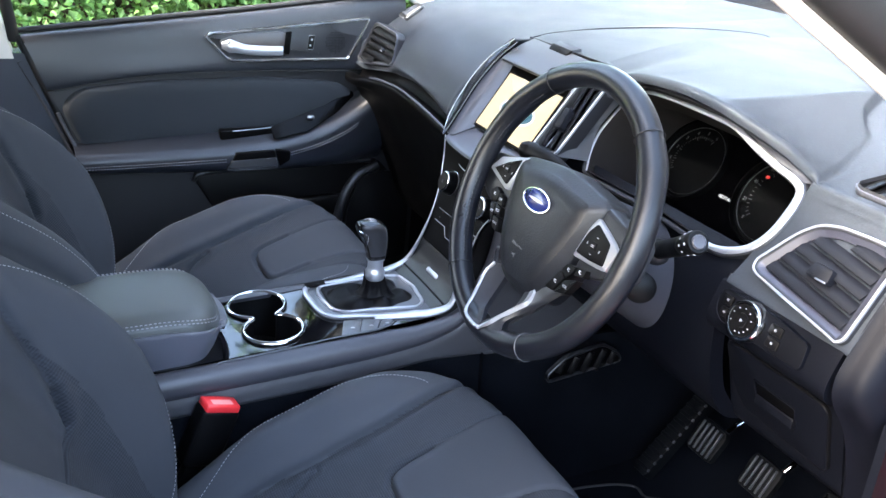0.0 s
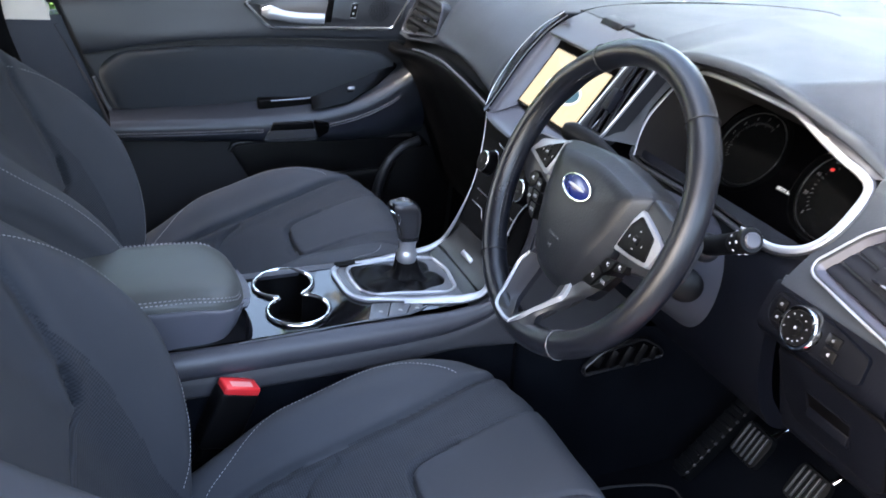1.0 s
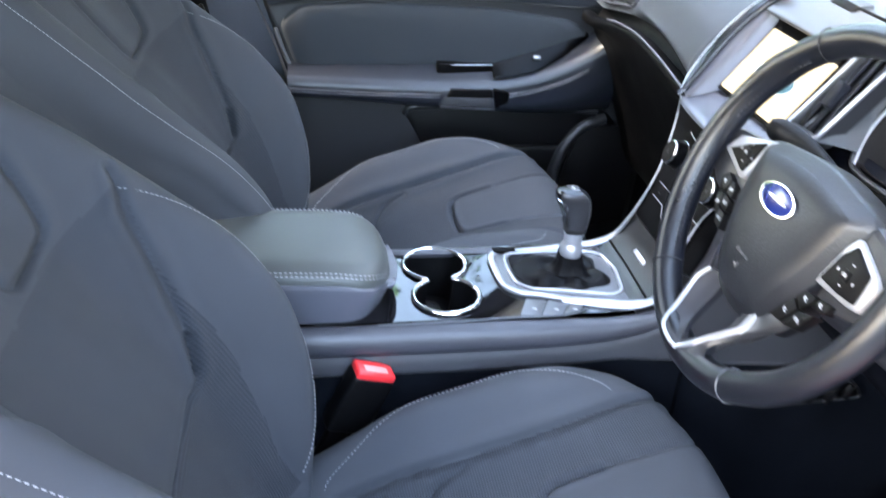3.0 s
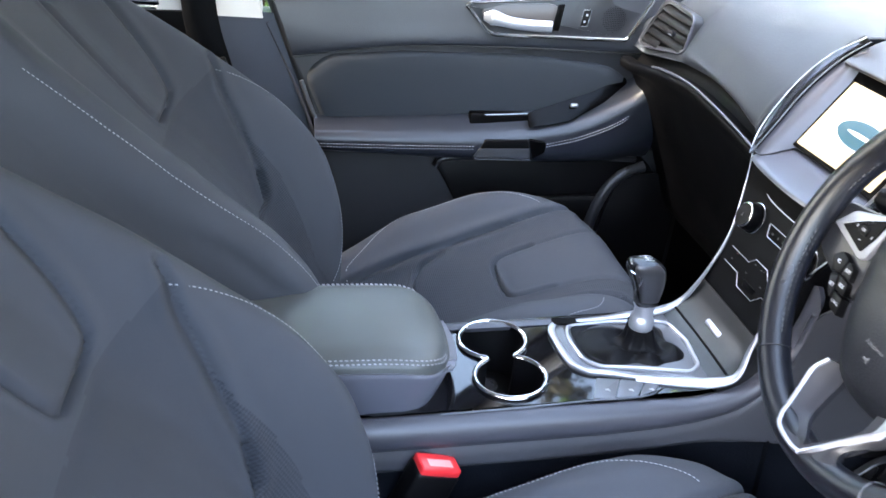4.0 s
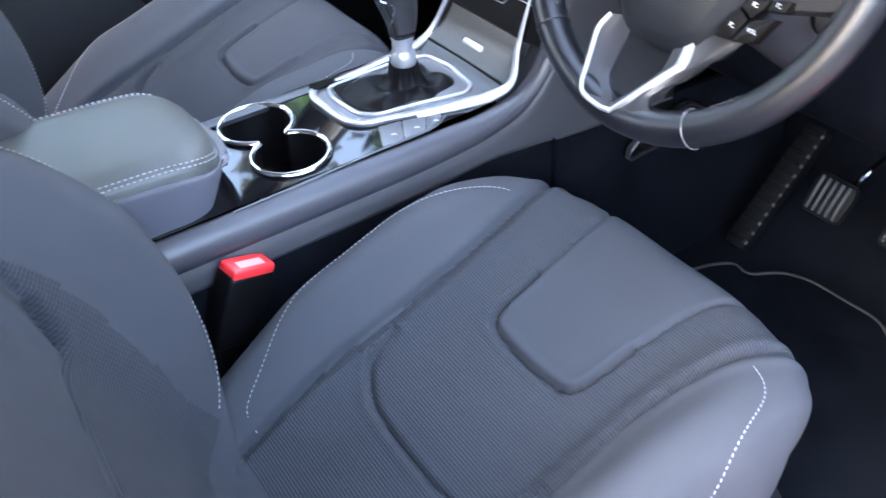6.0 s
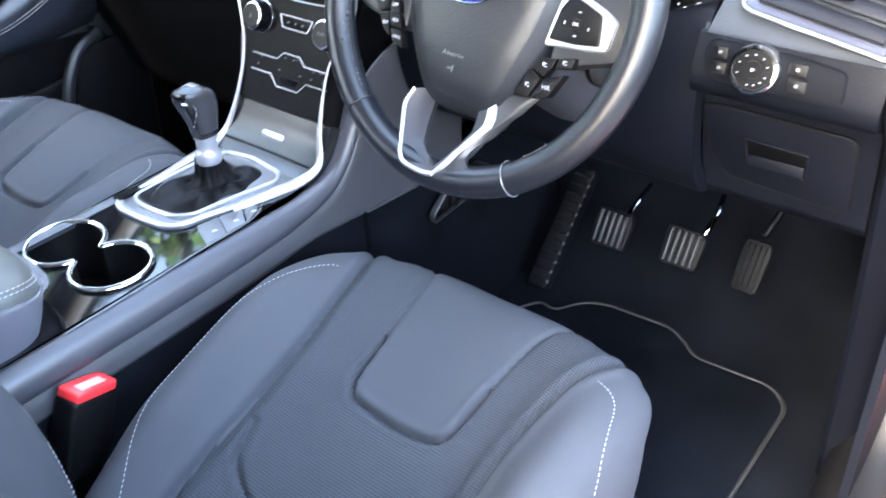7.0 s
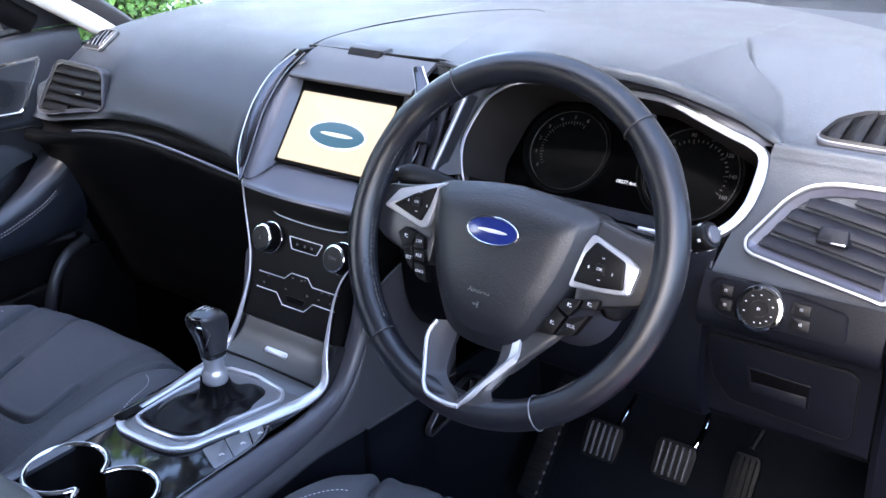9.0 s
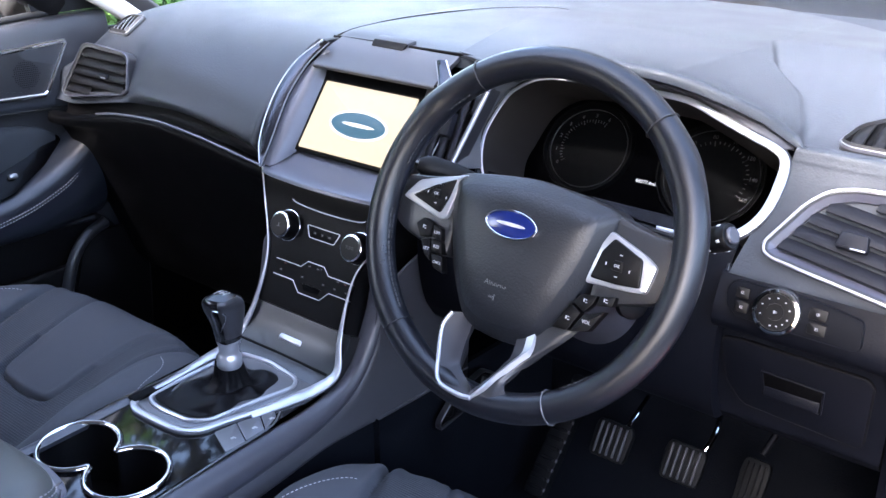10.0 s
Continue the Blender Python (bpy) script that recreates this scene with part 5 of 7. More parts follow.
    # plate in front of the cups, with the boot opening rim
    TP = pose(0, 0.65, 0.6985, 3.3, 0, 0)
    o = rounded([(-0.101, -0.002), (-0.082, -0.012), (-0.026, -0.010), (0.006, -0.005), (0.024, 0.012), (0.031, 0.040), (0.047, 0.083), (0.060, 0.131), (0.068, 0.186), (-0.104, 0.186), (-0.108, 0.131), (-0.106, 0.080)], 0.012)
    add("shift_plate", plate_mesh("shift_plate", o, 0, 0.004, SATINDARK, 0.001), console, "satin grey plate round the gear boot", TP)
    q = inset(o, 0.0040)
    q = np.roll(q, -1 - max(n_ for n_, p in enumerate(q) if p[1] > 0.15), 0)
    q = np.array([(a, b, 0.0052) for a, b in q if b < 0.15])
    add("plate_rim", sweep_mesh("plate_rim", even(q, 120), bar_profile(0.0098, 0.0034, 0.3), SATIN), console, "broad silver rim of the shift plate", TP)
    i = rounded([(-0.089, 0.016), (-0.070, 0.009), (-0.045, 0.009), (-0.002, 0.014), (0.017, 0.032), (0.024, 0.075), (0.044, 0.150), (0.030, 0.168), (-0.031, 0.176), (-0.078, 0.168), (-0.090, 0.140), (-0.093, 0.075)], 0.010)
    add("boot_rim", frame_mesh("boot_rim", i, 0.0050, 0, 0.0055, SATIN, 0.0015), console, "bright silver rim round the gear boot", TP @ pose(0, 0, 0.003))
    rod("seam_gap", [(-0.108, 0.837, 0.7225), (-0.023, 0.838, 0.7230), (0.064, 0.837, 0.7225)], 0.0022, BLACK, console, 12)
    # flush key row beside the boot
    inner = lambda y: float(np.interp(y, (0.648, 0.674, 0.698, 0.720, 0.746), (0.0300, 0.0325, 0.0375, 0.0445, 0.0540)))
    for n_ in range(3):
        ya, yb = 0.6545 + 0.0300 * n_, 0.6835 + 0.0300 * n_
        q = [(inner(ya + 0.018) + 0.001, ya + 0.018), (0.0755 + 0.0015 * n_, ya), (0.0770 - (0.009 if n_ == 2 else 0.0), yb - (0.002 if n_ == 2 else 0.0)), (inner(min(yb + 0.018, 0.750)) + 0.001, min(yb + 0.018, 0.750))]
        c_ = np.mean(q, 0)
        key = add("console_key", plate_mesh("console_key", rounded(np.array(q) - c_, 0.0025), -0.003, 0.0016, SATINDARK, 0.0006), console, "grey push key with pale symbol", pose(c_[0], c_[1], zz(c_[1]) + 0.001, 3.3, 0, 0))
        bars("symbol", [(0, 0, 0.003, 0.005), (0.002, 0.002, 0.003, 0.002)], MARKING, key, pose(0.004, 0, 0.0017))
    # storage slot on the passenger side
    add("slot", box_mesh("slot", (0.016, 0.10, 0.004), BLACK, 0.001), console, "narrow black slot", pose(-0.100, 0.70, zz(0.70) + 0.004))


top_panel()
# black sheet closes the console inside, standing in for its shade
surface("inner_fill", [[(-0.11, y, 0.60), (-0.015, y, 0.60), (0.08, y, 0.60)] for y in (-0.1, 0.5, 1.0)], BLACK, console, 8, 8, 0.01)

armrest = thing("armrest", "dark leatherette armrest box with pale double stitching", "armrest")
arm = ((-0.12, 0.748), (0.05, 0.755), (0.25, 0.759), (0.36, 0.760), (0.40, 0.7595), (0.43, 0.757), (0.452, 0.752), (0.468, 0.744), (0.479, 0.728))


def taper(x, y):
    """The armrest narrows to a rounded front."""
    return -0.028 + (x + 0.028) * min(1.0, math.sqrt(max(0.0, 0.485 - y) / 5.2) / 0.094 + 0.06)


surface("lid", [[(taper(x, y), y, z + d) for x, d in ((-0.126, -0.020), (-0.124, -0.008), (-0.112, 0.001), (-0.09, 0.006), (-0.03, 0.008), (0.03, 0.006), (0.052, 0.001), (0.064, -0.008), (0.068, -0.020))] for y, z in arm], ARMSKIN, armrest, 70, 50, 0.012, "olive-tinted leatherette lid")
rim = [(-0.126, -0.12), (-0.126, 0.05), (-0.126, 0.25), (-0.126, 0.36)] + [(taper(-0.126, y), y) for y in (0.40, 0.43, 0.452, 0.468, 0.479)] + [(-0.028, 0.484)] + [(taper(0.070, y), y) for y in (0.479, 0.468, 0.452, 0.43, 0.40)] + [(0.070, 0.36), (0.070, 0.25), (0.070, 0.05), (0.070, -0.12)]
zt = lambda y: float(np.interp(y, [a for a, b in arm], [b for a, b in arm]))
surface("side", [[(x, y, zt(y) - 0.017) for x, y in rim], [(x * 1.02, y + 0.003, zt(y) * 0.4 + 0.430) for x, y in rim], [(x * 1.0, y - 0.002, 0.708) for x, y in rim], [(x * 0.96, y - 0.012, 0.682) for x, y in rim]], SIDESKIN, armrest, 20, 120, 0.006, "satin dark armrest side", seen=(0.6, 0.9, 1.0))
for dx in (0.0, 0.006):
    stitches("stitching", [(taper(0.060 + dx * 0.6, y), y + dx * 0.2, z - 0.0030 - dx * 0.6) for y, z in arm[:8]] + [(-0.006, 0.4755 + dx * 0.2, 0.741 - dx)], THREAD, armrest, 0.0065, 0.0042, 0.0007)
    stitches("stitching", [(taper(-0.113 - dx * 0.6, y), y + dx * 0.2, z + 0.0025 - dx * 0.6) for y, z in arm[:7]], THREAD, armrest, 0.0065, 0.0042, 0.0007)


# ---- gear lever ----
def gear_lever():
    g = thing("gear_lever", "black gear lever with chrome collar and leather boot", "gear lever", m=pose(-0.021, 0.745, 0.7085))
    # boot: folded leather from the rim up to the collar
    secs = []
    base = rounded([(-0.064, -0.074), (-0.048, -0.079), (-0.024, -0.079), (0.016, -0.075), (0.031, -0.060), (0.038, -0.020), (0.055, 0.052), (0.044, 0.070), (-0.012, 0.077), (-0.056, 0.070), (-0.066, 0.045), (-0.069, -0.015)], 0.012, 6)
    b = even(base, 64, True)
    a = np.arctan2(b[:, 1], b[:, 0])
    for f, z, cx, cy in ((0.99, -0.001, 0, 0), (0.90, -0.003, 0, 0), (0.74, 0.001, 0, 0), (0.55, 0.006, 0.0, 0.004), (0.38, 0.006, 0.0, 0.004), (0.27, 0.018, 0.0, 0.004), (0.22, 0.035, 0.0, 0.002), (0.19, 0.046, 0.0, 0.0)):
        rr = 1 + 0.07 * np.sin(a * 6 + z * 90) * (0.3 < f < 0.95) + 0.03 * np.sin(a * 11) * (f < 0.6)
        zz = z + 0.0035 * (1 + np.sin(a * 5 + 1)) * (0.4 < f < 0.9)
        secs.append(np.stack([b[:, 0] * f * rr + cx, b[:, 1] * f * rr + cy, zz + 0 * a], 1))
    rows = np.array(secs)
    fine = np.stack([spline(rows[:, j], 40) for j in range(64)], 1)
    add("boot", mesh("boot", fine.reshape(-1, 3), grid_faces(40, 64, False, True), BOOTSKIN, 60), g, "creased black leather boot")
    stem = add("collar", lathe_mesh("collar", [(0.004, 0.036), (0.0150, 0.036), (0.0165, 0.039), (0.0165, 0.050), (0.0140, 0.054), (0.0130, 0.056), (0.0130, 0.068), (0.0150, 0.071), (0.0150, 0.074), (0.004, 0.075)], SATIN, 32), g, "bright chrome collar")
    rows = []
    t = np.linspace(0, 2 * math.pi, 40, endpoint=False)
    for z, rx, ry, dx, dy in ((0.072, 0.010, 0.011, 0, 0), (0.074, 0.0135, 0.015, 0.0, 0.0), (0.090, 0.0155, 0.018, 0.001, -0.001), (0.108, 0.0185, 0.0215, 0.004, -0.005), (0.124, 0.0205, 0.0245, 0.008, -0.011), (0.136, 0.0205, 0.0245, 0.012, -0.016), (0.144, 0.0165, 0.020, 0.015, -0.020), (0.148, 0.009, 0.011, 0.0165, -0.022), (0.149, 0.001, 0.001, 0.017, -0.023)):
        sq = 2.6
        c, s = np.cos(t), np.sin(t)
        rows.append(np.stack([dx + rx * np.sign(c) * np.abs(c) ** (2 / sq), dy + ry * np.sign(s) * np.abs(s) ** (2 / sq), z + 0 * t], 1))
    rows = np.array(rows)
    fine = np.stack([spline(rows[:, j], 48) for j in range(40)], 1)
    k = add("knob", mesh("knob", fine.reshape(-1, 3), grid_faces(48, 40, False, True), KNOBSKIN, 60), g, "polished black gear knob")
    for s_ in (0, 20):
        side = [(s_ + e) % 40 for e in (-6, -5, -4, -3, -2, -1, 0, 1, 2, 3, 4, 5, 6)]
        part_rows = fine[9:38:2]
        mid = part_rows.mean(1, keepdims=True)
        flank = (mid + (part_rows - mid) * 1.025)[:, side]
        flank[:, (0, -1)] = (mid + (part_rows - mid) * 0.985)[:, (side[0], side[-1])]
        add("side_inlay", mesh("side_inlay", flank.reshape(-1, 3), grid_faces(len(flank), 13, False, False), KNOBSIDE, 60), k, "dark satin side of the knob")
    cap = [np.stack([0.0135 + 0.0145 * f * np.cos(t), -0.0178 + 0.0175 * f * np.sin(t), 0.1487 - 0.0042 * f ** 2 + 0 * t], 1) for f in (0.02, 0.4, 0.75, 1.0)] + [np.stack([0.0135 + 0.0150 * np.cos(t), -0.0178 + 0.018 * np.sin(t), 0.1425 + 0 * t], 1)]
    add("cap", mesh("cap", np.array(cap).reshape(-1, 3), grid_faces(5, 40, False, True), GLOSS, 60), k, "gloss black shift pattern cap")
    mk = []
    for x in (-0.006, 0.0, 0.006):
        mk.append((x, 0.0, 0.0008, 0.008))
    mk.append((0.0, 0.0, 0.013, 0.0008))
    bars("shift_pattern", mk, MARKING, k, pose(0.0135, -0.0178, 0.1486))
    for w, x, y in (("1", -0.006, 0.0065), ("3", 0, 0.0065), ("5", 0.006, 0.0065), ("2", -0.006, -0.0065), ("4", 0, -0.0065), ("6", 0.006, -0.0065)):
        words("numeral", w, 0.0045, MARKING, k, pose(0.0135 + x, -0.0178 + y, 0.1484))
    rod("knob_inlay", [(0.020, -0.028, 0.100), (0.0285, -0.026, 0.125), (0.022, -0.040, 0.135)], 0.0008, CHROME, k, 16, 6)


gear_lever()

# ---- steering wheel ----
WM = Matrix.Translation(WHEEL) @ pose(0, 0, 0, 90 - 21.5, 0, 0)
wheel = thing("steering_wheel", "black leather steering wheel with satin silver spokes", "steering wheel", m=WM)


def steering():
    a = np.linspace(0, 2 * math.pi, 160, endpoint=False)
    rim = np.stack([0.1761 * np.cos(a), 0.1761 * np.sin(a), 0 * a], 1)
    bulge = 1 + 0.10 * np.exp(-((np.abs(np.abs(a - math.pi / 2) % (2 * math.pi)) - 0.95) / 0.12) ** 2)
    add("rim", sweep_mesh("rim", rim, disc_profile(0.0160, 0.0166, 20), LEATHER, True, scale=bulge), wheel)
    for ang in (122, 49, -62, -131):
        t = radians(ang)
        c, e = np.array((0.1761 * math.cos(t), 0.1761 * math.sin(t), 0)), np.array((math.cos(t), math.sin(t), 0))
        q = np.linspace(0, 2 * math.pi, 24, endpoint=False)
        loop = [c + e * 0.0172 * math.cos(x) + np.array((0, 0, 0.0178)) * math.sin(x) for x in q]
        add("rim_seam", sweep_mesh("rim_seam", np.array(loop), disc_profile(0.0007, n=6), SATINDARK if ang == -62 else THREADDARK, True, up=(-math.sin(t), math.cos(t), 0)), wheel)
    for r0, r1 in ((128, 168), (184, 226), (-55, -44)):
        for off in (-0.0022, 0.0022):
            t = np.radians(np.linspace(r0, r1, 30))
            stitches("rim_stitching", np.stack([0.1612 * np.cos(t), 0.1612 * np.sin(t), 0.003 + off + 0 * t], 1), DARKTHREAD, wheel, 0.006, 0.005, 0.0010)
    # hub cover: domed pad
    half = [(0.0, 0.0575), (0.030, 0.0555), (0.060, 0.0515), (0.085, 0.0475), (0.0965, 0.042), (0.0975, 0.034), (0.0935, 0.008), (0.086, -0.020), (0.072, -0.058), (0.055, -0.092), (0.042, -0.106), (0.022, -0.1125), (0.0, -0.114)]
    o = np.array(half + [(-x, y) for x, y in half[-2:0:-1]])
    o = even(spline(o, 200, True), 96, True)
    c = np.array((0, -0.02))
    rows = []
    for f, z in ((1.0, -0.045), (1.0, -0.015), (0.985, -0.0085), (0.97, -0.0065), (0.83, 0.0045), (0.81, 0.0062), (0.6, 0.0100), (0.3, 0.0124), (0.02, 0.013)):
        rows.append(np.stack([c[0] + (o[:, 0] - c[0]) * f, c[1] + (o[:, 1] - c[1]) * f, z - 0.06 * np.maximum(0, np.abs((o[:, 0]) * f) - 0.05) ** 1.2 - 0.12 * np.maximum(0, -0.05 - (c[1] + (o[:, 1] - c[1]) * f))], 1))
    cover = add("airbag_cover", mesh("airbag_cover", np.array(rows).reshape(-1, 3), grid_faces(9, 96, False, True) + [tuple(range(8 * 96, 9 * 96))], PADSKIN, 35), wheel, "grained dark airbag cover")
    badge(cover, pose(-0.005, 0.006, 0.0132), 0.0305, 0.0148)
    words("lettering", "AIRBAG", 0.0075, PADMARK, cover, pose(-0.006, -0.056, 0.0108))
    bars("horn_symbol", [(0, 0, 0.006, 0.002), (0.003, 0, 0.0015, 0.006)], PADMARK, cover, pose(-0.008, -0.070, 0.0088))
    for s, n in ((1, "right"), (-1, "left")):
        mir = lambda l: np.array(l)[::s] * np.array((s, 1))
        # spoke body behind the trims
        add("spoke", plate_mesh("spoke", rounded(mir([(0.085, 0.045), (0.13, 0.034), (0.168, 0.030), (0.170, -0.020), (0.150, -0.032), (0.12, -0.040), (0.085, -0.05)]), 0.012), -0.035, -0.010, TRIM, 0.006), wheel)
        bz = rounded([(0.080, -0.0285), (0.086, 0.010), (0.0935, 0.0265), (0.1331, 0.0120), (0.1470, 0.0040), (0.1430, -0.0230), (0.1267, -0.0255)] if s > 0 else [(-0.080, 0.0450), (-0.1412, 0.0268), (-0.1576, 0.0050), (-0.1030, -0.0095), (-0.094, -0.0061), (-0.090, 0.020)], 0.004)
        tr = add("spoke_trim", plate_mesh("spoke_trim", bz, -0.014, -0.004, SATIN, 0.002), wheel, "satin silver spoke trim")
        pad = rounded([(0.0850, -0.0222), (0.0905, 0.006), (0.0998, 0.0203), (0.1325, 0.0072), (0.1365, -0.0195), (0.112, -0.0222)] if s > 0 else [(-0.0925, 0.0372), (-0.1185, 0.0250), (-0.1435, 0.0087), (-0.1030, -0.0030), (-0.0965, 0.0150)], 0.003)
        pd = add("button_pad", plate_mesh("button_pad", pad, -0.008, -0.0015, DARK, 0.0015), wheel, "black arrow button pad")
        cxy = (0.110, -0.005) if s > 0 else (-0.112, 0.0165)
        add("ok_key", plate_mesh("ok_key", rounded([(-0.0065, -0.004), (0.006, -0.005), (0.0045, 0.005), (-0.004, 0.005)], 0.0015), 0, 0.002, DARK, 0.0006), pd, m=pose(*cxy, -0.0018))
        words("lettering", "OK", 0.0042, MARKING, pd, pose(*cxy, 0.0003))
        bars("arrow", [(cxy[0] - 0.012, cxy[1], 0.0010, 0.0028), (cxy[0] + 0.013, cxy[1] - 0.002, 0.0010, 0.0028), (cxy[0] + 0.001, cxy[1] + 0.011, 0.0028, 0.0010), (cxy[0] + 0.001, cxy[1] - 0.010, 0.0028, 0.0010)], MARKING, pd, pose(0, 0, -0.0015))
    # lower key clusters
    for lay, names in (([[(0.060, -0.080), (0.074, -0.052), (0.086, -0.058), (0.077, -0.0785)], [(0.075, -0.050), (0.081, -0.040), (0.098, -0.0375), (0.096, -0.046), (0.088, -0.057)], [(0.079, -0.079), (0.089, -0.0585), (0.110, -0.050), (0.098, -0.0735)], [(0.0985, -0.0475), (0.1005, -0.0370), (0.117, -0.0335), (0.115, -0.044)]], ("", "", "VOL", "")), ([[(-0.130, -0.020), (-0.121, -0.0115), (-0.108, -0.0155), (-0.108, -0.030), (-0.120, -0.034)], [(-0.1065, -0.0160), (-0.0955, -0.0190), (-0.0915, -0.032), (-0.106, -0.030)], [(-0.119, -0.0355), (-0.107, -0.0315), (-0.100, -0.056), (-0.108, -0.052)], [(-0.1055, -0.0315), (-0.091, -0.0335), (-0.0865, -0.046), (-0.1015, -0.0455)], [(-0.101, -0.047), (-0.0860, -0.0475), (-0.0800, -0.065), (-0.0945, -0.0615)]], ("", "LIM", "SET", "RES", "CNCL"))):
        for pts, w in zip(lay, names):
            p = np.array(pts)
            k = add("wheel_key", plate_mesh("wheel_key", rounded(p, 0.002, 3), -0.014, -0.003, DARK, 0.001), wheel, "black wheel key")
            cc = p.mean(0)
            if w:
                words("lettering", w, 0.0050 if len(w) < 4 else 0.0042, MARKING, k, pose(*cc, -0.0029))
            else:
                bars("symbol", [(cc[0] - 0.0015, cc[1] + 0.001, 0.0012, 0.0032), (cc[0] + 0.0006, cc[1] + 0.0018, 0.0016, 0.0009), (cc[0] + 0.0012, cc[1] - 0.0008, 0.0022, 0.0008)], MARKING, k, pose(0, 0, -0.003))
    # lower twin spoke: a grey inner face, a bright outline and a bright blade meeting on the rim
    up = (0, -0.1, 1)
    line = [(-0.0575, -0.100, -0.008), (-0.0625, -0.1155, -0.004), (-0.0585, -0.132, 0.0), (-0.051, -0.150, 0.006), (-0.042, -0.1645, 0.014), (-0.031, -0.1715, 0.0185), (-0.008, -0.174, 0.0195), (0.0057, -0.1725, 0.0195)]
    inner = [(-0.034, -0.095, -0.016), (-0.0345, -0.1142, -0.015), (-0.035, -0.127, -0.013), (-0.031, -0.146, -0.006), (-0.022, -0.153, 0.002), (-0.012, -0.157, 0.008), (-0.002, -0.161, 0.014), (0.003, -0.166, 0.018)]
    surface("lower_spoke", [line, [tuple(0.5 * (np.array(a) + np.array(b)) + np.array((0, 0, -0.002))) for a, b in zip(line, inner)], inner], SPOKEGREY, wheel, 12, 50, 0.010, "satin grey lower spoke", seen=up)
    add("spoke_edge", sweep_mesh("spoke_edge", even(spline(line, 80), 60), bar_profile(0.0050, 0.0050, 0.4), SATIN, up=(0, 0, 1)), wheel, "bright silver spoke edge")
    out = [(0.0434, -0.092, -0.006), (0.0446, -0.1074, -0.003), (0.037, -0.1194, 0.001), (0.0225, -0.142, 0.009), (0.0151, -0.1583, 0.016), (0.0057, -0.1735, 0.0205)]
    inn = [(0.024, -0.100, -0.010), (0.0246, -0.122, -0.006), (0.021, -0.132, -0.002), (0.015, -0.146, 0.006), (0.010, -0.156, 0.013), (0.003, -0.167, 0.0195)]
    mid = [tuple(0.42 * np.array(a) + 0.58 * np.array(b)) for a, b in zip(inn, out)]
    surface("spoke_blade", [mid, out], SATIN, wheel, 6, 40, 0.006, "bright silver spoke blade", seen=up)
    surface("blade_face", [inn, [(a, b, c - 0.0006) for a, b, c in mid]], SPOKEGREY, wheel, 6, 40, 0.006, "satin grey spoke face", seen=up)
    body = [(0.058, -0.078, -0.012), (0.086, -0.070, -0.014), (0.079, -0.085, -0.014), (0.050, -0.119, -0.010), (0.034, -0.140, 0.0), (0.032, -0.152, 0.006), (0.046, -0.164, 0.010)]
    near = [(0.044, -0.090, -0.009), (0.0450, -0.1055, -0.008), (0.040, -0.1164, -0.006), (0.030, -0.131, -0.001), (0.022, -0.144, 0.005), (0.0145, -0.160, 0.011), (0.008, -0.172, 0.015)]
    surface("spoke_body", [near, [tuple(0.5 * (np.array(a) + np.array(b)) + np.array((0, 0, 0.002))) for a, b in zip(near, body)], body], TRIM, wheel, 12, 50, 0.016, "dark lower spoke body", seen=up)
    # column behind the hub
    col = thing("steering_column", "dark plastic steering column shroud with stalks", "steering column", m=WM)
    secs = [[(w * math.cos(t) * (1 if abs(math.cos(t)) < 0.8 else 1), -0.01 + dy + h * math.sin(t), z) for t in np.linspace(0, 2 * math.pi, 16, endpoint=False)] for z, w, h, dy in ((-0.045, 0.062, 0.050, 0.0), (-0.07, 0.070, 0.058, -0.004), (-0.12, 0.074, 0.064, -0.012), (-0.18, 0.076, 0.070, -0.02), (-0.26, 0.08, 0.08, -0.03))]
    g = loft(secs, 30, 64, True)
    add("shroud", mesh("shroud", g.reshape(-1, 3), grid_faces(30, 64, False, True) + [tuple(range(64))], RAILSKIN, 50), col)
    add("ignition", lathe_mesh("ignition", [(0.001, 0), (0.020, 0), (0.020, 0.008), (0.015, 0.012), (0.001, 0.013)], DARK), col, "black ignition barrel", pose(0.084, -0.040, -0.125, 0, 60, 0))
    # wiper stalk: ball joint, thin stem, thick turning head with a pale cap
    ball = [(0.0175 * math.sin(t), -0.0175 * math.cos(t)) for t in np.linspace(0.05, 3.09, 14)]
    add("stalk_joint", lathe_mesh("stalk_joint", ball, TRIM, 24), col, "rounded stalk joint", pose(0.086, 0.010, -0.122))
    st = np.array([(0.088, 0.012, -0.118), (0.118, 0.024, -0.105), (0.142, 0.033, -0.092), (0.158, 0.040, -0.084)])
    add("stalk", sweep_mesh("stalk", spline(st, 20), disc_profile(0.0105, 0.012, 14), DARK, up=(0, 1, 0), scale=np.linspace(1.0, 1.05, 20)), col, "black wiper stalk")
    d = np.array((0.038, 0.017, 0.018))
    H = plane_at((0.154, 0.038, -0.086), tuple(np.cross(d, (0, 0, 1))), tuple(np.cross(np.cross(d, (0, 0, 1)), d) * -1))
    if (H.to_3x3() @ Vector((0, 0, 1))).dot(Vector(d)) < 0:
        H = H @ pose(0, 0, 0, 180, 0, 0)
    head = add("stalk_head", lathe_mesh("stalk_head", [(0.001, 0), (0.0135, 0), (0.0150, 0.004), (0.0160, 0.022), (0.0165, 0.030), (0.0172, 0.033), (0.0172, 0.041), (0.0150, 0.045), (0.001, 0.0455)], DARK, 28), col, "black turning stalk head", H @ Matrix.Scale(0.82, 4))
    add("stalk_cap", lathe_mesh("stalk_cap", [(0.001, 0), (0.0105, 0), (0.0105, 0.003), (0.009, 0.0045), (0.001, 0.005)], RAILSKIN, 24), head, "pale grey stalk cap", pose(0, 0, 0.045))
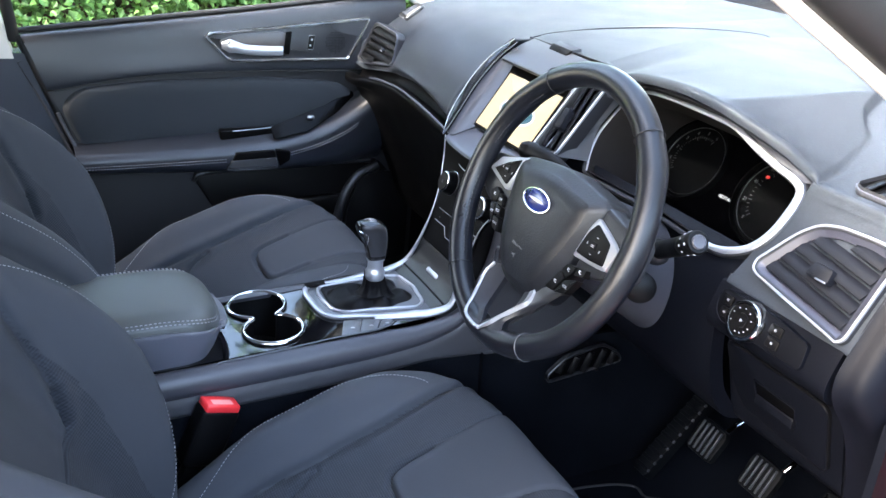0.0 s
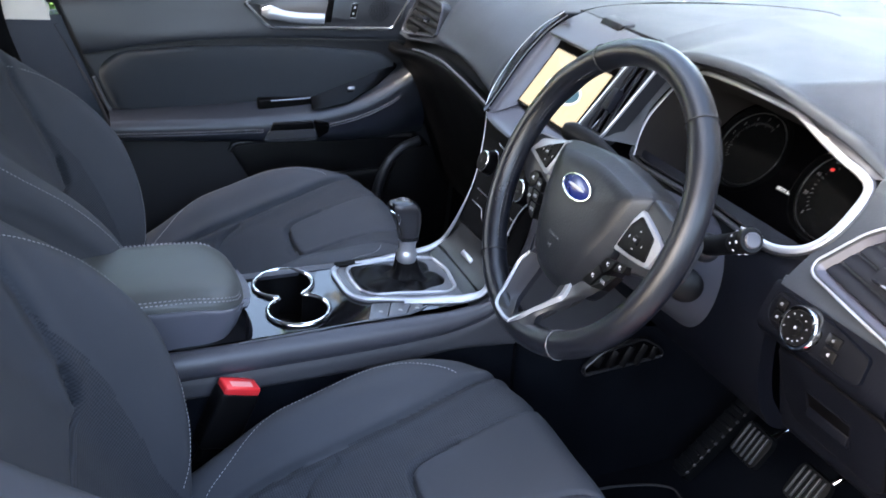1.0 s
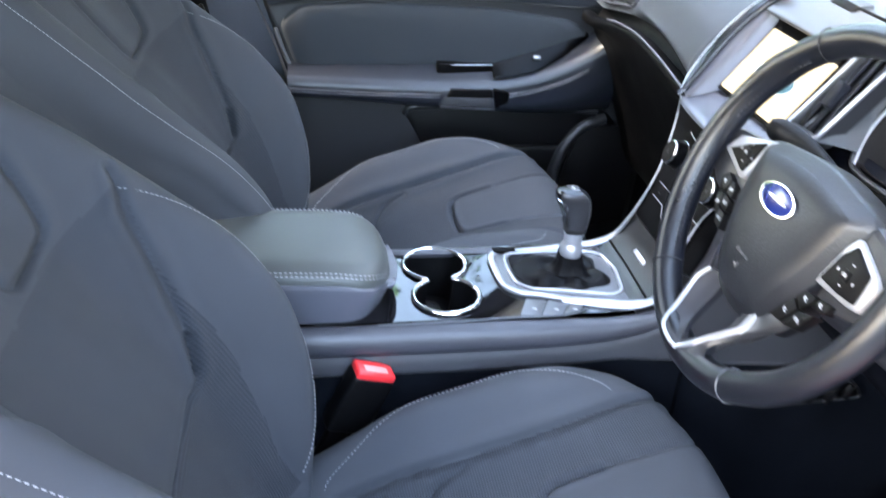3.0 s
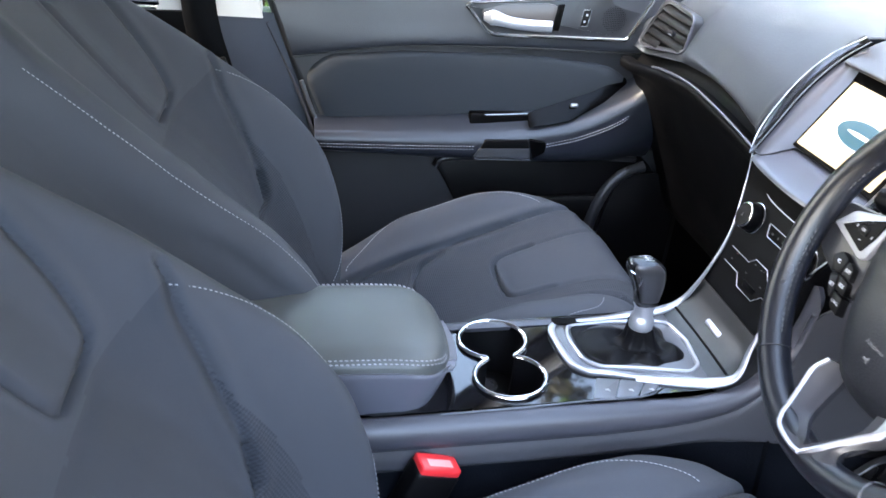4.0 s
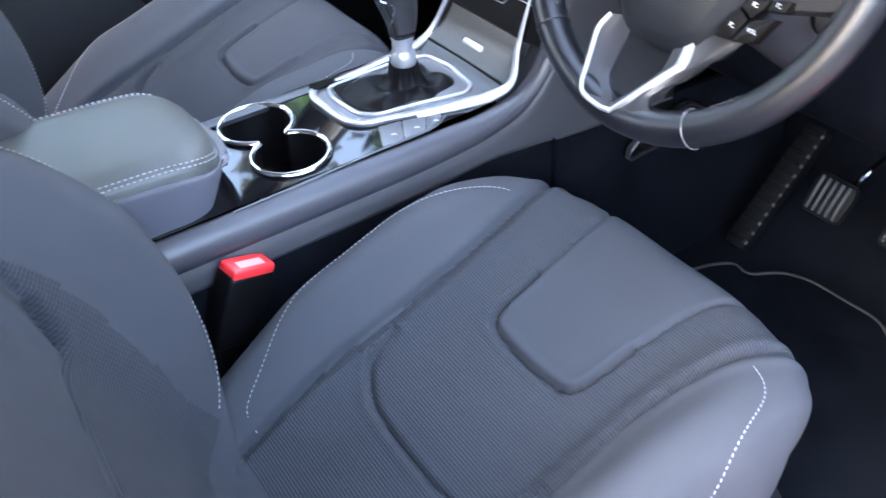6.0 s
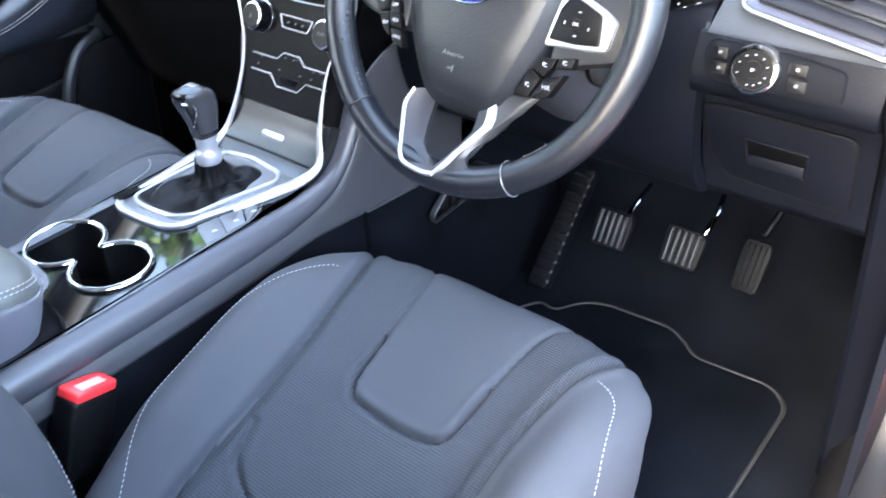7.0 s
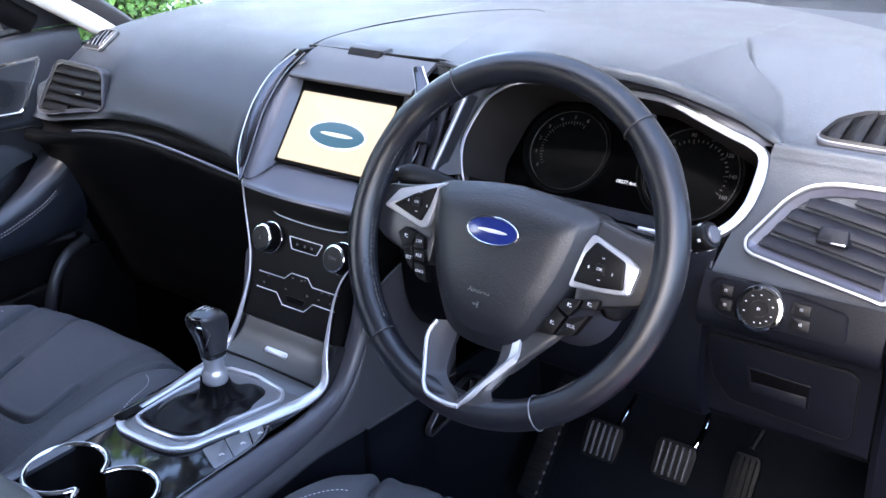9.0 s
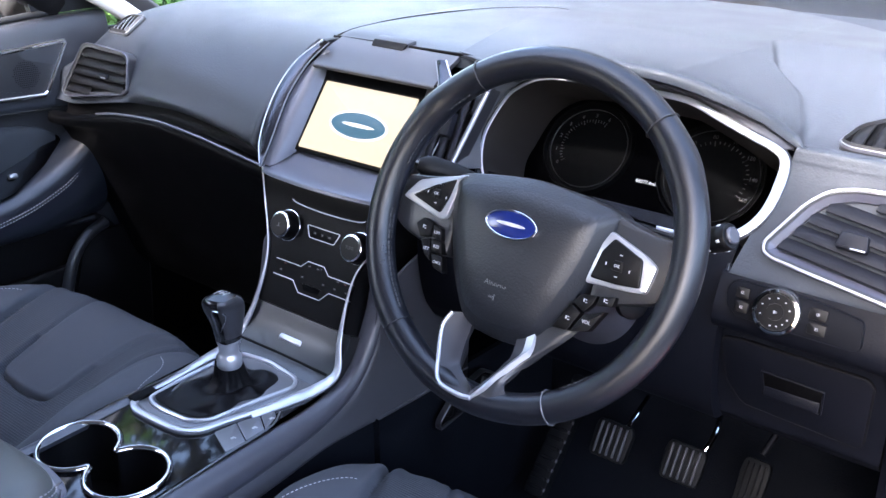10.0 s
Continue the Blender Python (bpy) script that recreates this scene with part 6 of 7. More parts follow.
    for k in range(10):
        t = radians(36 * k)
        add("symbol", box_mesh("symbol", (0.0016, 0.0030, 0.0022), MARKING, 0.0004), head, m=pose(0.0158 * math.cos(t), 0.0158 * math.sin(t), 0.018, 0, 0, math.degrees(t)))
        if k % 2 == 0:
            add("symbol", box_mesh("symbol", (0.0016, 0.0038, 0.0045), MARKING, 0.0004), head, m=pose(0.0170 * math.cos(t), 0.0170 * math.sin(t), 0.037, 0, 0, math.degrees(t)))
    sl = np.array([(-0.06, 0.012, -0.125), (-0.10, 0.030, -0.108), (-0.147, 0.042, -0.088), (-0.188, 0.044, -0.058)])
    add("stalk", sweep_mesh("stalk", spline(sl, 20), disc_profile(0.0085, 0.013, 14), DARK, up=(0, 1, 0), scale=np.interp(np.linspace(0, 1, 20), [0, 0.5, 0.93, 1], [0.8, 1.0, 1.15, 0.6])), col, "black indicator stalk")


THREADDARK = mat("dark_seam", (0.01, 0.01, 0.012), 0.6)
DARKTHREAD = mat("dark_thread", (0.02, 0.02, 0.022), 0.6)
PADSKIN = mat("airbag_skin", (0.0066, 0.0076, 0.0102), 0.45, grain=0.6, scale=420, spec=0.4)
SPOKEGREY = mat("satin_spoke_grey", (0.020, 0.021, 0.026), 0.45, vary=0.04, spec=0.22)
PADMARK = mat("embossed_mark", (0.06, 0.06, 0.063), 0.5)
steering()



# ---- seats ----
def distance(p, line):
    """Distance of points p (n, 2) from a polyline."""
    best = np.full(len(p), 9.0)
    for a, b in zip(line[:-1], line[1:]):
        ab = b - a
        t = np.clip(((p - a) @ ab) / max(ab @ ab, 1e-12), 0, 1)
        best = np.minimum(best, np.linalg.norm(p - a - t[:, None] * ab, axis=1))
    return best


def inside(p, poly):
    """Which points lie in a polygon."""
    r = np.zeros(len(p), bool)
    q = np.roll(poly, 1, 0)
    for (x1, y1), (x2, y2) in zip(poly, q):
        c = (y1 > p[:, 1]) != (y2 > p[:, 1])
        r ^= c & (p[:, 0] < (x2 - x1) * (p[:, 1] - y1) / (y2 - y1 + 1e-12) + x1)
    return r


def cushion_shape(name, path, half, bolster, side, seams, ribbed, nu, nv, height=0.15, plain=(), flip=1, bow=0.0, puffs=(), inner=1.0):
    """An upholstered body: a centre line (y, z), half widths and bolster heights along it; seams and ribbed areas in (x, run)."""
    c = even(spline(path, 300), nu)
    run = np.r_[0, np.cumsum(np.linalg.norm(np.diff(c, axis=0), axis=1))]
    t = np.gradient(c, axis=0)
    t /= np.linalg.norm(t, axis=1, keepdims=True)
    nrm = flip * np.stack([-t[:, 1], t[:, 0]], 1)
    f = np.linspace(0, 1, nu)
    w = np.interp(f, *zip(*half))
    h = np.interp(f, *zip(*bolster))
    h = np.convolve(np.pad(h, 8, mode="edge"), np.ones(17) / 17, mode="valid")
    w = np.convolve(np.pad(w, 8, mode="edge"), np.ones(17) / 17, mode="valid")
    v = np.zeros((nu, nv, 3))
    us = np.zeros((nu, nv))
    for i in range(nu):
        k, W = h[i], w[i]
        prof = [(-W * 0.93, -height), (-W * 0.995, -height * 0.6), (-W * 1.0, -0.035 + k * 0.35), (-W * 0.955, -0.006 + k * 0.78), (-W * 0.86, k * 0.98), (-W * 0.75, k * 0.93), (-W * 0.60, k * 0.42), (-W * 0.44, k * 0.04), (-W * 0.2, -0.002), (0, -0.003)]
        prof = prof + [(-x, o * inner if o > 0 else o) for x, o in prof[-2::-1]]
        q = even(spline(prof, 240), nv)
        us[i] = q[:, 0]
        v[i, :, 0] = q[:, 0]
        v[i, :, 1] = c[i, 0] + nrm[i, 0] * q[:, 1]
        v[i, :, 2] = c[i, 1] + nrm[i, 1] * q[:, 1]
    if bow:
        g = np.clip((f - 0.45) / 0.25, 0, 1)
        v[:, :, 1] -= bow * (g * g * (3 - 2 * g))[:, None] * np.minimum(np.abs(us) / 0.225, 1.05) ** 3
    p = np.stack([us.ravel(), np.repeat(run, nv)], 1)
    flat = v.reshape(-1, 3).copy()
    du, dv = np.gradient(v, axis=0), np.gradient(v, axis=1)
    n3 = np.cross(dv, du).reshape(-1, 3)
    n3 /= np.maximum(np.linalg.norm(n3, axis=1, keepdims=True), 1e-9)
    if n3[(nu // 2) * nv + nv // 2] @ np.array([0, *nrm[nu // 2]]) < 0:
        n3 = -n3
    top = (np.tile(np.arange(nv), nu) > nv * 0.12) & (np.tile(np.arange(nv), nu) < nv * 0.88)
    for line, depth, width in seams:
        d = distance(p, even(spline(line, 80), 60))
        flat -= n3 * (top * (depth * np.exp(-(d / width) ** 2) - 0.3 * depth * np.exp(-((d - 2.6 * width) / (1.6 * width)) ** 2)))[:, None]
    for poly, rise, soft in puffs:
        q = np.array(poly)
        k = np.where(inside(p, q) & top)[0]
        d = distance(p[k], np.vstack([q, q[:1]]))
        flat[k] += n3[k] * (rise * (1 - np.exp(-(d / soft) ** 2)))[:, None]
    fs = grid_faces(nu, nv)
    mid = p[np.array(fs)].mean(1)
    topf = np.array([top[q[0]] for q in fs])
    idx = np.zeros(len(fs), np.int32)
    for poly in ribbed:
        idx[inside(mid, np.array(poly)) & topf] = 1
    for poly in plain:
        idx[inside(mid, np.array(poly)) & topf] = 2
    # close the underside with a plain base
    low = len(flat)
    rim = [i * nv for i in range(nu)] + [(nu - 1) * nv + j for j in range(1, nv)] + [i * nv + nv - 1 for i in range(nu - 2, -1, -1)] + list(range(nv - 2, 0, -1))
    centre = flat[rim].mean(0)
    flat = np.vstack([flat, centre[None]])
    extra = [(b, a, low) for a, b in zip(rim, rim[1:] + rim[:1])]
    uv = np.vstack([p, [[0, 0]]])
    me = mesh(name, flat, fs + extra, [SIDECLOTH, RIBCLOTH, PADCLOTH], 60, list(idx) + [0] * len(extra), uv)
    return me, v, us, run


def on_skin(v, us, run, u, r, lift=0.0008, flip=1):
    """The place on an upholstered body at (x, run)."""
    i = min(max(int(np.searchsorted(run, r)) - 1, 0), len(run) - 2)
    f = (r - run[i]) / (run[i + 1] - run[i])
    row, uu = v[i] * (1 - f) + v[i + 1] * f, us[i] * (1 - f) + us[i + 1] * f
    lo, hi = int(uu.argmin()), int(uu.argmax())
    lo, hi = min(lo, hi), max(lo, hi)
    q = np.array([np.interp(u, uu[lo:hi + 1], row[lo:hi + 1, k]) for k in range(3)])
    d = v[i + 1].mean(0) - v[i].mean(0)
    n = np.array((0, -d[2], d[1]))
    return q + flip * n / np.linalg.norm(n) * lift


def seat(x, label, lift=0.0, aside=0.0, deep=1.0, inner=1.0):
    top = thing("car_seat", label, "car seat", "front seats", m=pose(x, 0, 0))
    path = [(0.30, 0.475), (0.36, 0.492), (0.45, 0.522), (0.55, 0.560), (0.65, 0.602), (0.74, 0.634), (0.80, 0.648), (0.838, 0.644), (0.862, 0.620), (0.872, 0.57), (0.862, 0.50), (0.84, 0.45)]
    cs = np.array(spline(path, 300))
    ln = np.r_[0, np.cumsum(np.linalg.norm(np.diff(cs, axis=0), axis=1))]

    def at(y):
        k = cs[:, 0].argmax()
        return float(np.interp(y, cs[:k, 0], ln[:k]))
    mirrored = lambda l: [(-a, b) for a, b in l]
    crease = [(-0.128, 0.072), (-0.139, 0.175), (-0.138, 0.295), (-0.140, 0.398), (-0.153, 0.498), (-0.172, 0.56), (-0.190, 0.62)]
    ucurve = [(-0.129, 0.285), (-0.117, 0.240), (-0.087, 0.217), (-0.05, 0.211), (0.0, 0.209), (0.05, 0.211), (0.087, 0.217), (0.117, 0.240), (0.129, 0.285)]
    notch = [(-0.118, ln[-1] * 0.80), (-0.087, 0.547), (-0.074, 0.444), (-0.070, 0.390), (-0.062, 0.371), (-0.045, 0.364), (0.0, 0.361), (0.045, 0.364), (0.062, 0.371), (0.070, 0.390), (0.074, 0.444), (0.087, 0.547), (0.118, ln[-1] * 0.80)]
    seams = [(crease, 0.009, 0.0045), (mirrored(crease), 0.009, 0.0045), (ucurve, 0.006, 0.0032), (notch[2:11], 0.006, 0.0034), (notch, 0.003, 0.0030)]
    middle = [(-0.136, 0.302)] + ucurve[1:-1] + [(0.136, 0.302), (0.140, 0.398), (0.153, 0.498), (0.172, 0.56), (0.118, 0.60), (0.087, 0.547), (0.074, 0.444), (0.060, 0.372), (0.0, 0.361), (-0.060, 0.372), (-0.074, 0.444), (-0.087, 0.547), (-0.118, 0.60), (-0.172, 0.56), (-0.153, 0.498), (-0.140, 0.398)]
    outer = [(-0.134, 0.101), (-0.156, 0.106), (-0.178, 0.151), (-0.214, 0.229), (-0.222, 0.32), (-0.218, 0.41), (-0.202, 0.473), (-0.186, 0.505), (-0.169, 0.512)]
    rib = [crease + mirrored(crease)[::-1]]
    smooth_panel = [notch]
    me, v, us, run = cushion_shape("cushion", path, [(0, 0.215), (0.25, 0.242), (0.6, 0.246), (0.72, 0.238), (0.85, 0.222), (1, 0.20)], [(0, 0.012), (0.12, 0.042), (0.3, 0.075), (0.48, 0.068), (0.60, 0.040), (0.70, 0.010), (0.8, -0.005), (1, -0.012)], None, seams, rib, 280, 280, plain=smooth_panel, bow=0.055, puffs=[(notch, 0.0025, 0.014), (middle, 0.003, 0.016)])
    c = add("cushion", me, top, "cloth cushion with ribbed centre", pose(aside, 0, lift))
    wide = [(-a + 0.020 * min(1.0, max(0.0, (b - 0.1) / 0.15)), b + 0.012 * (b > 0.45)) for a, b in outer[:-1]] + [(0.172, 0.520)]
    for l in (outer, wide):
        stitches("stitching", [on_skin(v, us, run, a, b) for a, b in even(spline(l, 60), 40)], THREAD, c, 0.0058, 0.0038, 0.00045, "pale thread stitching")
    bpath = [(0.37, 0.40), (0.350, 0.46), (0.325, 0.53), (0.292, 0.62), (0.250, 0.70), (0.203, 0.775), (0.145, 0.845), (0.084, 0.912), (-0.01, 1.02), (-0.075, 1.10), (-0.105, 1.145), (-0.14, 1.165), (-0.19, 1.15)]
    bs = np.array(spline(bpath, 300))
    bl = np.r_[0, np.cumsum(np.linalg.norm(np.diff(bs, axis=0), axis=1))]

    def az(z):
        k = bs[:, 1].argmax()
        return float(np.interp(z, bs[:k, 1], bl[:k]))
    bcrease = [(-0.199, 0.578), (-0.188, 0.557), (-0.175, 0.530), (-0.162, 0.482), (-0.148, 0.436), (-0.137, 0.400), (-0.124, 0.362)]
    valley = [(-0.160, 0.470), (-0.155, 0.435), (-0.153, 0.39), (-0.150, 0.343), (-0.140, 0.27), (-0.133, 0.21), (-0.141, 0.149)]
    lowpad = [(-0.138, 0.398), (-0.126, 0.364), (-0.112, 0.352), (-0.06, 0.350), (0.0, 0.348), (0.06, 0.350), (0.112, 0.352), (0.126, 0.364), (0.138, 0.398)]
    pad = [(-0.168, 0.80), (-0.158, 0.735), (-0.147, 0.645), (-0.135, 0.594), (-0.124, 0.580), (-0.090, 0.575), (-0.050, 0.576), (-0.036, 0.586), (-0.032, 0.625), (-0.034, 0.70), (-0.036, 0.80)]
    flank = [(-0.236, 0.75), (-0.246, 0.688), (-0.257, 0.612), (-0.260, 0.522), (-0.250, 0.39), (-0.225, 0.28)]
    chest = [(-0.190, 0.560), (-0.168, 0.500), (-0.152, 0.442)] + lowpad + [(0.152, 0.442), (0.168, 0.500), (0.190, 0.560), (0.130, 0.566), (0.0, 0.560), (-0.130, 0.566)]
    bseams = [(bcrease, 0.007, 0.0034), (mirrored(bcrease), 0.007, 0.0034), (lowpad, 0.006, 0.0030), (pad, 0.007, 0.0034), (valley, 0.002, 0.007), (mirrored(valley), 0.002, 0.007), (flank, 0.003, 0.0030), (mirrored(flank), 0.003, 0.0030)]
    brib = [valley + mirrored(valley)[::-1]]
    me, v, us, run = cushion_shape("backrest", bpath, [(0, 0.15), (0.08, 0.175), (0.18, 0.215), (0.32, 0.250), (0.47, 0.262), (0.62, 0.255), (0.82, 0.215), (0.93, 0.17), (1, 0.13)], [(a, b * deep) for a, b in ((0, 0.0), (0.1, 0.038), (0.2, 0.078), (0.28, 0.112), (0.36, 0.128), (0.43, 0.120), (0.52, 0.098), (0.62, 0.078), (0.78, 0.036), (0.9, 0.0), (1, -0.01))], None, bseams, brib, 300, 280, 0.13, plain=[chest], flip=-1, inner=inner, puffs=[(pad, 0.006, 0.012), (chest, 0.004, 0.014)])
    b = add("backrest", me, top, "reclined cloth backrest with raised bolsters")
    outer = [(-0.150, 0.15), (-0.180, 0.23), (-0.212, 0.33), (-0.232, 0.452), (-0.238, 0.541), (-0.236, 0.617), (-0.226, 0.697), (-0.216, 0.77)]
    fork = [(-0.186, 0.556), (-0.200, 0.522), (-0.212, 0.488), (-0.222, 0.44), (-0.226, 0.40), (-0.222, 0.34), (-0.202, 0.27), (-0.172, 0.195), (-0.142, 0.158)]
    for l in (mirrored(outer), fork):
        stitches("stitching", [on_skin(v, us, run, a_, b_, 0.0010, -1) for a_, b_ in even(spline(l, 60), 50)], THREAD, b, 0.0058, 0.0038, 0.00045, "pale thread stitching")
    # headrest, posts and guides
    h = add("headrest", box_mesh("headrest", (0.25, 0.09, 0.17), SIDECLOTH, 0.035), top, "padded cloth headrest", pose(0, -0.235, 1.32, -18, 0, 0))
    for s in (-1, 1):
        rod("post", [(s * 0.065, -0.16, 1.12), (s * 0.065, -0.20, 1.20), (s * 0.065, -0.225, 1.27)], 0.006, CHROME, top, 10, label="chrome headrest post")
        add("guide", lathe_mesh("guide", [(0.001, 0), (0.014, 0), (0.014, 0.010), (0.010, 0.014), (0.001, 0.014)], DARK, 20), top, "black post guide", pose(s * 0.065, -0.155, 1.152, 20, 0, 0))
    # base and side cover
    surface("base", [[(-0.20, y, 0.36), (-0.205, y, 0.46), (0, y, 0.47), (0.205, y, 0.46), (0.20, y, 0.36)] for y in (0.20, 0.5, 0.83)], LOWER, top, 10, 20, 0.02, "dark plastic seat base")
    for s in (-1, 1):
        rod("rail", [(s * 0.17, 0.12, 0.352), (s * 0.17, 0.8, 0.352)], 0.012, LOWER, top, 6)
    return top


seat(0.370, "dark grey cloth driver seat with pale stitching, beside the open door", deep=0.95)
seat(-0.322, "dark grey cloth passenger seat with pale stitching, beside the closed door", 0.024, -0.048, inner=0.72)


def buckle(x, y, z, label):
    b = thing("seat_belt_buckle", label, "seat belt buckle", "buckles", m=pose(x, y, z, -20, 6, 12))
    add("body", box_mesh("body", (0.032, 0.062, 0.100), DARK, 0.006), b, m=pose(0, 0, -0.047))
    add("release_key", box_mesh("release_key", (0.029, 0.056, 0.014), RED, 0.003), b, "red release key", pose(0, 0, 0.0045))
    bars("lettering", [(0.003, 0, 0.012, 0.034)], PALERED, b, pose(0, 0, 0.0112))
    add("stalk", box_mesh("stalk", (0.016, 0.03, 0.20), DARK, 0.004), b, m=pose(0, -0.005, -0.17))


PALERED = mat("pale_red_print", (0.85, 0.30, 0.28), 0.4)
buckle(0.112, 0.452, 0.632, "black belt buckle with red key beside the driver seat")
buckle(-0.135, 0.452, 0.600, "black belt buckle with red key beside the passenger seat")


def seat_belt():
    b = thing("seat_belt", "black seat belt hanging on the pillar behind the passenger seat", "seat belt")
    path = [(-0.772, 0.118, 1.30), (-0.772, 0.118, 1.10), (-0.770, 0.125, 0.96), (-0.768, 0.150, 0.86), (-0.765, 0.165, 0.80)]
    add("webbing", sweep_mesh("webbing", spline(path, 30), bar_profile(0.062, 0.0025, 0.3), BELT, up=(1, 0.1, 0)), b)
    add("tongue", box_mesh("tongue", (0.008, 0.055, 0.05), DARK, 0.003), b, "black belt tongue", pose(-0.762, 0.150, 0.855, 20, 0, 0))
    add("guide", box_mesh("guide", (0.03, 0.09, 0.05), DARK, 0.01), b, "black belt guide", pose(-0.785, 0.118, 1.31))


BELT = mat("belt_webbing", (0.0030, 0.0034, 0.0042), 0.85, grain=0.5, scale=600, spec=0.08)
seat_belt()


# ---- passenger door ----
door = thing("door_1", "closed passenger door with dark trim and cloth insert", "door", kind="structure")


def passenger_door():
    e = lambda z: 0.262 + (0.981 - z) * 0.36
    ys = (0.5, 0.75, 1.0, 1.10)
    # upper trim takes the paler colour that carries the window glare
    surface("upper_trim", [[(-0.815, 0.255, 1.004), (-0.81, 0.5, 1.030), (-0.80, 0.75, 1.058), (-0.80, 1.0, 1.088), (-0.80, 1.10, 1.095)], [(-0.785, 0.256, 1.000), (-0.780, 0.5, 1.024), (-0.772, 0.75, 1.050), (-0.772, 1.0, 1.078), (-0.772, 1.10, 1.085)], [(-0.772, e(0.95), 0.955), (-0.766, 0.5, 0.965), (-0.760, 0.75, 0.98), (-0.760, 1.0, 1.0), (-0.760, 1.10, 1.0)], [(-0.768, e(0.90), 0.905), (-0.760, 0.5, 0.930), (-0.758, 0.75, 0.94), (-0.758, 1.0, 0.94), (-0.760, 1.10, 0.94)], [(-0.776, e(0.89), 0.888), (-0.770, 0.5, 0.918), (-0.768, 0.75, 0.925), (-0.768, 1.0, 0.922), (-0.768, 1.10, 0.920)]], LITDOORTOP, door, 40, 50, -0.02)
    rod("window_strip", [(-0.812, 0.252, 1.010), (-0.808, 0.5, 1.036), (-0.80, 0.75, 1.064), (-0.80, 1.0, 1.094)], 0.006, RUBBER, door, 20, label="black window seal")
    rod("seam", [(-0.774, e(0.89), 0.889), (-0.768, 0.5, 0.919), (-0.766, 0.75, 0.926), (-0.766, 1.06, 0.922)], 0.0022, RUBBER, door, 30)
    surface("middle_trim", [[(-0.778, e(0.89), 0.890), (-0.774, 0.5, 0.920), (-0.772, 0.8, 0.926), (-0.770, 1.08, 0.922)], [(-0.772, e(0.80), 0.82), (-0.772, 0.5, 0.83), (-0.772, 0.8, 0.84), (-0.772, 1.08, 0.85)], [(-0.768, e(0.74), 0.74), (-0.768, 0.5, 0.74), (-0.768, 0.8, 0.74), (-0.768, 1.08, 0.76)]], TRIM, door, 20, 30, -0.02)
    # cloth insert, pillowed
    o = rounded([(-0.495, 0.060), (-0.455, 0.098), (-0.31, 0.113), (-0.0576, 0.116), (0.125, 0.100), (0.170, 0.070), (0.165, 0.030), (0.02, -0.030), (-0.458, -0.040)], 0.03, 7)
    c = o.mean(0)
    rows = [np.stack([np.full(len(o), x), 0.81 + c[0] + (o[:, 0] - c[0]) * f, 0.797 + c[1] + (o[:, 1] - c[1]) * f], 1) for f, x in ((1.0, -0.776), (0.985, -0.765), (0.96, -0.760), (0.85, -0.757), (0.5, -0.755), (0.02, -0.755))]
    n = len(o)
    add("insert", mesh("insert", np.array(rows).reshape(-1, 3), grid_faces(6, n, False, True) + [tuple(range(5 * n, 6 * n))], DOORCLOTH, 50), door, "dark cloth insert")
    rod("insert_edge", [(-0.760, 0.81 + a - 0.004, 0.797 + b) for a, b in ((-0.496, 0.050), (-0.478, 0.0), (-0.462, -0.035))], 0.004, SATINDARK, door, 12, label="grey edge strip")
    surface("armrest", [[(-0.768, y0, z0 + 0.004) for y0, z0 in ((0.335, 0.772), (0.55, 0.786), (0.70, 0.796), (0.85, 0.813), (0.96, 0.856), (1.03, 0.90))], [(-0.735, y0, z0) for y0, z0 in ((0.335, 0.770), (0.55, 0.775), (0.70, 0.782), (0.85, 0.802), (0.96, 0.850), (1.02, 0.895))], [(-0.708, y0, z0) for y0, z0 in ((0.335, 0.764), (0.55, 0.762), (0.70, 0.766), (0.85, 0.788), (0.96, 0.840), (1.01, 0.885))], [(-0.698, y0, z0) for y0, z0 in ((0.335, 0.748), (0.55, 0.746), (0.70, 0.748), (0.85, 0.768), (0.96, 0.815), (1.015, 0.86))], [(-0.704, y0, z0) for y0, z0 in ((0.335, 0.728), (0.55, 0.722), (0.70, 0.718), (0.85, 0.724), (0.96, 0.75), (1.03, 0.80))], [(-0.730, y0, z0) for y0, z0 in ((0.335, 0.718), (0.55, 0.708), (0.70, 0.702), (0.85, 0.700), (0.96, 0.71), (1.04, 0.74))], [(-0.772, y0, z0) for y0, z0 in ((0.335, 0.714), (0.55, 0.702), (0.70, 0.696), (0.85, 0.69), (0.96, 0.69), (1.05, 0.70))]], ARMDOOR, door, 60, 60, -0.008, "soft dark door armrest")
    for dz in (0, 0.006):
        stitches("stitching", [(-0.6975, 0.34, 0.742 - dz), (-0.6975, 0.50, 0.741 - dz), (-0.6975, 0.655, 0.742 - dz)], THREAD, door, 0.006, 0.0040, 0.0006)
        stitches("stitching", [(-0.6965, 0.80, 0.750 - dz), (-0.6965, 0.87, 0.768 - dz), (-0.6970, 0.94, 0.798 - dz), (-0.700, 0.985, 0.830 - dz)], THREAD, door, 0.006, 0.0040, 0.0006)
    G = plane_at((-0.6952, 0.80, 0.752), (0, 1, 0), (0.16, 0, 1))
    # dark plates stand in for the shade in the grip's hollows
    add("pull_cup", plate_mesh("pull_cup", rounded([(-0.128, 0.004), (-0.04, 0.006), (-0.035, -0.012), (-0.137, -0.014)], 0.003), -0.006, 0.0015, DARK, 0.001), door, "dark plate for the shaded hollow of the pull grip", G)
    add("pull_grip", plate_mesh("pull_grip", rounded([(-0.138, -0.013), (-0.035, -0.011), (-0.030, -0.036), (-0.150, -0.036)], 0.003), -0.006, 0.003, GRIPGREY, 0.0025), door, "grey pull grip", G)
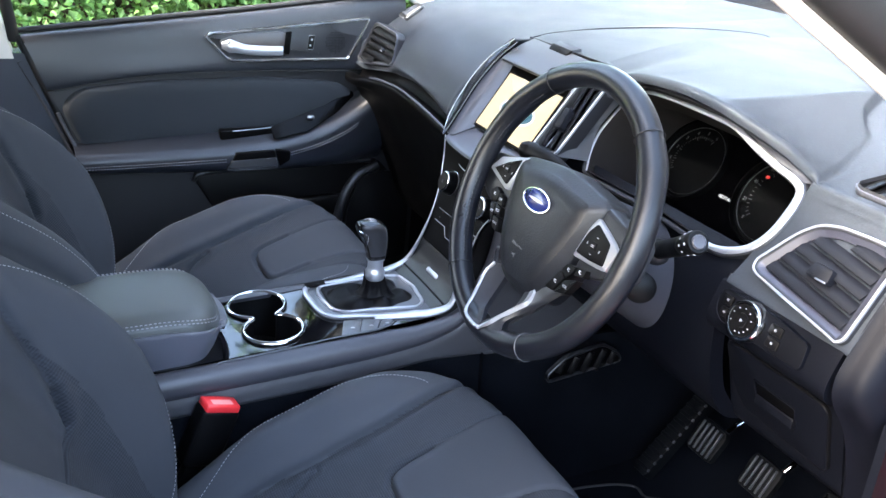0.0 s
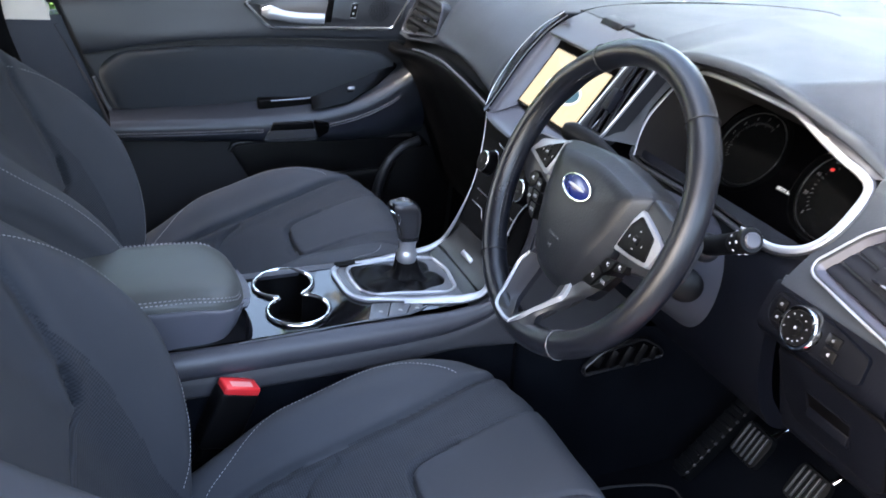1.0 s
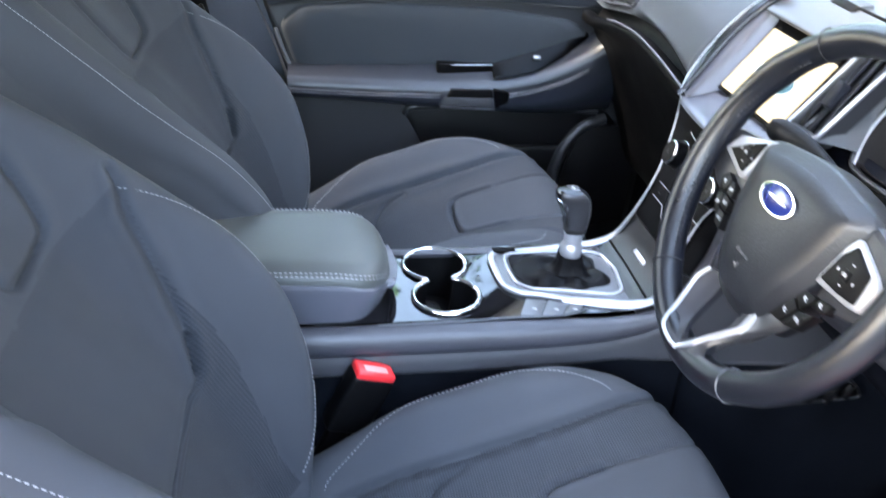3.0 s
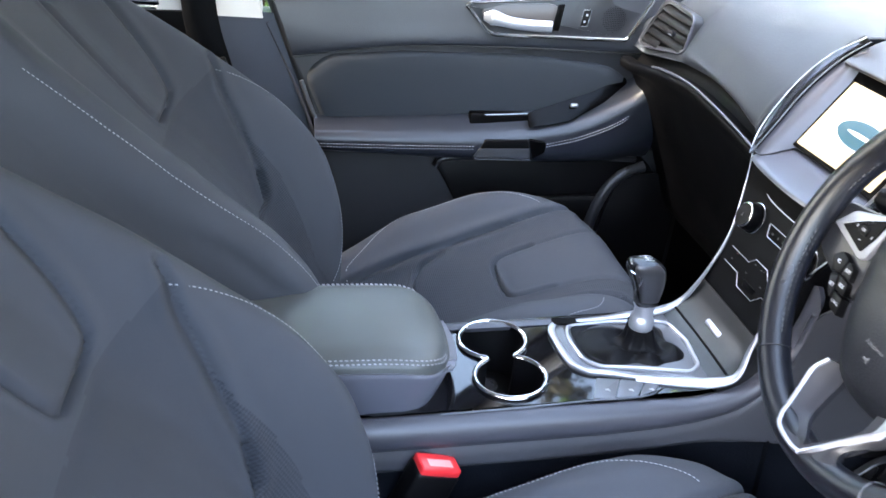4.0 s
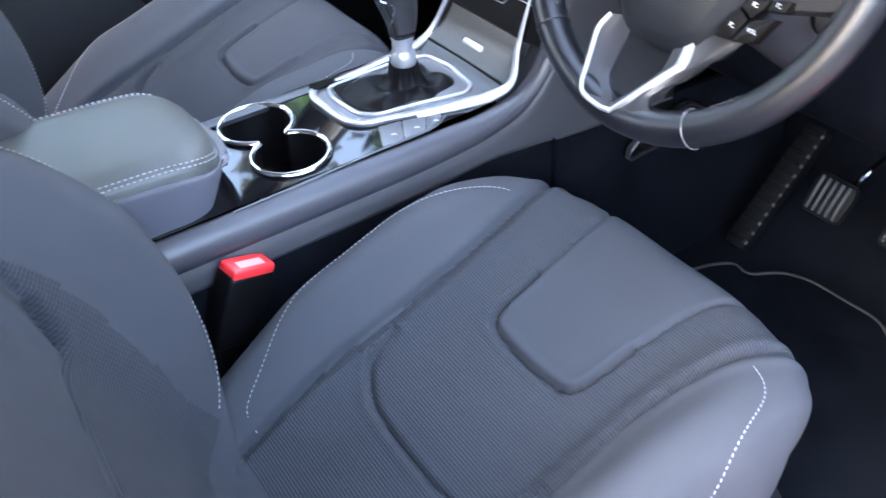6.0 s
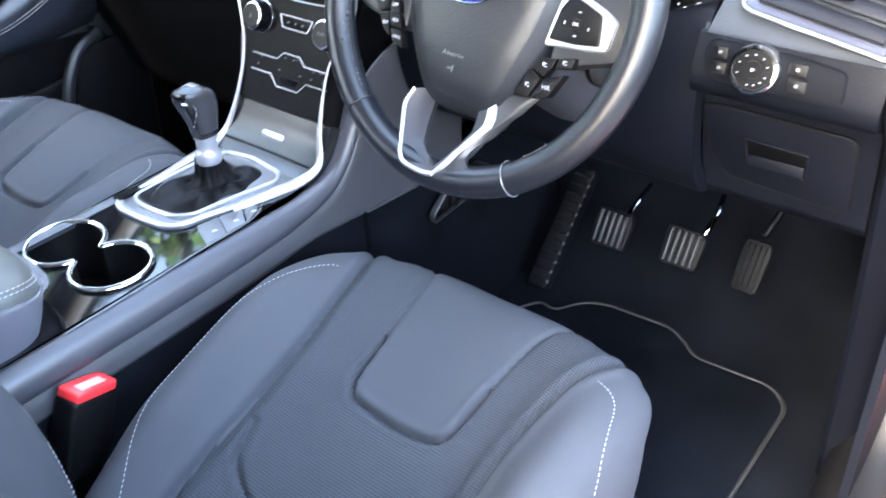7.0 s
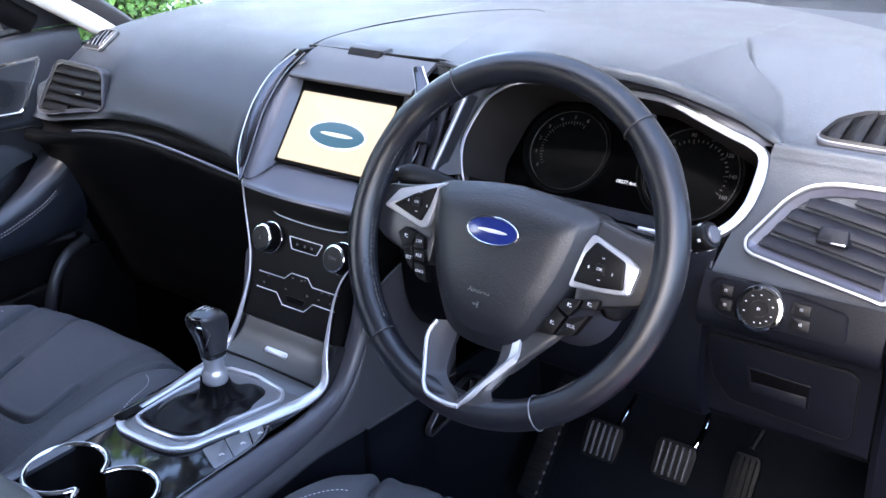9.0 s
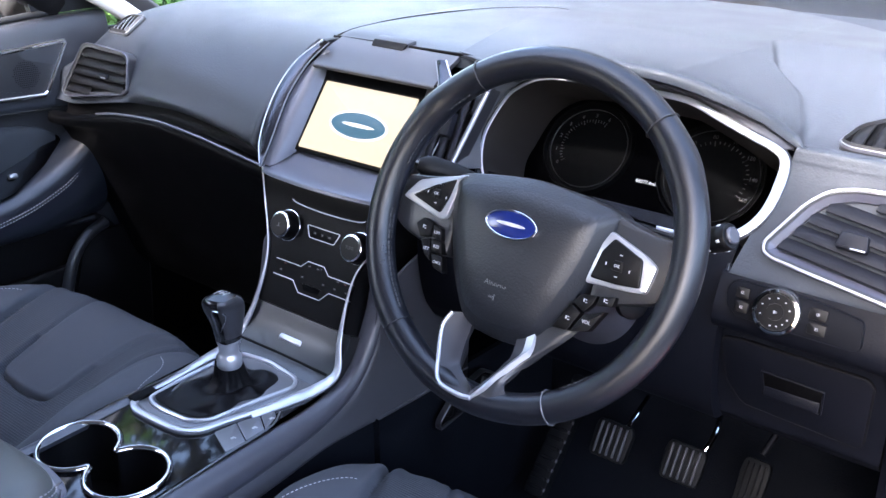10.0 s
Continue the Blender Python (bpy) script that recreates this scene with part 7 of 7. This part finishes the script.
    add("pull_recess", plate_mesh("pull_recess", rounded([(-0.038, 0.008), (-0.002, 0.002), (-0.002, -0.020), (-0.026, -0.036)], 0.004), -0.006, 0.002, BLACK, 0.001), door, "black plate for the shaded grip recess", G)
    rod("grip_edge", [(-0.7005, 0.655, 0.7145), (-0.7000, 0.72, 0.7135), (-0.7005, 0.772, 0.7140)], 0.0009, SATINDARK, door, 10, label="thin bright edge")
    # slot and window switch
    add("slot", box_mesh("slot", (0.022, 0.134, 0.034), BLACK, 0.004), door, "gloss black slot", pose(-0.744, 0.712, 0.7825))
    rod("slot_line", [(-0.735, 0.648, 0.795), (-0.734, 0.712, 0.798), (-0.735, 0.776, 0.802)], 0.0012, SATIN, door, 10, label="bright slot edge")
    add("switch_panel", plate_mesh("switch_panel", rounded([(-0.045, -0.022), (0.04, -0.014), (0.120, 0.022), (0.175, 0.060), (0.172, 0.074), (0.095, 0.045), (-0.045, 0.010)], 0.006), 0, 0.004, SWITCHBLACK), door, "gloss black switch panel", plane_at((-0.722, 0.805, 0.800), (0, 1, 0.1), (-0.65, 0, 0.75)))
    add("window_switch", box_mesh("window_switch", (0.009, 0.017, 0.008), KNOBSILVER, 0.003), door, "silver window switch", pose(-0.725, 0.855, 0.824, 0, 35, 0))
    # bezel with inner handle
    M = plane_at((-0.749, 0.80, 0.900), (0, 1, 0), (-0.12, 0, 1))
    bz = rounded([(-0.182, 0.106), (-0.17, 0.116), (0.205, 0.150), (0.210, 0.143), (0.158, 0.055), (0.15, 0.050), (-0.12, 0.050), (-0.135, 0.056)], 0.006)
    add("bezel_plate", plate_mesh("bezel_plate", inset(bz, 0.004), -0.004, 0.001, TRIM), door, "dark bezel panel", M)
    add("bezel", frame_mesh("bezel", bz, 0.0070, -0.006, 0.006, CHROME, 0.002), door, "bright silver bezel", M)
    add("handle_cup", plate_mesh("handle_cup", rounded([(-0.135, 0.070), (-0.15, 0.098), (-0.105, 0.112), (-0.012, 0.118), (0.005, 0.112), (-0.005, 0.066)], 0.008), 0, 0.0035, DARKBRONZE), door, "dark handle cup", M)
    # black plate paints the shade of the gap beside the handle
    add("handle_shade", plate_mesh("handle_shade", rounded([(-0.006, 0.066), (0.004, 0.116), (0.018, 0.118), (0.010, 0.066)], 0.003), 0, 0.004, BLACK), door, "black plate for the shaded gap", M)
    hp = np.array([(-0.144, 0.088, 0.008), (-0.122, 0.086, 0.016), (-0.09, 0.079, 0.020), (-0.05, 0.076, 0.020), (-0.010, 0.075, 0.018)])
    hw = spline([tuple(M @ Vector(p)) for p in hp], 30)
    add("door_handle", sweep_mesh("door_handle", hw, bar_profile(0.026, 0.011, 0.4), SATIN, up=(1, 0, 0.1), scale=np.interp(np.linspace(0, 1, 30), [0, 0.18, 0.4, 1], [0.55, 1.15, 0.85, 0.85])), door, "bright silver inner handle")
    lk = add("lock_switch", plate_mesh("lock_switch", rounded([(0.052, 0.077), (0.066, 0.077), (0.072, 0.108), (0.058, 0.108)], 0.003), 0, 0.004, DARK), door, "black lock switch in a bright rim", M)
    add("edge", frame_mesh("edge", rounded([(0.051, 0.076), (0.067, 0.076), (0.073, 0.109), (0.057, 0.109)], 0.003), 0.0014, 0, 0.005, CHROME), lk)
    bars("symbol", [(0.060, 0.086, 0.004, 0.004), (0.064, 0.099, 0.004, 0.004)], MARKING, lk, pose(0, 0, 0.0041))
    # flat black marks stand in for the shade in the holes
    dots = [(0.122 + 0.0036 * i, 0.093 + 0.0036 * j, 0.0016, 0.0016) for i in range(-7, 8) for j in range(-7, 8) if i * i + j * j < 50]
    bars("speaker_holes", dots, BLACK, door, M @ pose(0, 0, 0.0011), 0.0004)
    # lower trim with pocket and speaker cover
    surface("lower_trim", [[(-0.770, y, 0.715) for y in (0.33, 0.6, 0.9, 1.15)], [(-0.765, y, 0.60) for y in (0.35, 0.6, 0.9, 1.15)], [(-0.765, y, 0.48) for y in (0.37, 0.6, 0.9, 1.15)], [(-0.775, y, 0.36) for y in (0.38, 0.6, 0.9, 1.15)]], TRIM, door, 24, 30, -0.03)
    pk = rounded([(-0.215, -0.055), (-0.19, -0.040), (0.10, -0.034), (0.24, -0.030), (0.30, -0.10), (0.28, -0.30), (-0.1, -0.30), (-0.17, -0.13)], 0.03)
    # flat dark plate paints the shade inside the pocket opening
    add("pocket", plate_mesh("pocket", pk, 0, 0.004, DARK, 0.002), door, "dark plate for the shaded door pocket opening", plane_at((-0.767, 0.80, 0.735), (0, 1, 0), (0, 0, 1)))
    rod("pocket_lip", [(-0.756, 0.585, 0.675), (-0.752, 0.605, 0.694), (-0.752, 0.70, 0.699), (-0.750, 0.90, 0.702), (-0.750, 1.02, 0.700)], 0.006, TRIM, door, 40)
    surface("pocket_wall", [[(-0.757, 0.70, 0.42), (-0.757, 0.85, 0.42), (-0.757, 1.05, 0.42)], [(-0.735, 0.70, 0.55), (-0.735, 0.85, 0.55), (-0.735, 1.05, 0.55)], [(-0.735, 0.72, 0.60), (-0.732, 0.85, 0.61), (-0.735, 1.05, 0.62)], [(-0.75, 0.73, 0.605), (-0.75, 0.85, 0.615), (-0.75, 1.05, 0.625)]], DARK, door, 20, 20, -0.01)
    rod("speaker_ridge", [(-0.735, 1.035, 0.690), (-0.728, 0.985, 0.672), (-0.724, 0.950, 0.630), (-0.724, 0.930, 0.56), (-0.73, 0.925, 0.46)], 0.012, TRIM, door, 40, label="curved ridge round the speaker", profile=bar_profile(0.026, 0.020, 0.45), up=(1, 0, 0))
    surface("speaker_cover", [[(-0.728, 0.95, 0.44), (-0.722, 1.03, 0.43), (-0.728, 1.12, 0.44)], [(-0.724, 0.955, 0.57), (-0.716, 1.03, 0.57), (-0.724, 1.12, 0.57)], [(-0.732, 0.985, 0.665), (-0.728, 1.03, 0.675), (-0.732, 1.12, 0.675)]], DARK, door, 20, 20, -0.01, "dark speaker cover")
    p = surface("window_pane", [[(-0.815, 0.25, 1.0), (-0.81, 0.6, 1.03), (-0.805, 1.0, 1.07)], [(-0.74, 0.22, 1.3), (-0.74, 0.5, 1.3), (-0.75, 0.72, 1.3)], [(-0.66, 0.18, 1.5), (-0.66, 0.3, 1.5), (-0.66, 0.42, 1.5)]], GLASS, door, 12, 12, 0.004, "clear raised side window")
    p.visible_shadow = False
    surface("mirror_corner", [[(-0.80, 0.97, 1.088), (-0.80, 1.10, 1.095), (-0.80, 1.19, 1.09)], [(-0.79, 0.95, 1.13), (-0.785, 1.03, 1.145), (-0.785, 1.10, 1.13)], [(-0.775, 0.90, 1.21), (-0.775, 0.92, 1.215), (-0.775, 0.94, 1.21)]], TRIM, door, 12, 12, -0.02, "dark trim corner at the mirror")
    rod("upper_frame", [(-0.805, 1.02, 1.10), (-0.782, 0.85, 1.205), (-0.752, 0.66, 1.315), (-0.715, 0.46, 1.405), (-0.690, 0.25, 1.445), (-0.685, -0.05, 1.455)], 0.02, SEALBLACK, door, 30, label="black window frame under the roof edge", profile=bar_profile(0.030, 0.055, 0.4), up=(0.3, 0, 1))
    rod("window_frame", [(-0.815, 0.243, 0.99), (-0.76, 0.215, 1.22), (-0.67, 0.18, 1.5)], 0.012, RUBBER, door, 12, label="black rear window frame")
    rod("door_edge", [(-0.812, 0.250, 1.0), (-0.80, e(0.9), 0.9), (-0.80, e(0.76), 0.76), (-0.80, e(0.6), 0.6), (-0.80, 0.40, 0.36)], 0.010, RUBBER, door, 24, label="black door edge seal")


GRIPGREY = mat("grip_grey", (0.030, 0.031, 0.035), 0.4, grain=0.2)
DARKBRONZE = mat("dark_bronze_plastic", (0.05, 0.042, 0.040), 0.35)
passenger_door()


# ---- driver footwell ----
def floor_mat(pts, label):
    m = thing("floor_mat", label, "floor mat", "floor mats")
    o = rounded(pts, 0.035, 7)
    v = lambda p: 0.352 + 0.10 * max(0, p[1] - 1.24)
    n = len(o)
    c = o.mean(0)
    rows = [[(*p, v(p) - 0.008) for p in o], [(*p, v(p) + 0.004) for p in o], [(*(c + (p - c) * 0.96), v(p) + 0.005) for p in o], [(*(c + (p - c) * 0.5), v(p) + 0.004) for p in o], [(*(c + (p - c) * 0.02), 0.356) for p in o]]
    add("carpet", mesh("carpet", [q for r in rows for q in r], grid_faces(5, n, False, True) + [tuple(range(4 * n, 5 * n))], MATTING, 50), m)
    add("edging", sweep_mesh("edging", even([(*p, v(p) + 0.004) for p in o], 200, True), bar_profile(0.007, 0.006, 0.45), EDGING, True), m, "dark bound edge")


EDGING = mat("mat_edging", (0.0062, 0.0068, 0.0085), 0.7, grain=0.4)
floor_mat([(0.17, 0.90), (0.17, 1.10), (0.185, 1.17), (0.205, 1.205), (0.235, 1.195), (0.262, 1.245), (0.30, 1.262), (0.42, 1.268), (0.455, 1.245), (0.48, 1.225), (0.60, 1.232), (0.635, 1.20), (0.64, 0.90)], "dark carpet floor mat with bound edge in the driver footwell")
floor_mat([(-0.62, 0.90), (-0.62, 1.22), (-0.20, 1.22), (-0.20, 0.90)], "dark carpet floor mat with bound edge in the passenger footwell")


def pedal(c, w, h, ribs, label, arm):
    p = thing("pedal", label, "pedal", "pedals", m=plane_at(c, (1, 0, 0), (0, 0.5, 0.85)))
    o = rounded([(-w * 0.46, -h / 2), (w * 0.46, -h / 2), (w / 2, h * 0.3), (w * 0.42, h / 2), (-w * 0.42, h / 2), (-w / 2, h * 0.3)], 0.010)
    add("pad", plate_mesh("pad", o, -0.010, 0.003, PEDALRUBBER, 0.003), p)
    for k in range(ribs):
        x = (k - (ribs - 1) / 2) * w * 0.82 / ribs
        add("rib", box_mesh("rib", (w * 0.055, h * 0.84, 0.006), PEDALMETAL if ribs == 5 else PEDALRUBBER, 0.0015), p, "worn raised rib", pose(x, 0, 0.004))
    rod("arm", arm, 0.0055, CHROME if len(arm) == 4 else LOWER, p, 20, 10)


STUDGREY = mat("worn_stud", (0.060, 0.064, 0.070), 0.5)
PEDALMETAL = mat("worn_rib", (0.024, 0.028, 0.034), 0.4, spec=0.4)
PEDALRUBBER = mat("pedal_rubber", (0.0026, 0.0033, 0.0043), 0.6, grain=0.2, spec=0.1)
pedal((0.300, 1.250, 0.516), 0.066, 0.062, 5, "ribbed rubber clutch pedal", [(0.012, 0.02, -0.010), (0.016, 0.040, -0.020), (0.016, 0.060, -0.035), (0.010, 0.085, -0.075)])
pedal((0.418, 1.258, 0.521), 0.066, 0.062, 5, "ribbed rubber brake pedal", [(0.020, 0.02, -0.010), (0.026, 0.045, -0.014), (0.026, 0.070, -0.026), (0.016, 0.100, -0.06)])
pedal((0.513, 1.305, 0.500), 0.044, 0.082, 4, "slim ribbed accelerator pedal", [(0.0, 0.05, -0.012), (0.01, 0.10, -0.02), (0.01, 0.16, -0.03), (0.01, 0.2, -0.04), (0.01, 0.25, -0.04)])


def footrest():
    f = thing("footrest", "black ribbed footrest beside the pedals", "footrest")
    a, b = np.array((0.192, 1.225, 0.368)), np.array((0.170, 1.375, 0.535))
    d = (b - a) / np.linalg.norm(b - a)
    M = plane_at(tuple((a + b) / 2), (1, 0, 0), tuple(d))
    L = np.linalg.norm(b - a)
    add("plate", plate_mesh("plate", rounded([(-0.020, -L / 2), (0.018, -L / 2), (0.018, L / 2), (-0.020, L / 2)], 0.008), -0.02, 0.004, PEDALRUBBER, 0.003), f, m=M)
    for k in range(12):
        add("rib", box_mesh("rib", (0.030, 0.007, 0.007), PEDALRUBBER, 0.002), f, m=M @ pose(-0.002, (k - 5.5) * L / 12.5, 0.006))
        add("stud", box_mesh("stud", (0.003, 0.006, 0.006), STUDGREY, 0.0015), f, m=M @ pose(0.0175, (k - 5.5) * L / 12.5, 0.005))


footrest()


def side_outlet():
    f = thing("footwell_outlet", "black slatted footwell air outlet in the console side", "air vent", "air vents", m=plane_at((0.112, 1.105, 0.592), (0, 1, 0), (0.03, 0, 1)))
    o = rounded([(-0.075, -0.030), (0.085, -0.012), (0.075, 0.010), (0.035, 0.034), (-0.045, 0.018), (-0.078, -0.012)], 0.012)
    add("rim", frame_mesh("rim", o, 0.004, -0.004, 0.006, TRIM, 0.0015), f)
    add("throat", plate_mesh("throat", inset(o, 0.004), -0.004, 0.001, BLACK), f, "black throat")
    for x, h in ((-0.05, 0.024), (-0.022, 0.034), (0.006, 0.042), (0.034, 0.044), (0.060, 0.026)):
        add("slat", box_mesh("slat", (0.012, h, 0.006), DARK, 0.002), f, m=pose(x, -0.001, 0.003, 0, -25, -20))


side_outlet()
